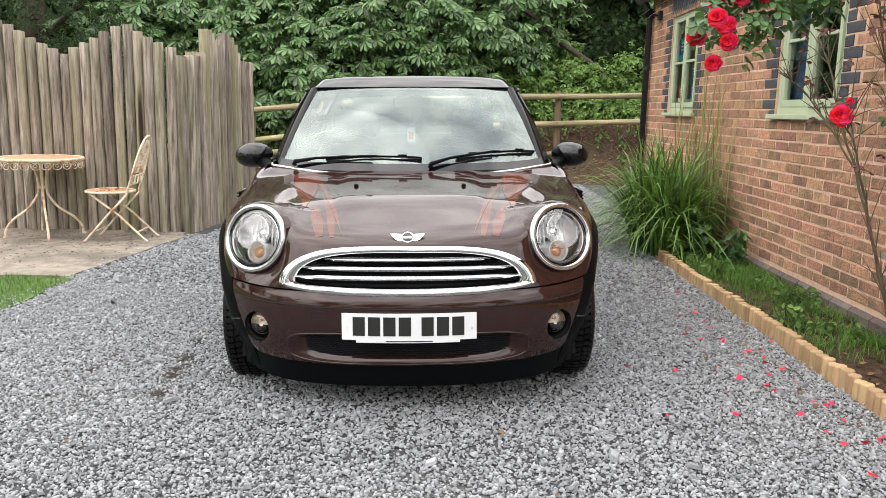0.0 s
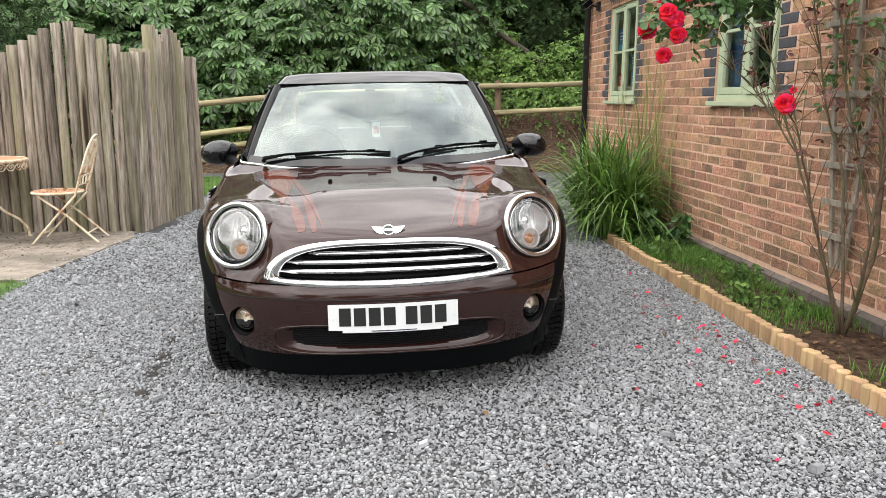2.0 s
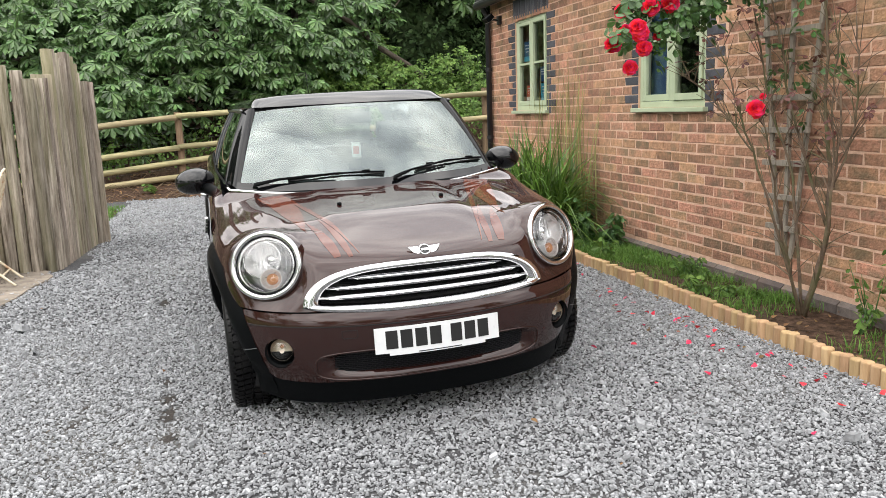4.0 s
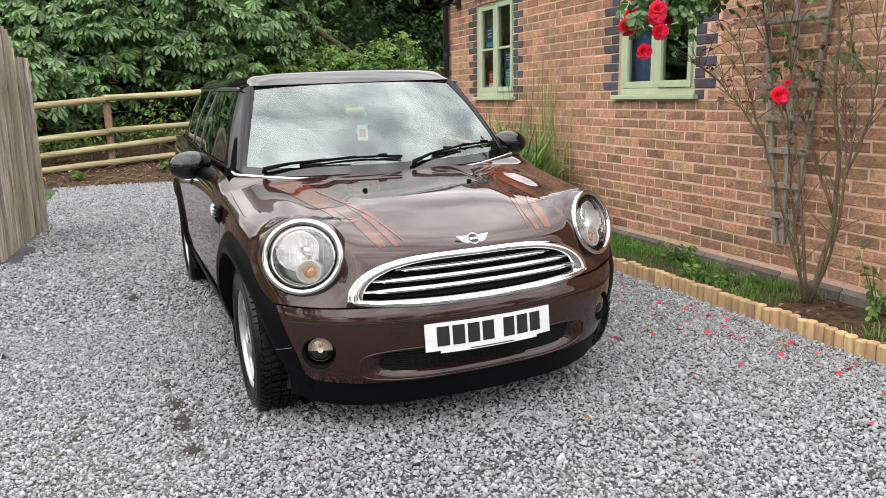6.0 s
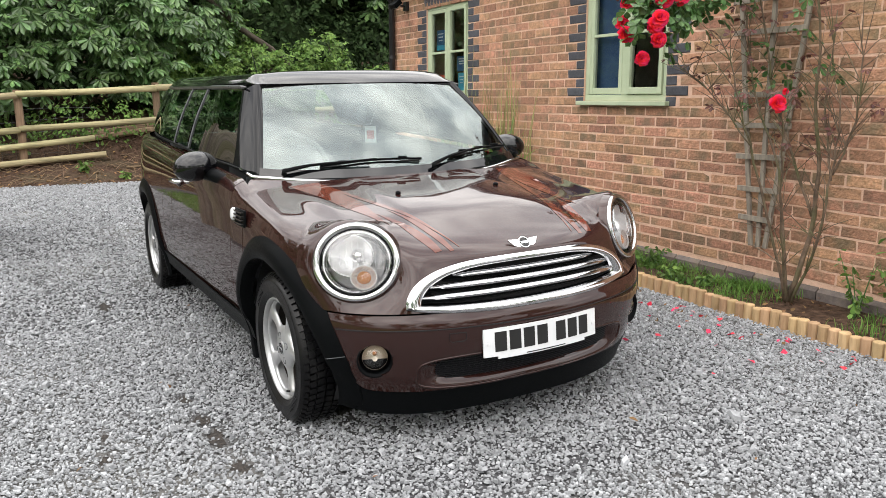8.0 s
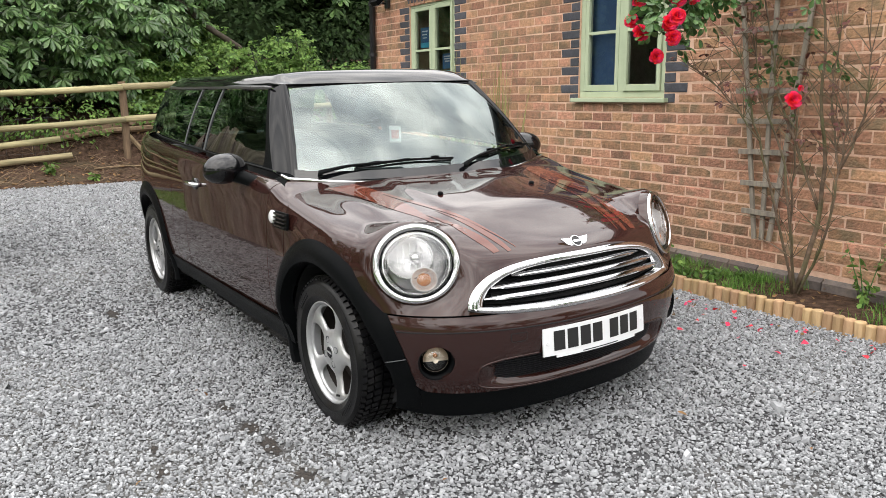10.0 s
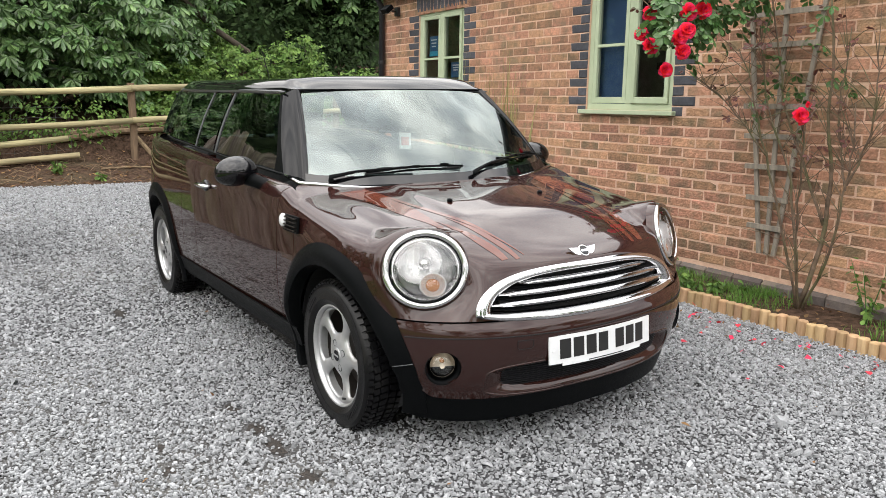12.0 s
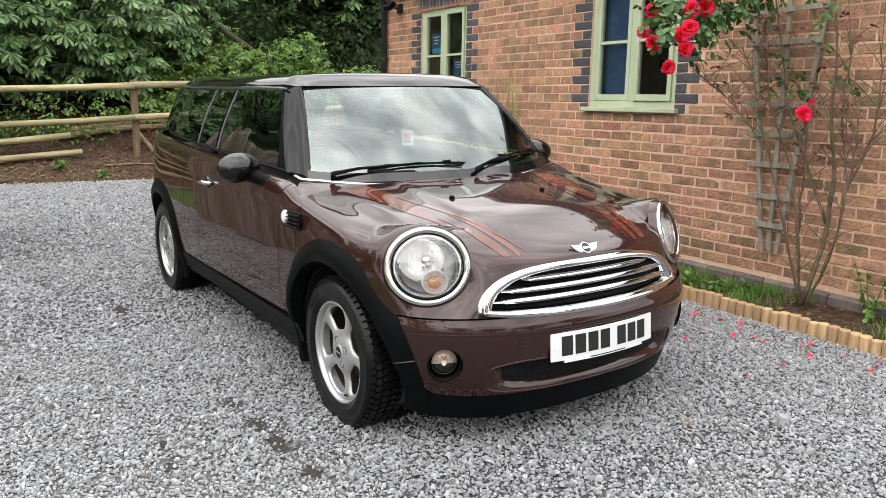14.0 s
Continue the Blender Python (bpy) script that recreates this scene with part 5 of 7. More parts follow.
for s in (-1, 1):
    flank("scuttle_panel", s, 0.956, 1.134, 1.5, 9, 6)
    door = flank("door", s, 1.139, 2.372, 1.5, 9, 30, "long brown front door")
    if s < 0:
        flank("rear_door", s, 2.377, 2.64, 1.5, 9, 8, "narrow rear-hinged half door")
        flank("rear_quarter", s, 2.645, 3.93, 1.0, 9, 44)
    else:
        flank("rear_quarter", s, 2.377, 3.93, 1.0, 9, 50)
    # handle
    hy, hz = 2.160, 0.846
    hx = s * 0.842
    handle = part("handle", tubed([(hx - s * 0.012, hy - 0.085, hz), (hx + s * 0.02, hy - 0.065, hz + 0.002), (hx + s * 0.024, hy, hz + 0.003), (hx + s * 0.02, hy + 0.065, hz + 0.002), (hx - s * 0.012, hy + 0.085, hz)], 0.011, 10), M_CHROME, door, "chrome loop handle", smooth=True)
    bm = bmesh.new()
    bmesh.ops.create_uvsphere(bm, u_segments=16, v_segments=10, radius=1, matrix=Matrix.LocRotScale((hx - s * 0.012, hy, hz), None, (0.016, 0.05, 0.032)))
    part("handle_cup", bm, M_GLOSSBLACK, door, smooth=True)
    # side repeater and gills
    bm = bmesh.new()
    gill = part("side_gill", boxed(-0.004, 0.006, -0.095, 0.055, -0.035, 0.035, 0.003), M_PLASTIC, car, "black side vent with white repeater", at=pose(s * 0.836, 0.985, 0.803, 0, -s * 6, 0))
    for k in range(4):
        part("gill_fin", boxed(-0.006, 0.004, -0.09, 0.03, -0.026 + 0.016 * k, -0.020 + 0.016 * k, 0.001), M_GLOSSBLACK, gill, at=pose(s * 0.008, 0, 0))
    part("repeater", lathe(bmesh.new(), [(-0.004, 0.028), (0.006, 0.028), (0.012, 0.021), (0.013, 0.0004)], 24, "x"), M_PLATE, gill, "round clear repeater", at=pose(s * 0.004, 0.052, 0.006, 0, 0, 0 if s > 0 else 180), smooth=True)
    # black sill and wheel arch mouldings
    bm = bmesh.new()
    surf(lambda u, v: (lambda q: Vector((s * (half_w(q) + 0.010 - 0.02 * (q < 0.2)), lerp(0.98, 2.86, u), skin(0.8, 1.5, q) - 0.012)))(lerp(0.0, 1.75, v)), 24, 10, bm)
    part("sill", finish(bm, 0.006), M_PLASTIC, car, "black plastic sill", smooth=True)
    for yh, a0, a1 in ((HUB_Y, -24, 206), (REAR_Y, -20, 204)):
        bm = bmesh.new()

        def arch(u, v):
            a = radians(lerp(a0, a1, u))
            up = max(0.0, math.sin(a))
            wide = (0.072 + 0.024 * up ** 0.9) if math.cos(a) < 0 and yh < 1 else (0.062 + 0.034 * up)
            r = lerp(0.360, 0.360 + wide, v)
            y, z = yh + r * math.cos(a), HUB_Z + r * math.sin(a)
            k = min(9, max(0, next((q / 4 for q in range(37) if skin(0.8, max(y, 0.3), q / 4) > z), 9)))
            x = plan_x(y, k)
            edge = 0.018 * math.sin(math.pi * min(1, 0.12 + v * 0.88)) + 0.003 - (0.05 if v < 0.02 else 0)
            if math.cos(a) < 0 and yh < 1:
                edge = lerp(0.004, edge, smooth((z - 0.2) / 0.35)) if v > 0.02 else edge
            return Vector((s * (max(x, 0.45) + edge), y, max(z, 0.17)))
        surf(arch, 56, 10, bm)
        part("wheel_arch_moulding", finish(bm, 0.004), M_PLASTIC, car, "matt black wheel arch", smooth=True)
        if yh < 1:
            near = min((k / 400 for k in range(200, 400)), key=lambda u: abs(arch(u, 0.5).z - 0.376))
            # seam of the moulding, with its glint put in as a lighter grey line
            part("moulding_seam", tubed([arch(near + 0.004 * (1 - v / 8), 0.12 + 0.86 * v / 8) + Vector((s * 0.001, -0.001, 0)) for v in range(9)], 0.0016, 5), M_SEAM, car)
        # inside of the arch, its shade put into the near-black colour
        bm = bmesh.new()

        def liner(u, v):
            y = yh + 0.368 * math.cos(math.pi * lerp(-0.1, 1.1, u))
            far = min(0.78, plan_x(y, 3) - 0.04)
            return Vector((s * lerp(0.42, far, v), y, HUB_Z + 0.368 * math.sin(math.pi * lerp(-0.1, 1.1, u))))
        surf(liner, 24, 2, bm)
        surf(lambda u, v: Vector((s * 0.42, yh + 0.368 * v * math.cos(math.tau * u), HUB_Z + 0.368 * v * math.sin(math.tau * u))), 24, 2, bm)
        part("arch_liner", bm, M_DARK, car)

# tail and belly
bm = bmesh.new()
box(bm, -0.39, 0.39, 3.86, 3.93, 0.25, 1.02, 0.02)
part("tail_panel", bm, M_PAINT, car)
for s in (-1, 1):
    pane = part("rear_window", surf(lambda u, v: Vector((s * lerp(0.035, 0.52, u), lerp(3.62, 3.52, v), lerp(1.03, 1.32, v))), 4, 4), M_SIDEGLASS, car, "dark tinted rear door glass")
    pane.visible_shadow = False
part("rear_pillar", boxed(-0.04, 0.04, 3.52, 3.60, 1.0, 1.35, 0.01), M_GLOSSBLACK, car, "black post between the rear doors")
# near-black boxes added in belly and nose to block light
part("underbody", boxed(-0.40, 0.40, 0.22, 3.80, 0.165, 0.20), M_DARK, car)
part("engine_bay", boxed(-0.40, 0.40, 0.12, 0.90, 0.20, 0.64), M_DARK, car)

# ---- glasshouse ----


def screen(u, v, out=0.0):
    """The windscreen: u from -1 to 1 across, v from 0 at its foot to 1."""
    b = Vector((0.695 * u, cowl(0.695 * u) + 0.015, 0.925 + 0.008 * u * u))
    t = Vector((0.542 * u, 1.455 + 0.085 * u * u, 1.350 - 0.014 * u * u))
    p = b.lerp(t, v) + Vector((0, -0.6, 0.8)).normalized() * (0.022 * math.sin(math.pi * v) + out)
    return p


def side_glass(s, y, v, out=0.0):
    """The side glazing at station y of the belt, v from 0 to 1 upwards."""
    lean = lerp(0.30, 0.0, smooth((y - 1.2) / 0.9)) if y < 2.1 else 0.0
    x = lerp(0.760, 0.622, v) + 0.012 * math.sin(math.pi * v)
    t = (1 - 0.08 * smooth((y - 2.9) / 0.7)) * lerp(0.955, 1.0, smooth((y - 1.15) / 0.85))
    return Vector((s * (x * t + out), y + lean * v, lerp(belt(y) + 0.004, 1.338 + 0.010 * (min(y, 3.3) - 2.2), v)))


ws = part("windscreen", surf(lambda u, v: screen(lerp(-0.985, 0.985, u), lerp(0.02, 0.985, v)), 32, 16), M_SCREEN, car, "clear reflective windscreen", smooth=True)
ws.visible_shadow = False
bm = bmesh.new()
n_ = 26


def frit(u, v):
    """The black printed border: v runs outwards from its inner edge."""
    a = u * math.tau
    c, q = math.cos(a), math.sin(a)
    e = 0.34
    x, z = math.copysign(abs(c) ** e, c), math.copysign(abs(q) ** e, q)
    inner = (x * 0.945, 0.525 + z * 0.435)
    outer = (x * 1.0, 0.5 + z * 0.5)
    return screen(lerp(inner[0], outer[0], v), lerp(inner[1], outer[1], v), -0.004)


part("black_border", surf(frit, 120, 2, bm), M_INK, ws)
for s in (-1, 1):
    bm = bmesh.new()
    surf(lambda u, v: screen(s * 0.972, u, 0.002 + 0.034 * math.sin(math.pi * v)).lerp(side_glass(s, 1.285, u, 0.003), v), 20, 12, bm)
    part("front_pillar", finish(bm, 0.01), M_PILLAR, car, "gloss black windscreen pillar", smooth=True)
    sail = surf(lambda u, v: side_glass(s, 1.286 + lerp(0.0, 0.035 + 0.075 * (1 - v) ** 4, u), v, 0.002), 4, 12)
    part("window_channel", finish(sail, 0.004), M_PLASTIC, car, "black rubber channel at the front of the window", smooth=True)
    for y0, y1 in ((1.29, 2.175), (2.235, 2.515), (2.555, 3.24)):
        g = part("side_window", surf(lambda u, v: side_glass(s, lerp(y0, y1, u if s > 0 else 1 - u), lerp(0.03, 0.985, v)), 16, 8), M_SIDEGLASS, car, "dark green tinted side glass", smooth=True)
        g.visible_shadow = False
    for y0, y1 in ((2.17, 2.24), (2.51, 2.56), (3.23, 3.52)):
        bm = surf(lambda u, v: side_glass(s, lerp(y0, y1, u), v, -0.004 if y0 < 3 else 0.0), 6, 8)
        part("pillar", finish(bm, 0.008), M_GLOSSBLACK, car, smooth=True)
    for y in (2.178, 2.535):
        part("window_seam", tubed([side_glass(s, y, v / 8, 0.003) for v in range(9)], 0.0045, 6), M_SEAM, car)
    bm = bmesh.new()
    pts = [side_glass(s, lerp(1.2, 3.26, k / 40), 0.0, 0.006) for k in range(41)]
    tube(bm, pts, 0.0065, 8)
    part("belt_trim", bm, M_PLASTIC, car, smooth=True)
    part("roof_drip", tubed([side_glass(s, lerp(1.262, 3.42, k / 30), 1.0, 0.004) + Vector((0, 0, 0.007)) for k in range(31)], [0.004] + [0.010] * 29 + [0.004], 10), M_DRIP, car, "roof moulding with reflected sky in its grey", smooth=True)
# chrome strip along the bonnet's rear edge, on to the doors
pts = [Vector((-0.738, 1.25, belt(1.25) + 0.006))]
pts += [Vector((x, cowl(x) + 0.004, shoulder(cowl(x)) - 0.014 * (x / 0.7) ** 2 + 0.004)) for x in [lerp(-0.715, 0.715, k / 40) for k in range(41)]]
pts += [Vector((0.738, 1.25, belt(1.25) + 0.006))]
part("cowl_strip", tubed(pts, 0.0085, 8), M_CHROME, car, "bright chrome strip", smooth=True)
bm = surf(lambda u, v: Vector((lerp(-0.70, 0.70, u), cowl(lerp(-0.70, 0.70, u)) + lerp(0.008, 0.06, v), 0.926 + 0.004 * v)), 30, 2)
part("scuttle_grille", bm, M_PLASTIC, car)
bm = surf(lambda u, v: screen(lerp(-0.992, 0.992, u), lerp(-0.005, 0.07 + 0.03 * (2 * u - 1) ** 8, v), 0.005), 30, 3)
part("scuttle_cover", bm, M_GLOSSBLACK, car, "black panel under the wipers", smooth=True)


def roof_at(u, v):
    """The roof: a sloped front lip between raised side rails, then a flat crown with steep sides."""
    y = lerp(1.455, 3.62, v)
    w = lerp(0.560, 0.636, smooth((y - 1.45) / 0.75)) * (1 - 0.10 * smooth((y - 2.9) / 0.72))
    ze = 1.350 + 0.010 * (min(y, 3.3) - 2.2) * smooth((y - 1.6) / 0.5) - 0.03 * smooth((y - 3.3) / 0.3)
    front = min(1.0, (y - 1.455) / 0.17)
    rise = 0.058 * (1 - (1 - front) ** 1.7) * (1 - 0.8 * smooth((y - 3.25) / 0.36))
    a = abs(u)
    rail = 0.006 * math.exp(-((a - 0.90) / 0.05) ** 2) * front
    return Vector((w * u, y + 0.085 * u * u * (1 - smooth((y - 1.46) / 0.5)), ze + rise * (1 - a ** 9) ** 0.6 + rail + 0.010 * (1 - u * u) * front))


bm = surf(lambda u, v: roof_at(math.sin(lerp(-math.pi / 2, math.pi / 2, u)), v ** 1.5), 64, 70)
part("roof_panel", finish(bm, 0.012), M_GLOSSBLACK, car, "gloss black roof", smooth=True)
part("aerial", tubed([(0.0, 3.3, 1.42), (0.0, 3.42, 1.62)], 0.003, 6), M_PLASTIC, car)

# mirrors
for s in (-1, 1):
    bm = bmesh.new()
    bmesh.ops.create_uvsphere(bm, u_segments=28, v_segments=18, radius=1)
    for v in bm.verts:
        v.co = Vector((v.co.x * 0.104, v.co.y * (0.085 if v.co.y < 0 else 0.03), v.co.z * 0.070))
    mir = part("door_mirror", bm, M_GLOSSBLACK, car, "rounded gloss black door mirror", smooth=True, at=pose(s * 0.885, 1.49, 0.980, 0, s * 5, s * -8))
    stalk = tubed([(-s * 0.03, -0.03, -0.030), (-s * 0.062, -0.075, -0.052), (-s * 0.09, -0.15, -0.078), (-s * 0.115, -0.225, -0.10)], [0.036, 0.031, 0.031, 0.037], 14)
    part("mirror_stalk", stalk, M_PLASTIC, mir, smooth=True)
    part("mirror_glass", lathe(bmesh.new(), [(0.031, 0.0004), (0.031, 0.055)], 24, "y"), M_CHROME, mir, at=Matrix.Diagonal((1.45, 1, 1, 1)))

# wipers


def wiper(pivot_u, tip_u, lift):
    """One wiper: arm from its pivot and a blade lying along the glass."""
    p = screen(pivot_u, 0.03, 0.03)
    mid = screen(lerp(pivot_u, tip_u, 0.60), lift * 0.97, 0.030)
    w = part("wiper", tubed([p + Vector((0, -0.01, -0.015)), p, p.lerp(mid, 0.3) + Vector((0, 0, 0.01)), mid], [0.014, 0.011, 0.007, 0.0055], 8), M_PLASTIC, car, "black wiper arm and blade", smooth=True)
    a, b = screen(lerp(pivot_u, tip_u, 0.24), lift * 0.78, 0.016), screen(tip_u, lift * 1.02, 0.016)
    part("blade", tubed([a.lerp(b, k / 12) + Vector((0, -0.004, 0.010 * math.sin(math.pi * k / 12))) for k in range(13)], 0.0052, 6), M_PLASTIC, w)
    part("rubber", tubed([a.lerp(b, k / 12) + Vector((0, 0.006, -0.006)) for k in range(13)], 0.004, 4), M_RUBBER, w)
    for q in (0.2, 0.5, 0.8):
        c = a.lerp(b, q)
        part("blade_clip", boxed(-0.022, 0.022, -0.004, 0.004, -0.004, 0.007, 0.002), M_PLASTIC, w, at=Matrix.Translation(c + Vector((0, -0.006, 0.012))))


wiper(-0.86, 0.08, 0.11)
wiper(0.14, 0.95, 0.15)

# wheels


def wheel(s, yh):
    m = pose(s * (0.722 if yh < 1 else 0.736), yh, HUB_Z, 0, 0, 0 if s > 0 else 180) @ pose(0, 0, 0, -4 if yh < 1 else 40)
    w = part("wheel", lathe(bmesh.new(), [(-0.07, 0.188), (-0.02, 0.190), (0.045, 0.194), (0.062, 0.200), (0.070, 0.2065), (0.0765, 0.2055), (0.078, 0.202), (0.074, 0.1975), (0.068, 0.1940), (0.058, 0.1915), (0.050, 0.1895), (0.020, 0.1875)], 56, "x"), M_ALLOY, car, "silver five-spoke alloy wheel with black tyre", smooth=True, at=m)
    prof = [(a_, 0.995 * r_) for a_, r_ in [(-0.066, 0.192), (-0.080, 0.225), (-0.082, 0.262), (-0.076, 0.286), (-0.064, 0.294), (-0.03, 0.297), (0.03, 0.297), (0.066, 0.294), (0.080, 0.287), (0.0875, 0.277), (0.0885, 0.2745), (0.0872, 0.272), (0.0905, 0.258), (0.0895, 0.236), (0.0912, 0.232), (0.0905, 0.228), (0.0875, 0.225), (0.083, 0.215), (0.074, 0.205)]]
    tyre = part("tyre", lathe(bmesh.new(), prof, 72, "x"), M_RUBBER, w, "black road tyre", smooth=True)
    tread = bmesh.new()
    for k in range(64):
        a = math.tau * k / 64
        mm = pose(0, 0, 0, math.degrees(a))
        for x0, x1 in ((-0.060, -0.038), (-0.032, -0.004), (0.004, 0.034), (0.040, 0.064)):
            box(tread, x0, x1, -0.0105, 0.0105, 0.290, 0.3058, m=mm @ pose(0, 0, 0, 0, 0, 10 if x0 > 0 else -10))
        for sd, x0 in ((-1, -0.066), (1, 0.070)):
            box(tread, -0.008, 0.010, -0.0095, 0.0095, -0.024, 0.004, m=mm @ pose(x0, 0, 0.2965, 0, sd * 30, 0))
    part("tread", tread, M_RUBBER, tyre)
    # cast face: five broad spokes between rounded windows
    bm = bmesh.new()

    def face(r, a, back=0.0):
        x = 0.062 - 0.010 * smooth((r - 0.05) / 0.05) + 0.009 * smooth((r - 0.13) / 0.055)
        return Vector((x - back, r * math.cos(a), r * math.sin(a)))

    def gap(p, grow):
        """A rounded opening between two spokes, in radius and turn."""
        c, q = math.cos(p), math.sin(p)
        r = 0.1345 + (0.0475 + grow) * math.copysign(abs(q) ** 0.6, q)
        half = (math.pi / 5 * r - lerp(0.020, 0.026, smooth((r - 0.09) / 0.08)) + grow) / r
        return r, half * math.copysign(abs(c) ** 0.62, c)
    steps = 48
    for k in range(5):
        a0 = math.tau * (k + 0.5) / 5
        rings = [[] for _ in range(8)]
        for j in range(steps):
            p = math.tau * j / steps + math.pi / 4
            c, q = math.cos(p), math.sin(p)
            d = max(abs(c), abs(q))
            ro = 0.1345 + (q / d) * (0.0555 if q > 0 else 0.1045)
            to = math.pi / 5 * c / d
            for i, (f, grow, back) in enumerate(((0, 0, -0.004), (0.4, 0.012, -0.004), (0.75, 0.010, -0.003), (1, 0.008, -0.001), (1, 0.004, 0.002), (1, 0.001, 0.005), (1, 0.0, 0.008), (1, -0.0005, 0.011))):
                rw, tw = gap(p, grow)
                flat = 1 - smooth((lerp(ro, rw, f) - 0.165) / 0.02) if back < 0 else 1
                rings[i].append(bm.verts.new(face(lerp(ro, rw, f), a0 + lerp(to, tw, f), back * flat)))
        for r0, r1 in zip(rings, rings[1:]):
            for j in range(steps):
                bm.faces.new((r0[j], r0[(j + 1) % steps], r1[(j + 1) % steps], r1[j]))
    bmesh.ops.remove_doubles(bm, verts=bm.verts, dist=0.0003)
    bmesh.ops.recalc_face_normals(bm, faces=bm.faces)
    part("wheel_face", bm, M_ALLOY, w, "cast silver five-spoke face", smooth=True)
    part("hub_cap", lathe(bmesh.new(), [(0.054, 0.036), (0.064, 0.033), (0.067, 0.029), (0.069, 0.027), (0.070, 0.0004)], 32, "x"), M_ALLOY, w, smooth=True)
    part("hub_badge", lathe(bmesh.new(), [(0.0705, 0.023), (0.0712, 0.021), (0.0712, 0.0004)], 24, "x"), M_GLOSSBLACK, w)
    part("badge_wings", boxed(0.0712, 0.0722, -0.020, 0.020, -0.0035, 0.0035), M_ALLOY, w)
    for k in range(4):
        a = math.tau * (k + 0.3) / 4
        hole = part("bolt_hole", lathe(bmesh.new(), [(0.050, 0.0145), (0.0665, 0.0145), (0.0655, 0.0115), (0.057, 0.0105), (0.055, 0.0004)], 20, "x"), M_SEAM, w, smooth=True, at=pose(0, 0.051 * math.cos(a), 0.051 * math.sin(a)))
        part("wheel_bolt", lathe(bmesh.new(), [(0.055, 0.0085), (0.062, 0.0085), (0.063, 0.0004)], 6, "x"), M_DISC, hole)
    part("valve", tubed([(0.045, 0.0, -0.186), (0.058, 0.0, -0.176), (0.075, 0.0, -0.170)], 0.0045, 8), M_RUBBER, w, "black valve stem", smooth=True, at=pose(0, 0, 0, 22))
    # the barrel's dark colour carries the shadow behind the spokes
    part("inner_barrel", lathe(bmesh.new(), [(0.021, 0.1878), (0.0, 0.186), (-0.07, 0.182)], 48, "x"), M_DISC, w, "inner barrel with wheel shadow in its dark colour", smooth=True)
    part("brake_disc", lathe(bmesh.new(), [(-0.045, 0.150), (-0.038, 0.150), (-0.038, 0.05)], 40, "x"), M_DISC, w)
    # black disc added so the gaps between the spokes read as shade
    part("hub_backing", lathe(bmesh.new(), [(-0.065, 0.178), (-0.067, 0.0005)], 40, "x"), M_DARK, w)
    # moulded lettering on the sidewall, worn to plain bars
    for a0, n in ((38, 7), (215, 8)):
        marks = bmesh.new()
        for k in range(n):
            box(marks, 0.0878, 0.0918, -0.0045, 0.0045, 0.239, 0.256, m=pose(0, 0, 0, a0 + 3.6 * k))
        part("sidewall_bars", marks, M_RUBBER, tyre)
    return w


for s in (-1, 1):
    for yh in (HUB_Y, REAR_Y):
        wheel(s, yh)

# cabin
part("dashboard", boxed(-0.66, 0.66, 1.12, 1.52, 0.70, 0.925, 0.05), M_CABIN, car, smooth=True)
bm = bmesh.new()
tube(bm, [(0.185 * math.cos(t * math.tau / 40), 0, 0.185 * math.sin(t * math.tau / 40)) for t in range(41)], 0.014, 8, False)
tube(bm, [(-0.18, 0, 0), (0, 0.03, -0.02), (0.18, 0, 0)], 0.013, 6)
tube(bm, [(0, 0.03, -0.02), (0, 0, -0.18)], 0.013, 6)
part("steering_wheel", bm, M_CABIN, car, "dark steering wheel", smooth=True, at=pose(-0.36, 1.62, 0.93, -25, 0, 0))
for x in (-0.36, 0.36):
    seat = part("front_seat", boxed(-0.24, 0.24, 1.85, 2.02, 0.42, 1.02, 0.05), M_SEAT, car, "grey cloth front seat", smooth=True, at=pose(x, 0, 0))
    part("cushion", boxed(-0.24, 0.24, 1.5, 1.95, 0.36, 0.5, 0.04), M_SEAT, seat)
    part("head_restraint", boxed(-0.13, 0.13, 1.93, 2.02, 1.06, 1.23, 0.035), M_SEAT, seat, smooth=True)
part("rear_bench", boxed(-0.55, 0.55, 2.75, 2.9, 0.45, 1.05, 0.05), M_SEAT, car, smooth=True)
part("headliner", surf(lambda u, v: roof_at(lerp(-0.97, 0.97, u), lerp(0.05, 0.95, v)) + Vector((0, 0, -0.03)), 10, 10), M_LINER, car)
part("cabin_floor", boxed(-0.70, 0.70, 0.95, 3.80, 0.205, 0.26), M_CABIN, car)
part("load_cover", boxed(-0.58, 0.58, 2.92, 3.6, 0.95, 0.97), M_CABIN, car)
part("interior_mirror", boxed(-0.11, 0.11, 1.50, 1.53, 1.235, 1.295, 0.015), M_PLASTIC, car)
tag = part("hanging_card", boxed(-0.031, 0.031, -0.001, 0.001, -0.042, 0.042), M_PAPER, car, "white card hanging from the mirror", at=pose(-0.006, 1.433, 1.089, 0, 0, -48))
part("card_print", boxed(-0.020, 0.020, -0.0022, -0.0012, -0.022, 0.02), M_REDPRINT, tag)
part("card_string", tubed([(0, 0, 0.05), (0, 0.08, 0.12)], 0.0012, 4), M_PAPER, tag)

# ---- plants ----
gr = np.random.default_rng(11)


def unit(v):
    return v / np.maximum(1e-9, np.linalg.norm(v, axis=-1, keepdims=True))


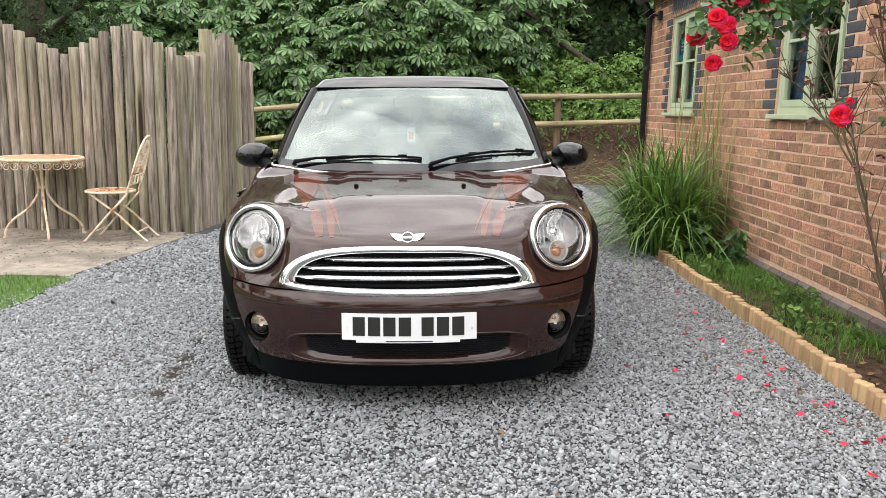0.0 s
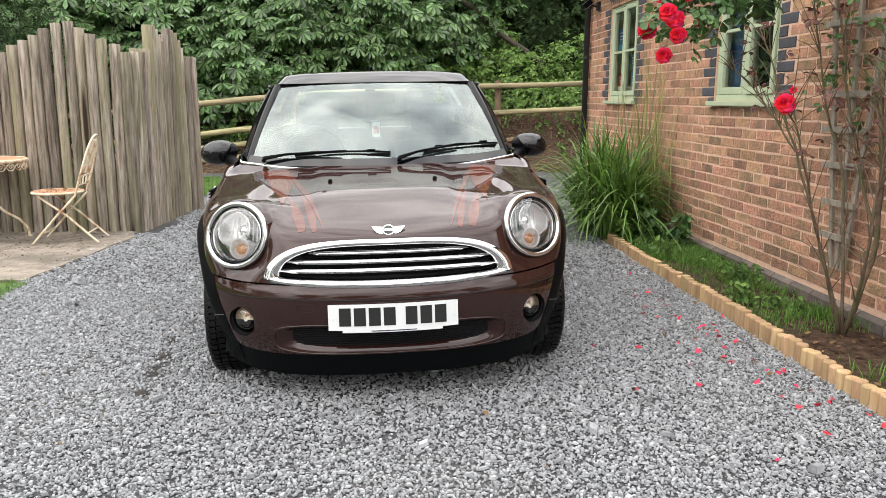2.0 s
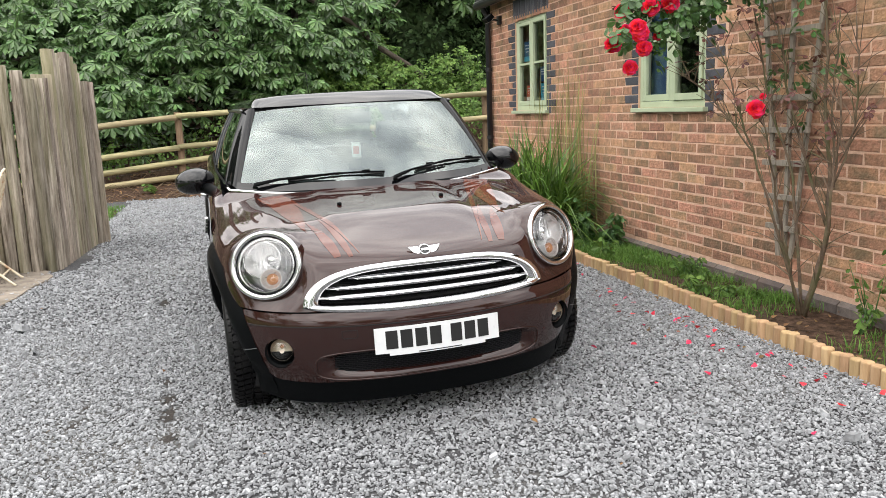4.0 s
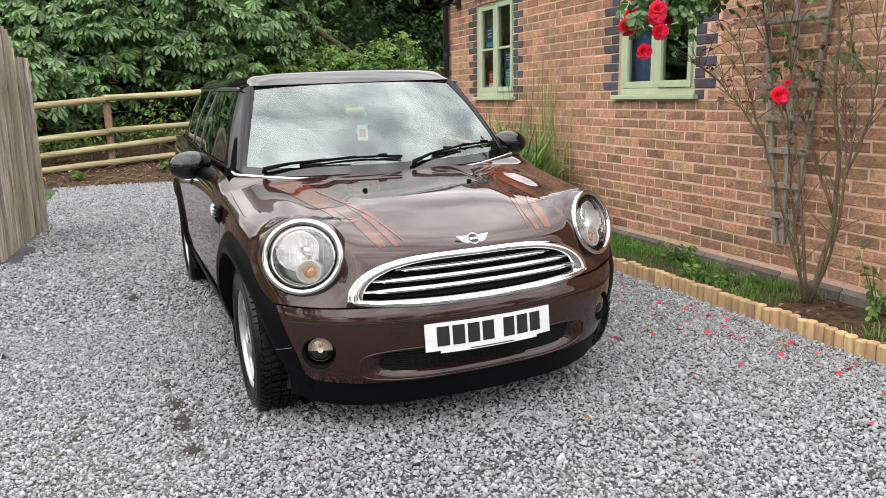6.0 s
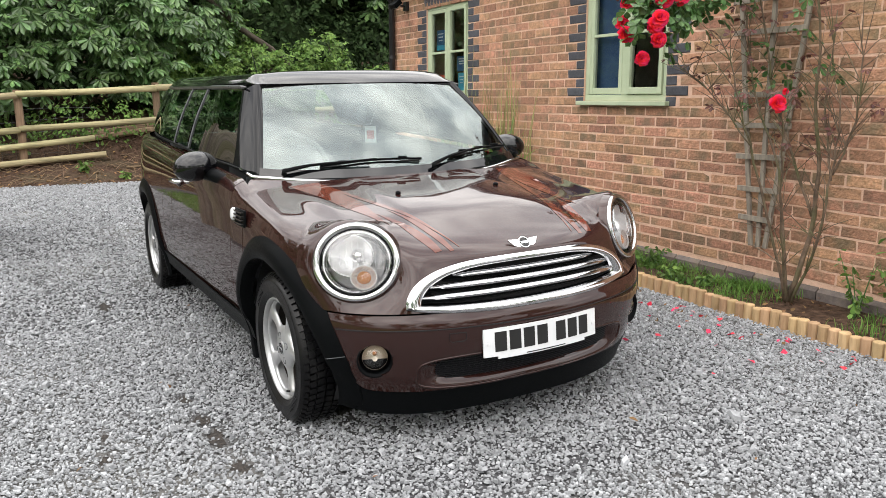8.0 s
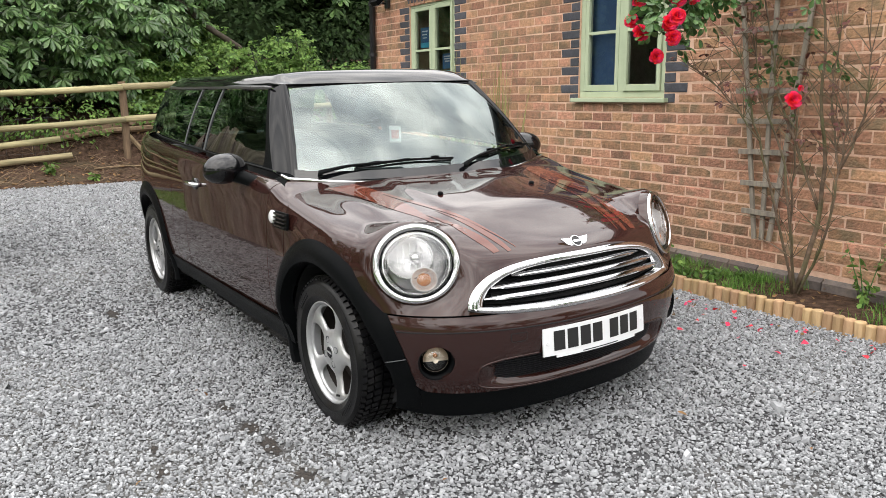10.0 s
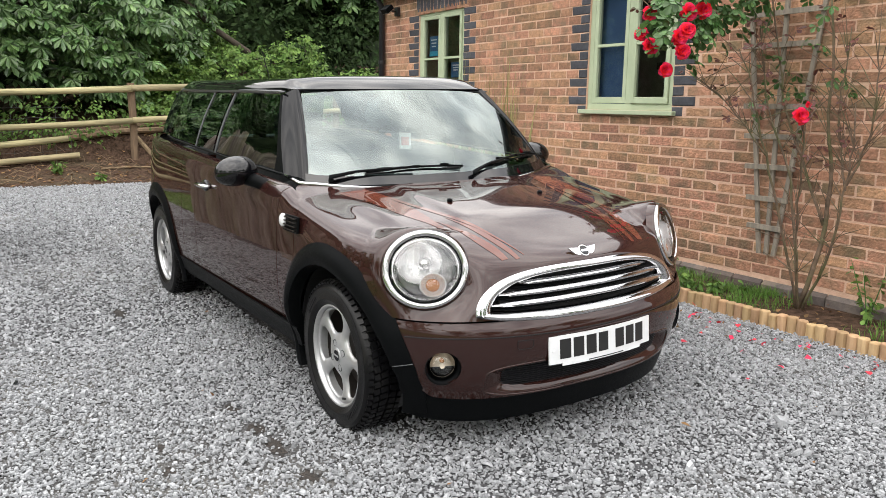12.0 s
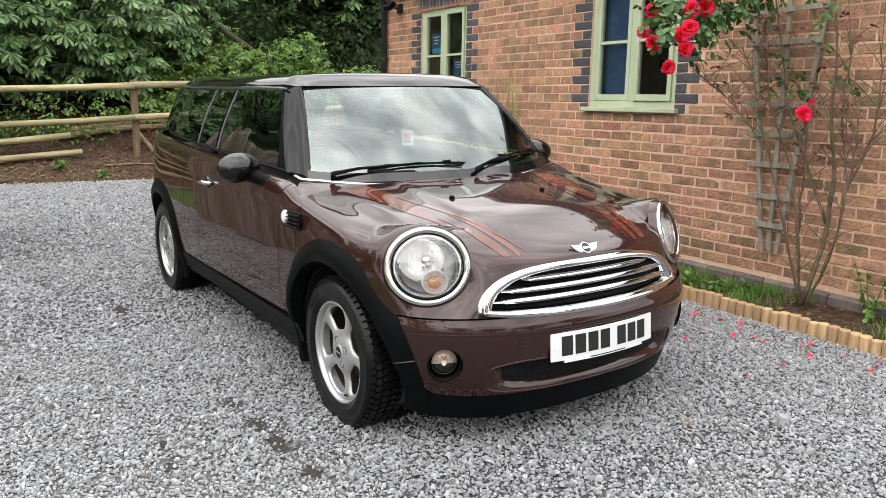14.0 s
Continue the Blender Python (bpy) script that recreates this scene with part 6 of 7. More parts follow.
def scatter_mesh(name, tv, tf, pos, nor, along, size, jitter=0.0):
    """One mesh of many copies of a small template (verts tv, faces tf), each at pos with its own normal, direction and size."""
    n = len(pos)
    z = unit(nor)
    x = unit(along - z * np.sum(along * z, -1, keepdims=True))
    y = np.cross(z, x)
    t = np.asarray(tv, float)[None] * size[:, None, None]
    if jitter:
        t = t * gr.uniform(1 - jitter, 1 + jitter, (n, 1, 3))
    v = pos[:, None] + t[..., :1] * x[:, None] + t[..., 1:2] * y[:, None] + t[..., 2:] * z[:, None]
    m = len(tv)
    sizes = np.tile([len(f) for f in tf], n)
    flat = np.concatenate([np.array(f) for f in tf])
    corners = (flat[None] + m * np.arange(n)[:, None]).ravel()
    return raw_mesh(name, v.reshape(-1, 3), sizes, corners)


def leaflet(length, width, ang, droop=0.25, fold=0.12):
    """Six verts and two faces of one pointed leaflet from the origin."""
    c, s = math.cos(ang), math.sin(ang)
    out = []
    for d, w in ((0.05, 0.0), (0.5, 0.8), (0.78, 1.0), (1.0, 0.0), (0.78, -1.0), (0.5, -0.8)):
        a, b = d * length, w * width
        out.append((a * c - b * s, a * s + b * c, -droop * a * a / max(length, 1e-6) + fold * abs(b)))
    return out, [(0, 1, 2, 3), (0, 3, 4, 5)]


def compound(parts_):
    v, f = [], []
    for vs, fs in parts_:
        b = len(v)
        v += vs
        f += [tuple(q + b for q in face) for face in fs]
    return v, f


PALM = compound([leaflet(l, 0.185 * l, radians(a), 0.38) for a, l in ((-118, 0.62), (-78, 0.82), (-38, 0.97), (0, 1.0), (38, 0.97), (78, 0.82), (118, 0.62))])
SIMPLE = compound([leaflet(1.0, 0.27, 0.0, 0.25)])
TRIO = compound([leaflet(1.0, 0.27, 0.0, 0.3), leaflet(0.8, 0.24, 1.1, 0.3), leaflet(0.8, 0.24, -1.1, 0.3)])
PINNATE = compound([((lambda vs, fs, ox: ([(x + ox, y, z - 0.1 * ox * ox) for x, y, z in vs], fs))(*leaflet(0.42, 0.1, a, 0.2), o)) for o, a in ((0.0, 1.0), (0.0, -1.0), (0.3, 0.9), (0.3, -0.9), (0.6, 0.8), (0.6, -0.8), (0.75, 0.0))])


def sprays(lobes, count, per, reach, gravity=0.5, face=None):
    """Leaf places in drooping sprays on the shells of ellipsoid lobes; returns places, outward ways and shell normals."""
    vol = np.array([l[3] * l[5] for l in lobes])
    pick = gr.choice(len(lobes), count, p=vol / vol.sum())
    L = np.array(lobes, float)[pick]
    d = unit(gr.normal(size=(count, 3)))
    if face is not None:
        f = np.array(face, float)
        flip = np.sum(d * f, -1) < -0.25
        d[flip] *= -1
    root = L[:, :3] + d * L[:, 3:6] * gr.uniform(0.55, 0.98, (count, 1))
    out = unit(d * np.array([1, 1, 0.6]) + gr.normal(size=(count, 3)) * 0.35)
    t = np.linspace(0.15, 1.0, per)[None, :, None]
    p = root[:, None] + out[:, None] * t * reach
    p[..., 2] -= gravity * reach * (t[..., 0] ** 2)
    p += gr.normal(size=p.shape) * reach * 0.14
    o = np.broadcast_to(out[:, None], p.shape) + gr.normal(size=p.shape) * 0.5
    return p.reshape(-1, 3), o.reshape(-1, 3)


def foliage(name, template, p, o, size, material, up=0.8, spread_=0.45, tilt=(0, -0.35, 0)):
    nor = np.array([0, 0, up]) + np.array(tilt) + 0.35 * o + gr.normal(size=p.shape) * spread_
    along = o + np.array([0, 0, -0.55])
    s = size * gr.uniform(0.65, 1.2, len(p))
    return scatter_mesh(name, *template, p, nor, along, s, 0.12)


def tree(label, trunk, limbs, lobes, counts, template, size, material, reach=0.55, face=(0, -1, 0.2), category="tree", up=0.8):
    t = thing("tree", label, category)
    part("trunk", tubed(*trunk, 10), M_BARK, t, smooth=True)
    for l in limbs:
        part("limb", tubed(*l, 7), M_BARK, t, smooth=True)
    for (n, per), s in zip(counts, size):
        p, o = sprays(lobes, n, per, reach, face=face)
        keep = p[:, 2] > np.array([bank(a, b) for a, b in p[:, :2]]) + 0.15
        crown = part("crown", foliage("crown", template, p[keep], o[keep], s, material, up), material, t)
        crown["kind"] = "stuff"
    return t


# the horse chestnut over the rail fence, hanging low
tree("big horse chestnut with drooping palmate leaves", ([(-2.2, 18.2, 0.4), (-2.1, 18.1, 2.5), (-2.4, 18.3, 5), (-2.3, 18.2, 9)], [0.42, 0.36, 0.28, 0.12]),
     [([(-2.1, 18.1, 2.6), (-0.9, 17.0, 3.0), (0.6, 16.3, 2.7)], [0.14, 0.09, 0.03]), ([(-2.2, 18.1, 2.2), (-4.0, 16.9, 2.6), (-5.8, 16.2, 2.2)], [0.14, 0.09, 0.03]),
      ([(-2.2, 18.2, 4.4), (0.2, 17.2, 5.2), (1.6, 16.6, 5.0)], [0.14, 0.09, 0.03])],
     [(-4.6, 16.6, 2.6, 2.2, 1.2, 1.2), (-2.6, 16.3, 2.2, 1.5, 1.0, 1.15), (-1.0, 16.4, 2.9, 1.7, 1.1, 1.0), (0.5, 16.5, 2.5, 1.3, 1.0, 0.95), (-3.2, 15.7, 1.7, 1.1, 0.7, 0.7),
      (-6.6, 16.4, 2.2, 1.4, 1.0, 1.3), (0.9, 16.9, 3.6, 1.5, 1.1, 0.9), (-3.0, 17.8, 4.1, 2.6, 1.0, 0.9)],
     [(820, 8)], PALM, [0.21], M_CHESTNUT, up=1.25)
tree("upper crown of a tall horse chestnut tree", ([(1.0, 19.4, 0.6), (1.1, 19.3, 4), (0.9, 19.4, 9)], [0.35, 0.28, 0.1]), [([(1.0, 19.3, 4), (2.6, 18.2, 5.2), (4.4, 17.6, 5.2)], [0.13, 0.08, 0.03])],
     [(-5.0, 20.2, 6.6, 3.0, 1.6, 2.0), (-0.8, 20.0, 6.4, 3.0, 1.6, 2.0), (3.2, 19.6, 6.0, 2.6, 1.5, 1.7), (6.4, 19.6, 5.8, 2.6, 1.4, 1.8)],
     [(1000, 9)], PALM, [0.30], M_CHESTNUT, reach=0.8)
# trees beyond the palisade and deep in the wood, shade in their dark leaf colour
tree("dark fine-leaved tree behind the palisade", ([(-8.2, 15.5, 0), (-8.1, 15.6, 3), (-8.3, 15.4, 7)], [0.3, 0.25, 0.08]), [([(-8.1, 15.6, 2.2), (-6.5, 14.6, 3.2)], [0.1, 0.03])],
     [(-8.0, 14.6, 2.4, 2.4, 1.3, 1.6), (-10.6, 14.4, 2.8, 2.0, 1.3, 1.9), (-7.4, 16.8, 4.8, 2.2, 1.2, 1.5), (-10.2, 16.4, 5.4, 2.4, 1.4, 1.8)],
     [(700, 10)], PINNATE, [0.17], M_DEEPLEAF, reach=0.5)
tree("woodland tree deep behind the fence, shade in its colour", ([(-4.4, 20.5, 0.8), (-4.5, 20.4, 4), (-4.3, 20.5, 9)], [0.3, 0.25, 0.1]), [],
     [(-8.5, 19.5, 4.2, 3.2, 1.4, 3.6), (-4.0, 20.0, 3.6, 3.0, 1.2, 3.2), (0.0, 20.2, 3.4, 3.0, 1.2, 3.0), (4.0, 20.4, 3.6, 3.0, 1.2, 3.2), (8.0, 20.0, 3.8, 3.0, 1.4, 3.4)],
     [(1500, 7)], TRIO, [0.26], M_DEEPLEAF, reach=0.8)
# leaning bare trunk and the bright tangle beside it
lean = thing("leaning_tree", "leaning bare trunk with hanging creeper in the hedge", "tree")
part("trunk", tubed([(4.3, 16.6, 0.9), (3.55, 16.5, 1.7), (2.95, 16.5, 2.25), (2.35, 16.5, 2.62), (1.75, 16.5, 3.15), (0.8, 16.6, 3.7)], [0.085, 0.07, 0.062, 0.058, 0.05, 0.04], 9), M_BARK, lean, smooth=True)
for pts in ([(2.9, 17.1, 2.35), (2.4, 16.7, 1.9), (1.9, 16.5, 1.2)], [(2.2, 17, 2.95), (2.6, 16.6, 3.3), (3.1, 16.4, 3.9)], [(3.3, 16.6, 0.9), (2.6, 16.3, 1.7), (2.1, 16.2, 2.1)], [(4.2, 16.3, 0.8), (4.3, 16.2, 1.6), (4.0, 16.1, 2.4)]):
    part("limb", tubed(pts, [0.03, 0.02, 0.008], 6), M_BARK, lean, smooth=True)


def bush(label, lobes, n, per, size, material, template=SIMPLE, reach=0.35, face=(0, -1, 0.3)):
    b = thing("bush", label, "bush")
    stems = bmesh.new()
    for l in lobes[:6]:
        x, y, z = l[:3]
        g = bank(x, y)
        tube(stems, [(x, y + 0.1, g - 0.02), (x + 0.04, y, lerp(g, z, 0.5)), (x - 0.03, y, z)], [0.018, 0.012, 0.005], 5)
    part("stem", stems, M_BARK, b)
    p, o = sprays(lobes, n, per, reach, face=face)
    keep = p[:, 2] > np.array([bank(a, c) for a, c in p[:, :2]]) + 0.02
    part("leaves", foliage("leaves", template, p[keep], o[keep], size, material), material, b)["kind"] = "stuff"
    return b


bush("bright green hedge tangle behind the rails", [(2.6, 16.3, 1.5, 1.0, 0.6, 0.8), (4.0, 16.2, 1.3, 1.1, 0.6, 0.65), (1.4, 16.4, 1.4, 0.8, 0.6, 0.7), (5.6, 16.3, 1.25, 1.2, 0.6, 0.6), (3.9, 16.3, 2.2, 0.35, 0.3, 0.35), (2.0, 17.4, 2.4, 0.8, 0.4, 0.6), (0.9, 17.2, 2.2, 0.8, 0.4, 0.6)], 1150, 8, 0.105, M_BRIGHTLEAF, TRIO)
bush("low ivy and nettles along the fence foot", [(-4.5, 15.2, 0.5, 1.4, 0.4, 0.4), (-2.4, 15.3, 0.6, 1.2, 0.4, 0.45), (-0.4, 15.2, 0.8, 1.2, 0.4, 0.45), (1.4, 15.1, 0.9, 1.0, 0.4, 0.45), (3.2, 15.1, 1.0, 1.2, 0.4, 0.5), (5.0, 15.2, 1.0, 1.2, 0.4, 0.5)], 700, 8, 0.085, M_BRIGHTLEAF, SIMPLE, 0.25)
bush("understorey behind the fence, shade in its colour", [(-6.0, 17.2, 1.0, 1.8, 0.6, 1.1), (-3.5, 17.4, 1.0, 1.8, 0.6, 1.0), (-1.0, 17.5, 1.1, 1.8, 0.6, 1.0), (1.5, 17.8, 1.4, 1.8, 0.6, 1.2), (4.0, 18.0, 1.9, 1.9, 0.6, 1.6), (6.5, 18.0, 2.0, 1.9, 0.6, 1.6)], 1000, 7, 0.15, M_DEEPLEAF, SIMPLE, 0.4)
# sheet added to close gaps behind the wood; its dark colour stands for shade
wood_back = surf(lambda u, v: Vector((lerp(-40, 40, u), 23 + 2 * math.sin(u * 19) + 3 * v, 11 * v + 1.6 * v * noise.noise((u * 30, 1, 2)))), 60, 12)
tagged(part("backdrop", wood_back, M_DEEPLEAF, smooth=True), "sheet in shade colour added behind the wood", "woodland", kind="structure")


# trees added out of view, only to be reflected in the car
def unseen_tree(x, y, h, seed):
    lob = []
    r_ = random.Random(seed)
    for _ in range(9):
        lob.append((x + r_.uniform(-2.2, 2.2), y + r_.uniform(-1.6, 1.6), h * r_.uniform(0.35, 0.9), r_.uniform(1.0, 1.9), r_.uniform(1.0, 1.7), r_.uniform(0.9, 1.7)))
    tree("leafy tree added out of view for reflections", ([(x, y, -0.05), (x + 0.1, y, h * 0.4), (x, y, h * 0.85)], [0.25, 0.2, 0.06]), [([(x, y, h * 0.4), (x + 1.2, y + 0.4, h * 0.6)], [0.1, 0.03])], lob, [(140, 7)], TRIO, [0.42], M_CHESTNUT, reach=0.8, face=None)


for i_, (x, y, h) in enumerate(((-13, 2, 6.5), (-14, -5, 7.5), (-9, -13, 7), (-3, -15, 6.0), (4, -14, 6.5), (-13, 9, 7), (10, -12, 7))):
    unseen_tree(x, y, h, i_)


# ---- grasses ----
def blades(name, places, height, width, lean_, material, label, category, segs=4, parent=None, droop=0.42):
    """Tapered curved blades, one ribbon each."""
    n = len(places)
    p = np.asarray(places, float)
    az = gr.uniform(0, 2 * np.pi, n)
    h = height * gr.uniform(0.55, 1.1, n)
    le = lean_ * gr.uniform(0.2, 1.0, n)
    w = width * gr.uniform(0.7, 1.2, n)
    t = np.linspace(0, 1, segs + 1)
    rad = le[:, None] * t[None] ** 1.8
    up = h[:, None] * (t[None] - droop * (le / np.maximum(h, 1e-6))[:, None] * t[None] ** 3)
    cx = p[:, :1] + rad * np.cos(az)[:, None]
    cy = p[:, 1:2] + rad * np.sin(az)[:, None]
    cz = p[:, 2:3] + up
    half = 0.5 * w[:, None] * (1 - t[None] ** 2.2) * np.minimum(1, 0.5 + 2 * t[None])
    ta = az + np.pi / 2 + gr.normal(0, 0.5, n)
    ox, oy = half * np.cos(ta)[:, None], half * np.sin(ta)[:, None]
    v = np.stack([np.stack([cx - ox, cy - oy, cz], -1), np.stack([cx + ox, cy + oy, cz], -1)], 2).reshape(-1, 3)
    f = []
    for k in range(segs):
        f += [2 * k, 2 * k + 1, 2 * k + 3, 2 * k + 2]
    corners = (np.array(f)[None] + 2 * (segs + 1) * np.arange(n)[:, None]).ravel()
    me = raw_mesh(name, v, [4] * (n * segs), corners)
    ob = part(name, me, material, parent)
    if not parent:
        tagged(ob, label, category, kind="stuff")
    return ob


def in_box(n, x0, x1, y0, y1, z, thin=None):
    x, y = gr.uniform(x0, x1, n), gr.uniform(y0, y1, n)
    if thin is not None:
        ok = gr.uniform(size=n) < thin(x, y)
        x, y = x[ok], y[ok]
    return np.stack([x, y, np.full(len(x), z)], -1)


blades("grass", in_box(9000, -4.2, -2.56, 3.2, 5.25, 0.015), 0.055, 0.005, 0.03, M_GRASS, "short green lawn grass beside the patio", "grass", 2)
blades("grass", in_box(6000, -4.2, -2.42, 8.9, 12.4, 0.015), 0.07, 0.008, 0.03, M_GRASS, "green lawn grass behind the palisade", "grass", 2)
blades("grass", in_box(17000, BED_X + 0.07, WALL_X - 0.02, 3.85, 6.7, 0.05, lambda x, y: np.clip(0.42 + 0.5 * np.sin(y * 2.1 + 1.5) + 0.3 * np.sin(x * 9) + 0.3 * np.sin(y * 11 + x * 17), 0.06, 1)), 0.085, 0.005, 0.07, M_GRASS, "tufted grass growing in the wall bed", "grass", 3)
blades("grass", in_box(1600, BED_X + 0.07, WALL_X - 0.04, 2.0, 4.0, 0.05, lambda x, y: (np.sin(y * 7) > 0.1) * 0.7), 0.09, 0.006, 0.05, M_GRASS, "thin grass tufts in bare bed soil", "grass", 3)

# clump of long strap leaves by the wall
reed = thing("strap_leaf_clump", "tall clump of arching green strap-leaved plants", "plant")
a_ = gr.uniform(0, 2 * np.pi, 1500)
r_ = np.sqrt(gr.uniform(0, 1, 1500))
rp = np.stack([1.98 + 0.24 * r_ * np.cos(a_), 7.0 + 0.55 * r_ * np.sin(a_), np.full(1500, 0.03)], -1)
blades("leaves", rp[:760], 1.28, 0.028, 1.06, M_REED, "", "", 8, reed, 0.92)["kind"] = "stuff"
blades("dense_leaves", rp[800:1350], 0.85, 0.026, 0.80, M_REED, "", "", 7, reed, 0.9)["kind"] = "stuff"
tallp = in_box(70, 2.2, 2.40, 6.5, 7.6, 0.05)
blades("dry_stalk_tuft", tallp, 1.75, 0.012, 0.22, mat("dry straw stalk", (0.32, 0.30, 0.12), 0.7, scale=6, col2=(0.2, 0.22, 0.07), isl=0.3, thin=0.2), "", "", 7, reed)["kind"] = "stuff"


def weed(x, y, h, label, n=40, size=0.05, material=None, z=0.05):
    w = thing("weed", label, "weed", group="weeds in the bed")
    st = bmesh.new()
    pts = []
    for k in range(4):
        dx, dy = gr.uniform(-0.10, 0.10), gr.uniform(-0.10, 0.10)
        hh = h * gr.uniform(0.6, 1.0)
        line = [(x + dx * t, y + dy * t, z - 0.01 + hh * t) for t in (0, 0.35, 0.7, 1.0)]
        tube(st, line, [0.004, 0.0035, 0.003, 0.001], 5)
        for q in range(n // 4):
            t = gr.uniform(0.15, 1.0)
            pts.append((x + dx * t, y + dy * t, z + hh * t))
    part("stem", st, M_LEAF, w)
    p = np.array(pts)
    o = unit(gr.normal(size=p.shape) * np.array([1, 1, 0.4]))
    part("leaves", foliage("leaves", SIMPLE, p + o * size * 0.1, o, size, material or M_BRIGHTLEAF, tilt=(0, 0, 0)), material or M_BRIGHTLEAF, w)["kind"] = "stuff"


weed(2.36, 3.00, 0.55, "leafy green weed by the house wall", 60, 0.065)
weed(2.30, 2.80, 0.32, "leafy green weed by the house wall", 60, 0.06)
weed(2.37, 3.24, 0.40, "thin upright weed against the wall", 40, 0.05)
weed(2.25, 3.18, 0.16, "small pale weed in the bare soil", 24, 0.05)
weed(2.05, 4.45, 0.16, "broad-leaved weed among the grass", 40, 0.06)
weed(2.2, 4.75, 0.20, "broad-leaved weed among the grass", 40, 0.06)
weed(2.0, 5.6, 0.22, "broad-leaved weed among the grass", 50, 0.07)
for k in range(16):
    weed(gr.uniform(1.95, 2.35), gr.uniform(4.0, 6.4), gr.uniform(0.07, 0.15), "low broad-leaved weed among the grass", 28, gr.uniform(0.03, 0.055))
weed(2.15, 6.2, 0.45, "dark leafy plant at the clump's foot", 90, 0.10, M_LEAF)
weed(2.28, 6.0, 0.35, "dark leafy plant at the clump's foot", 80, 0.10, M_LEAF)
weed(1.98, 6.35, 0.28, "pale leafy weed at the edging's end", 70, 0.08)
weed(-0.9, 13.9, 0.22, "bright green weed on the soil bank", 50, 0.09, z=bank(-0.9, 13.9))
weed(-0.3, 13.6, 0.12, "bright green weed on the soil bank", 40, 0.08, z=bank(-0.3, 13.6))
weed(0.9, 14.0, 0.25, "bright green weed on the soil bank", 40, 0.09, z=bank(0.9, 14.0))
weed(3.2, 13.9, 0.3, "bright green weed on the soil bank", 40, 0.09, z=bank(3.2, 13.9))
weed(-2.2, 13.8, 0.2, "bright green weed on the soil bank", 40, 0.09, z=bank(-2.2, 13.8))
# dead sticks and cut timbers on the bank
for pts, r in (([(-0.85, 14.82, 0.4), (0.2, 14.85, 0.4), (1.3, 14.82, 0.4)], 0.05), ([(-0.7, 14.96, 0.4), (0.5, 14.98, 0.4), (1.5, 14.95, 0.4)], 0.05), ([(0.43, 14.78, 0.4), (0.62, 14.55, 0.3), (0.85, 14.3, 0.3)], 0.04), ([(-0.25, 14.05, 0.4), (0.2, 14.13, 0.4), (0.6, 14.12, 0.4)], 0.014), ([(1.2, 14.5, 0.4), (2.4, 14.6, 0.4)], 0.045)):
    tagged(part("timber", tubed([(x, y, bank(x, y) + r * 0.8 + (z - 0.4) * 0.2) for x, y, z in pts], r, 7), M_POST), "old brown timber lying on the bank", "timber", group="timbers on the bank")
bm = bmesh.new()
for k in range(300):
    x, y = gr.uniform(-3.5, 4.2), gr.uniform(13.3, 15.0)
    a, l = gr.uniform(0, 6.28), gr.uniform(0.1, 0.5)
    x2, y2 = x + l * math.cos(a), y + l * math.sin(a) * 0.5
    tube(bm, [(x, y, bank(x, y) + 0.01), ((x + x2) / 2, (y + y2) / 2, bank((x + x2) / 2, (y + y2) / 2) + 0.03 + 0.1 * l), (x2, y2, bank(x2, y2) + 0.01)], 0.0045, 4, False)
tagged(part("twigs", bm, mat("dry twig", (0.17, 0.115, 0.07), 0.9, scale=8, isl=0.4)), "dry twigs and roots littering the bank", "twigs", kind="stuff")
lp = in_box(1200, -4, 4.5, 13.2, 15.2, 0)
lp[:, 2] = [bank(a, b) + 0.012 for a, b in lp[:, :2]]
tagged(part("leaf_litter", scatter_mesh("leaf_litter", *SIMPLE, lp, gr.normal(size=lp.shape) * 0.3 + np.array([0, 0, 1]), gr.normal(size=lp.shape), 0.07 * gr.uniform(0.6, 1.3, len(lp))), M_DRYLEAF), "dry brown leaf litter on the bank", "leaf litter", kind="stuff")

# ---- trellis ----
trellis = thing("trellis", "grey wooden fan trellis fixed to the brick wall", "trellis")
TX = WALL_X - 0.045
for y0, y1 in ((4.045, 4.27), (3.99, 4.00), (3.935, 3.73)):
    bm = bmesh.new()
    dz = 1.65 - 0.315 + 0.35
    a = math.degrees(math.atan2(y0 - y1, dz))
    part("upright", boxed(0, 0.018, -0.015, 0.015, 0, math.hypot(dz, y1 - y0), 0.002), M_TRELLIS, trellis, at=pose(TX, y0, 0.315, a))
for z, w in ((0.50, 0.13), (0.69, 0.155), (0.90, 0.185), (1.10, 0.21), (1.295, 0.235), (1.685, 0.272), (1.885, 0.29)):
    part("slat", boxed(-0.02, -0.002, -w, w, -0.017, 0.017, 0.002), M_TRELLIS, trellis, at=pose(TX, 4.01, z, gr.uniform(-1.0, 1.0)))
part("wall_plug", tubed([(TX, 4.0, 0.33), (WALL_X + 0.01, 4.0, 0.33)], 0.008, 6), M_TRELLIS, trellis)

# ---- climbing rose ----
rose = thing("rose_bush", "leggy climbing rose with bare thorny stems and red blooms", "rose bush")
rr = random.Random(21)


def stem(pts, r0, r1, label=""):
    n = 14
    f = [curve_of([(k / (len(pts) - 1), p[a]) for k, p in enumerate(pts)]) for a in range(3)]
    line = [Vector((f[0](t / n) + rr.uniform(-0.006, 0.006), f[1](t / n) + rr.uniform(-0.008, 0.008), f[2](t / n))) for t in range(n + 1)]
    part("stem", tubed(line, [0.8 * lerp(r0, r1, t / n) for t in range(n + 1)], 7), M_STEM, rose, smooth=True)
    return line


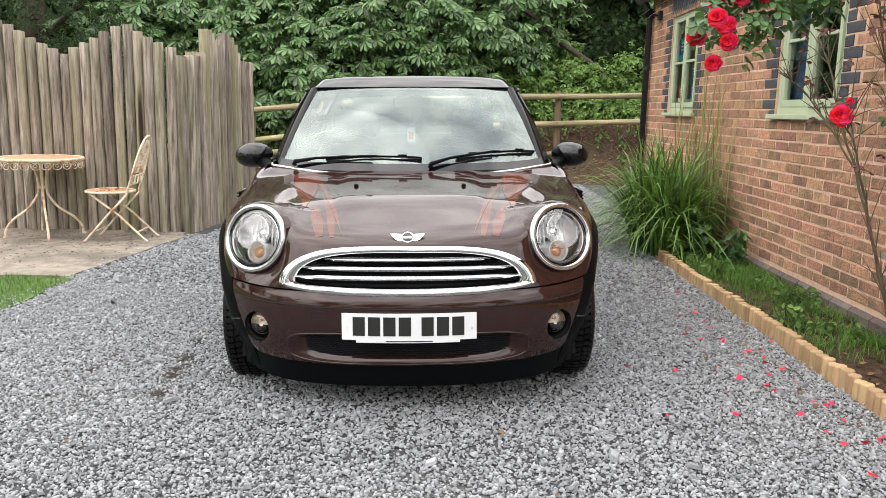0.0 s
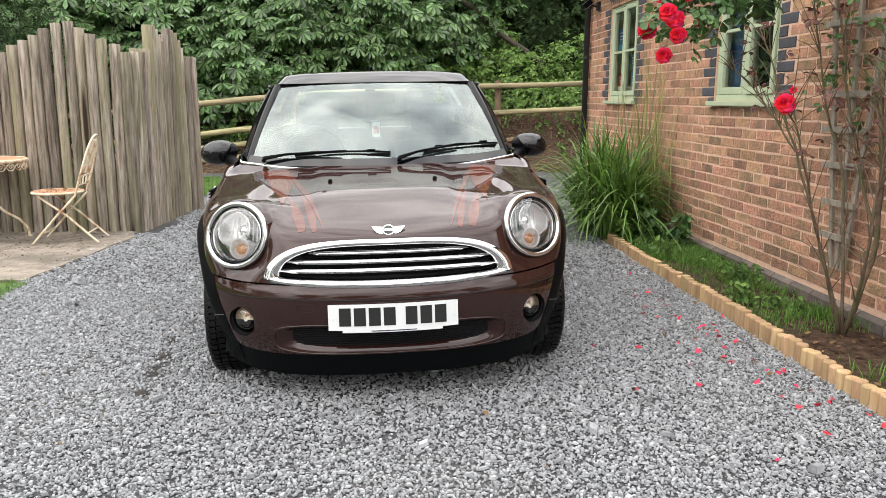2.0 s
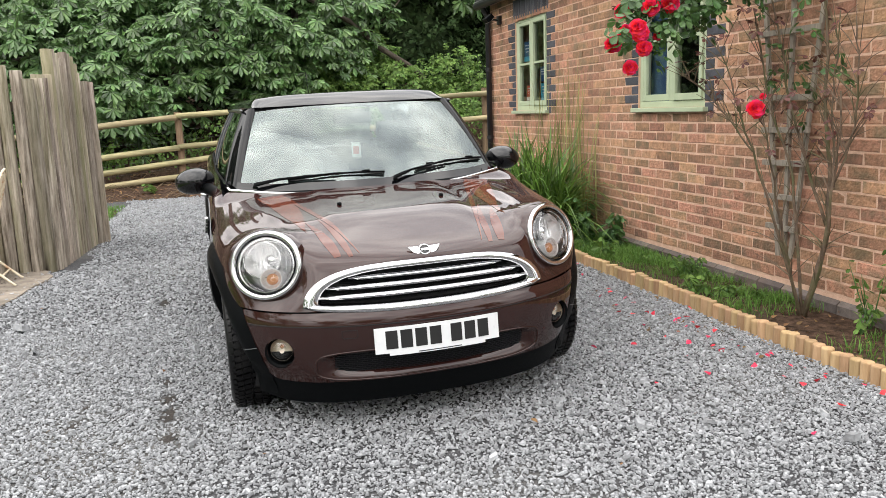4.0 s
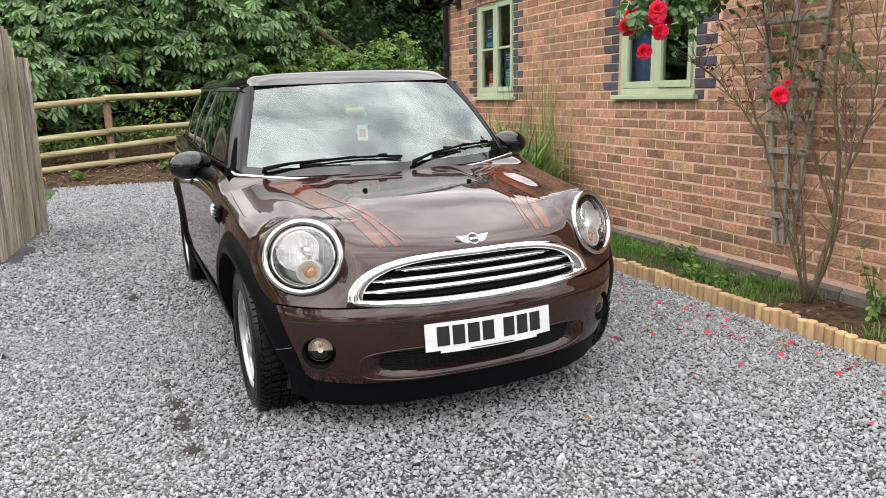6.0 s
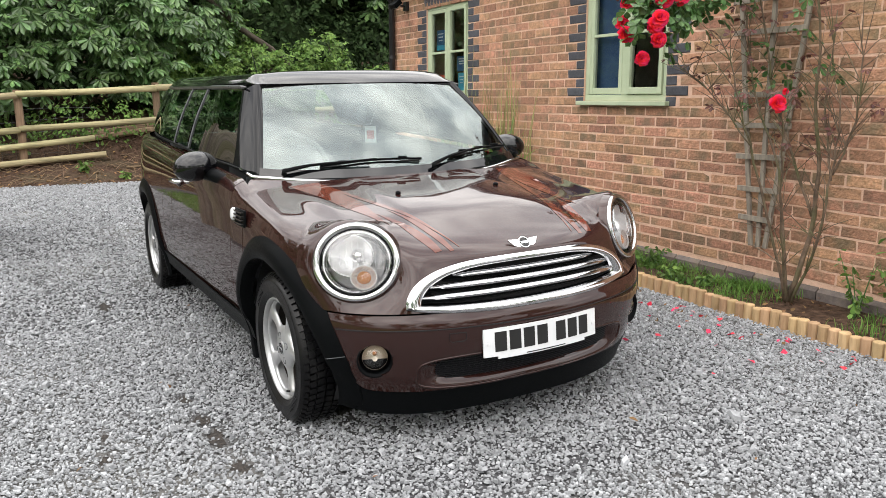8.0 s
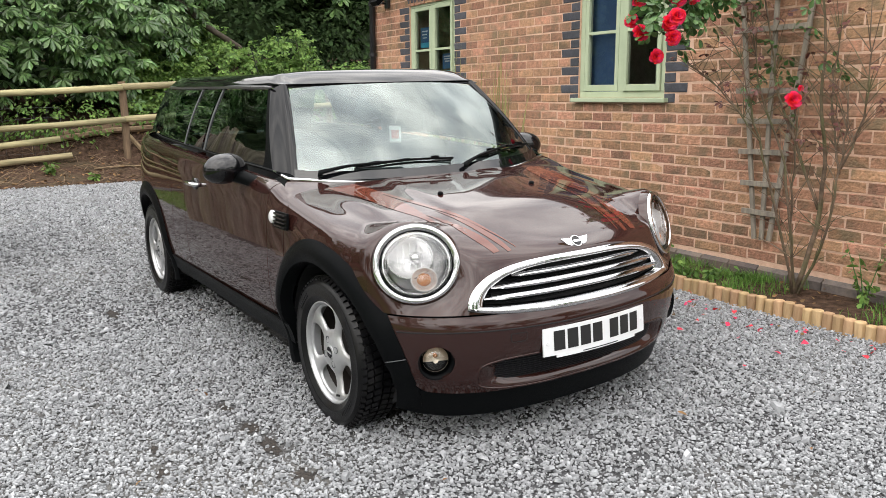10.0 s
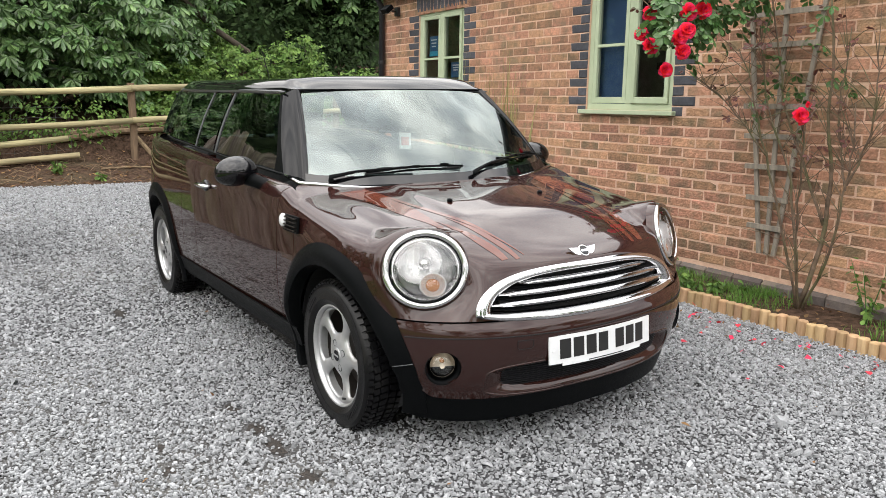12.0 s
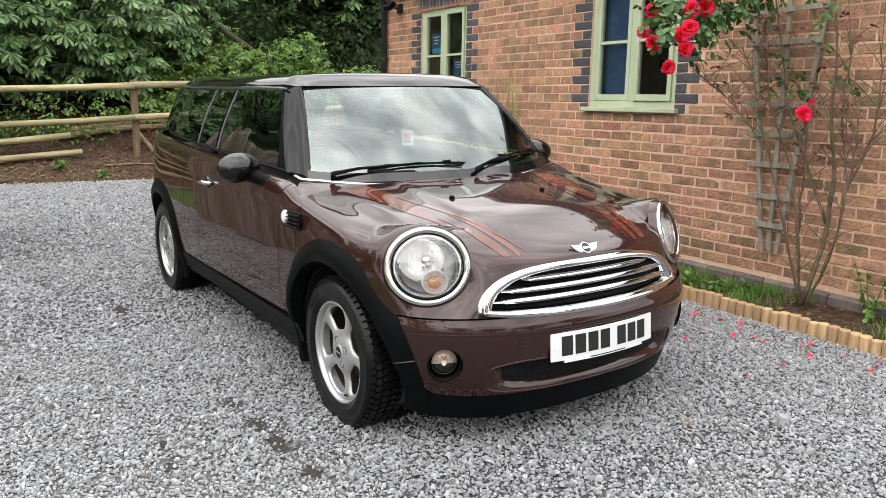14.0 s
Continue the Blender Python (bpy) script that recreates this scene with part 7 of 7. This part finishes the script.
STEMS = [stem([(2.25, 3.62, 0.03), (2.30, 3.56, 0.34), (2.33, 3.545, 0.58), (2.31, 3.53, 0.84), (2.30, 3.54, 1.0), (2.30, 3.58, 1.25), (2.30, 3.58, 1.5), (2.28, 3.62, 1.95)], 0.021, 0.008),
         stem([(2.33, 3.545, 0.58), (2.30, 3.66, 0.83), (2.30, 3.76, 1.05), (2.30, 3.88, 1.32), (2.28, 3.93, 1.6), (2.20, 3.98, 2.0)], 0.012, 0.006),
         stem([(2.24, 3.59, 0.03), (2.20, 3.42, 0.42), (2.18, 3.36, 0.78), (2.19, 3.34, 1.04), (2.20, 3.35, 1.32)], 0.012, 0.005),
         stem([(2.18, 3.35, 0.85), (2.20, 3.30, 1.0), (2.20, 3.25, 1.21), (2.19, 3.24, 1.46), (2.17, 3.25, 1.68)], 0.009, 0.004),
         stem([(2.18, 3.35, 0.82), (2.25, 3.45, 1.05), (2.28, 3.50, 1.35), (2.28, 3.47, 1.75)], 0.009, 0.004),
         stem([(2.24, 3.61, 0.03), (2.25, 3.70, 0.56), (2.25, 3.77, 0.9), (2.22, 3.87, 1.15), (2.20, 3.95, 1.4), (2.12, 3.98, 1.8)], 0.012, 0.005),
         stem([(2.24, 3.62, 0.03), (2.13, 3.66, 0.45), (2.02, 3.72, 0.85), (1.92, 3.76, 1.15), (1.84, 3.79, 1.42), (1.78, 3.85, 1.62)], 0.012, 0.004),
         stem([(1.97, 3.74, 1.0), (1.88, 3.86, 1.2), (1.80, 3.98, 1.36), (1.72, 4.10, 1.46)], 0.007, 0.003),
         stem([(2.22, 3.60, 0.03), (2.10, 3.56, 0.35), (1.93, 3.47, 0.75), (1.76, 3.37, 1.12), (1.69, 3.34, 1.22)], 0.011, 0.004),
         stem([(2.14, 3.80, 2.0), (1.89, 3.98, 2.0), (1.64, 4.02, 1.88), (1.36, 3.94, 1.68)], 0.007, 0.003),
         stem([(2.14, 3.80, 2.05), (1.94, 4.10, 1.95), (1.74, 4.18, 1.85), (1.39, 4.20, 1.80)], 0.007, 0.003),
         stem([(2.26, 3.60, 1.9), (2.24, 3.35, 1.95), (2.26, 3.10, 1.8)], 0.006, 0.003)]
tw = bmesh.new()
leaf_p, leaf_o = [], []
for line in STEMS:
    for k in range(26):
        t = rr.uniform(0.2, 1.0)
        p = line[int(t * (len(line) - 1))]
        d = Vector((rr.uniform(-0.5, 0.25), rr.uniform(-1, 1), rr.uniform(0.2, 1.2))).normalized()
        l = rr.uniform(0.08, 0.34)
        q = p + d * l
        if q.x < WALL_X - 0.03:
            tube(tw, [p, p + d * l * 0.5 + Vector((0, 0, 0.012)), q], [0.003, 0.0025, 0.001], 4, False)
            if rr.random() < 0.5 and q.z > 0.9:
                leaf_p.append(q)
                leaf_o.append(d)
part("twig_growth", tw, M_STEM, rose)["kind"] = "stuff"
lp = np.array(leaf_p)
part("young_leaves", foliage("young_leaves", TRIO, lp, np.array(leaf_o), 0.05, M_REDLEAF), M_REDLEAF, rose)["kind"] = "stuff"
# the leafy flowering spray that overhangs the drive, and the leaves at the trellis head
ROSE_LEAF = compound([leaflet(1.0, 0.36, 0.0, 0.3), leaflet(0.8, 0.32, 1.2, 0.3), leaflet(0.8, 0.32, -1.2, 0.3)])
hp, ho = sprays([(1.50, 4.02, 1.82, 0.16, 0.16, 0.13), (1.68, 4.05, 1.90, 0.22, 0.2, 0.15), (1.42, 3.98, 1.68, 0.12, 0.10, 0.10), (1.92, 4.1, 2.03, 0.3, 0.22, 0.15)], 95, 4, 0.10)
part("leaves", foliage("leaves", ROSE_LEAF, hp, ho, 0.062, M_LEAF), M_LEAF, rose)["kind"] = "stuff"
hp, ho = sprays([(2.25, 3.72, 1.95, 0.12, 0.36, 0.16), (2.3, 3.75, 1.5, 0.08, 0.3, 0.2)], 22, 3, 0.12)
part("leaves", foliage("leaves", TRIO, hp, ho, 0.06, M_LEAF), M_LEAF, rose)["kind"] = "stuff"


def bloom(p, r, seed, way_=(-0.4, -0.8, 0.1)):
    """A full rose: whorls of cupped petals."""
    g = random.Random(seed)
    bm = bmesh.new()
    for ring, (n, ra, op) in enumerate(((3, 0.62, 0.06), (4, 0.66, 0.22), (6, 0.78, 0.5), (7, 0.92, 0.9), (7, 1.0, 1.25))):
        for k in range(n):
            a = math.tau * (k + 0.5 * ring) / n + g.uniform(-0.2, 0.2)
            m = pose(0, 0, 0, 0, 0, math.degrees(a)) @ pose(0, 0, 0, g.uniform(-14, 14), math.degrees(op) * g.uniform(0.7, 1.25), 0)
            hw = r * 0.52 * (0.6 + 0.4 * ra)

            def pet(u, v):
                x, y = 2 * u - 1, v
                wdt = math.sin(math.pi * min(1, 0.12 + 0.62 * y)) * hw
                x = x + 0.0
                wave = 0.10 * r * math.sin(3 * math.pi * u + k * 1.7) * y * y
                return m @ Vector((wave + 0.35 * r * (x * x) * -0.6 + 0.16 * r * y * y * 1.6, wdt * x, r * ra * 0.95 * y * (1 - 0.10 * x * x) + g.uniform(-0.02, 0.02) * r))
            surf(pet, 4, 4, bm)
    part("bloom", bm, M_ROSE, rose, "full crimson red rose bloom", smooth=True, at=facing(Vector(p) - Vector(way_) * r * 0.3, way_))


for k, (x, y, z, r) in enumerate(((1.25, 4.03, 1.62, 0.052), (1.39, 4.19, 1.82, 0.05), (1.36, 3.92, 1.67, 0.052), (1.27, 3.79, 1.69, 0.05), (1.37, 3.90, 1.59, 0.048), (1.33, 3.98, 1.49, 0.046), (1.49, 4.34, 1.72, 0.048), (1.42, 3.92, 1.81, 0.055), (1.54, 3.92, 1.83, 0.055), (1.57, 4.10, 1.67, 0.03))):
    bloom((x, y, z), r, k)
bloom((1.677, 3.337, 1.244), 0.050, 31)
bloom((1.70, 3.32, 1.305), 0.018, 32)
bloom((2.22, 3.45, 1.95), 0.045, 33)

# ---- fallen petals and dry leaves ----
petal_v, petal_f = compound([leaflet(1.0, 0.42, 0.0, 0.1, -0.25)])
pp = []
for cx, cy, sx, sy, n in ((1.60, 3.85, 0.13, 0.35, 16), (1.62, 3.3, 0.12, 0.35, 14), (1.5, 4.5, 0.2, 0.4, 6), (1.25, 3.4, 0.2, 0.45, 8), (1.66, 4.75, 0.08, 0.5, 5), (1.2, 2.6, 0.3, 0.35, 5), (1.75, 2.6, 0.1, 0.3, 8), (2.1, 3.3, 0.15, 0.3, 8)):
    for _ in range(n):
        pp.append((cx + gr.normal() * sx, cy + gr.normal() * sy, 0.026))
pp = [p for p in pp if p[0] < BED_X - 0.02]
petals = np.array(pp)
petals[:, 2] = 0.030
tagged(part("fallen_petals", scatter_mesh("fallen_petals", petal_v, petal_f, petals, gr.normal(size=petals.shape) * 0.35 + np.array([0, 0, 1]), gr.normal(size=petals.shape), 0.034 * gr.uniform(0.6, 1.3, len(petals))), M_PETAL), "pinkish red fallen rose petals on the gravel", "petals", kind="stuff")
dl = np.concatenate([in_box(34, 1.35, 1.78, 3.0, 4.8, 0.03), in_box(80, 1.92, 2.42, 2.4, 4.0, 0.07), in_box(26, -2.4, 1.4, 2.0, 6.0, 0.03)])
tagged(part("dry_leaves", scatter_mesh("dry_leaves", *SIMPLE, dl, gr.normal(size=dl.shape) * 0.35 + np.array([0, 0, 1]), gr.normal(size=dl.shape), 0.036 * gr.uniform(0.5, 1.2, len(dl))), M_DRYLEAF), "dry brown and yellow leaves fallen by the roses", "leaves", kind="stuff")
# bare scuffs in the gravel where dark soil shows
for k, (cx, cy, rx, ry) in enumerate(SCUFFS):
    g_ = random.Random(k)
    bm = bmesh.new()
    ring = [bm.verts.new((cx + 0.7 * rx * math.cos(a) * g_.uniform(0.4, 1.3), cy + 0.75 * ry * math.sin(a) * g_.uniform(0.5, 1.3), 0.0085)) for a in [math.tau * q / 16 for q in range(16)]]
    mid_v = bm.verts.new((cx, cy, 0.012))
    for q in range(16):
        bm.faces.new((ring[q], ring[(q + 1) % 16], mid_v))
    tagged(part("soil_patch", bm, M_SCUFF), "dark bare soil scuffed through the gravel", "soil patch", group="scuffs in the gravel")
db = in_box(1500, -4.6, -2.6, 5.5, 7.25, 0.028, lambda x, y: np.clip((y - 5.2) / 1.8, 0.1, 1))
tagged(part("debris", scatter_mesh("debris", *SIMPLE, db, gr.normal(size=db.shape) * 0.3 + np.array([0, 0, 1]), gr.normal(size=db.shape), 0.024 * gr.uniform(0.4, 1.2, len(db))), M_BARK), "dark scattered debris on the concrete", "debris", kind="stuff")

# ---- garden table and chair ----
table = thing("garden_table", "round cream wrought iron garden table with rusty top", "table", at=pose(-3.60, 6.90, 0.024))
part("tabletop", lathe(bmesh.new(), [(0.690, 0.0005), (0.690, 0.33), (0.698, 0.345), (0.706, 0.345), (0.710, 0.338), (0.708, 0.33), (0.708, 0.0005)], 48, "z"), M_RUST, table, "mosaic top worn to rust")
part("table_rim", lathe(bmesh.new(), [(0.684, 0.350), (0.692, 0.362), (0.708, 0.362), (0.714, 0.352), (0.706, 0.343), (0.688, 0.343)], 56, "z", True), M_CREAM, table, smooth=True)
for k in range(26):
    a = math.tau * k / 26
    c = Vector((0.352 * math.cos(a), 0.352 * math.sin(a), 0.652))
    t_ = Vector((-math.sin(a), math.cos(a), 0))
    bm = bmesh.new()
    tube(bm, [c + t_ * 0.036 * math.cos(b) + Vector((0, 0, 0.03 * math.sin(b))) for b in [math.tau * q / 14 for q in range(15)]], 0.0035, 5, False)
    tube(bm, [c + t_ * (0.014 * math.cos(b)) + Vector((0, 0, 0.012 * math.sin(b) + 0.004)) for b in [math.tau * q / 10 for q in range(11)]], 0.003, 4, False)
    part("scroll", bm, M_CREAM, table, smooth=True)
for k in range(4):
    a = math.tau * (k + 0.35) / 4
    prof = [(0.10, 0.685), (0.045, 0.58), (0.03, 0.45), (0.05, 0.36), (0.13, 0.25), (0.25, 0.16), (0.31, 0.07), (0.315, 0.01), (0.335, 0.0)]
    fr, fz = curve_of([(q / 8, p[0]) for q, p in enumerate(prof)]), curve_of([(q / 8, p[1]) for q, p in enumerate(prof)])
    part("leg", tubed([(fr(q / 24) * math.cos(a), fr(q / 24) * math.sin(a), max(0.008, fz(q / 24))) for q in range(25)], 0.011, 8), M_CREAM, table, smooth=True)
part("collar", lathe(bmesh.new(), [(0.43, 0.03), (0.435, 0.042), (0.45, 0.042), (0.455, 0.03)], 20, "z"), M_CREAM, table)

chair = thing("garden_chair", "cream folding iron garden chair with littered seat", "chair", at=pose(-2.86, 6.84, 0.024, 0, 0, 4))
part("seat", lathe(bmesh.new(), [(0.418, 0.0005), (0.418, 0.185), (0.430, 0.2), (0.440, 0.197), (0.436, 0.185), (0.434, 0.0005)], 36, "z"), M_RUST, chair, "round seat with brown leaves", at=pose(-0.10, 0, 0))
part("seat_rim", lathe(bmesh.new(), [(0.42, 0.198), (0.425, 0.212), (0.437, 0.212), (0.442, 0.2)], 36, "z", True), M_CREAM, chair, smooth=True, at=pose(-0.10, 0, 0))
for sy in (-0.19, 0.19):
    part("leg", tubed([(0.10, sy, 0.42), (-0.06, sy, 0.25), (-0.27, sy, 0.012), (-0.285, sy, 0.006)], 0.010, 8), M_CREAM, chair, smooth=True)
    part("leg", tubed([(-0.22, sy * 0.86, 0.42), (0.02, sy * 0.86, 0.23), (0.24, sy * 0.86, 0.012), (0.255, sy * 0.86, 0.006)], 0.010, 8), M_CREAM, chair, smooth=True)
for x, z, w in ((-0.20, 0.09, 0.19), (0.16, 0.085, 0.163)):
    part("stretcher", tubed([(x, -w, z), (x, w, z)], 0.008, 6), M_CREAM, chair)
bm = bmesh.new()
pts = []
for q in range(41):
    b = math.pi * q / 40
    yy, h = 0.165 * math.cos(b) * (1 + 0.10 * math.sin(b)), math.sin(b) ** 0.5
    z = 0.42 + 0.50 * h
    pts.append((0.09 + 0.16 * (z - 0.42) / 0.5, yy, z))
tube(bm, pts, 0.010, 8, False)
back = part("backrest", bm, M_CREAM, chair, "open oval back with cane lattice", smooth=True)
bm = bmesh.new()
for k in range(-4, 5):
    y0 = k * 0.028
    tube(bm, [(0.09 + 0.16 * (z - 0.42) / 0.5 + 0.002, y0, z) for z in (0.60, 0.70, 0.80, 0.885 - 0.0035 * k * k)], 0.0045, 4)
for k in range(9):
    z = 0.62 + 0.03 * k
    w = 0.135 * math.sqrt(max(0.05, 1 - ((z - 0.70) / 0.24) ** 2))
    tube(bm, [(0.09 + 0.16 * (z - 0.42) / 0.5 - 0.002, -w, z), (0.09 + 0.16 * (z - 0.42) / 0.5 - 0.002, w, z)], 0.0045, 4)
part("lattice", bm, M_CREAM, back)
for z in (0.50, 0.575):
    part("back_bar", tubed([(0.09 + 0.16 * (z - 0.42) / 0.5, -0.168, z), (0.09 + 0.16 * (z - 0.42) / 0.5, 0.168, z)], 0.007, 6), M_CREAM, back)
for k in range(3):
    c = Vector((0.09 + 0.16 * 0.24, (k - 1) * 0.09, 0.538))
    part("scroll", tubed([c + Vector((0, 0.034 * math.cos(b), 0.032 * math.sin(b))) for b in [math.tau * q / 12 for q in range(13)]], 0.004, 5, False), M_CREAM, back)
sl = np.stack([gr.normal(size=40) * 0.08 - 2.96, gr.normal(size=40) * 0.08 + 6.85, np.full(40, 0.466)], -1)
tagged(part("fallen_leaves", scatter_mesh("fallen_leaves", *SIMPLE, sl, gr.normal(size=sl.shape) * 0.4 + np.array([0, 0, 1]), gr.normal(size=sl.shape), 0.035 * gr.uniform(0.5, 1.2, len(sl))), M_DRYLEAF), "dry leaves lying on the chair seat", "leaves", kind="stuff")
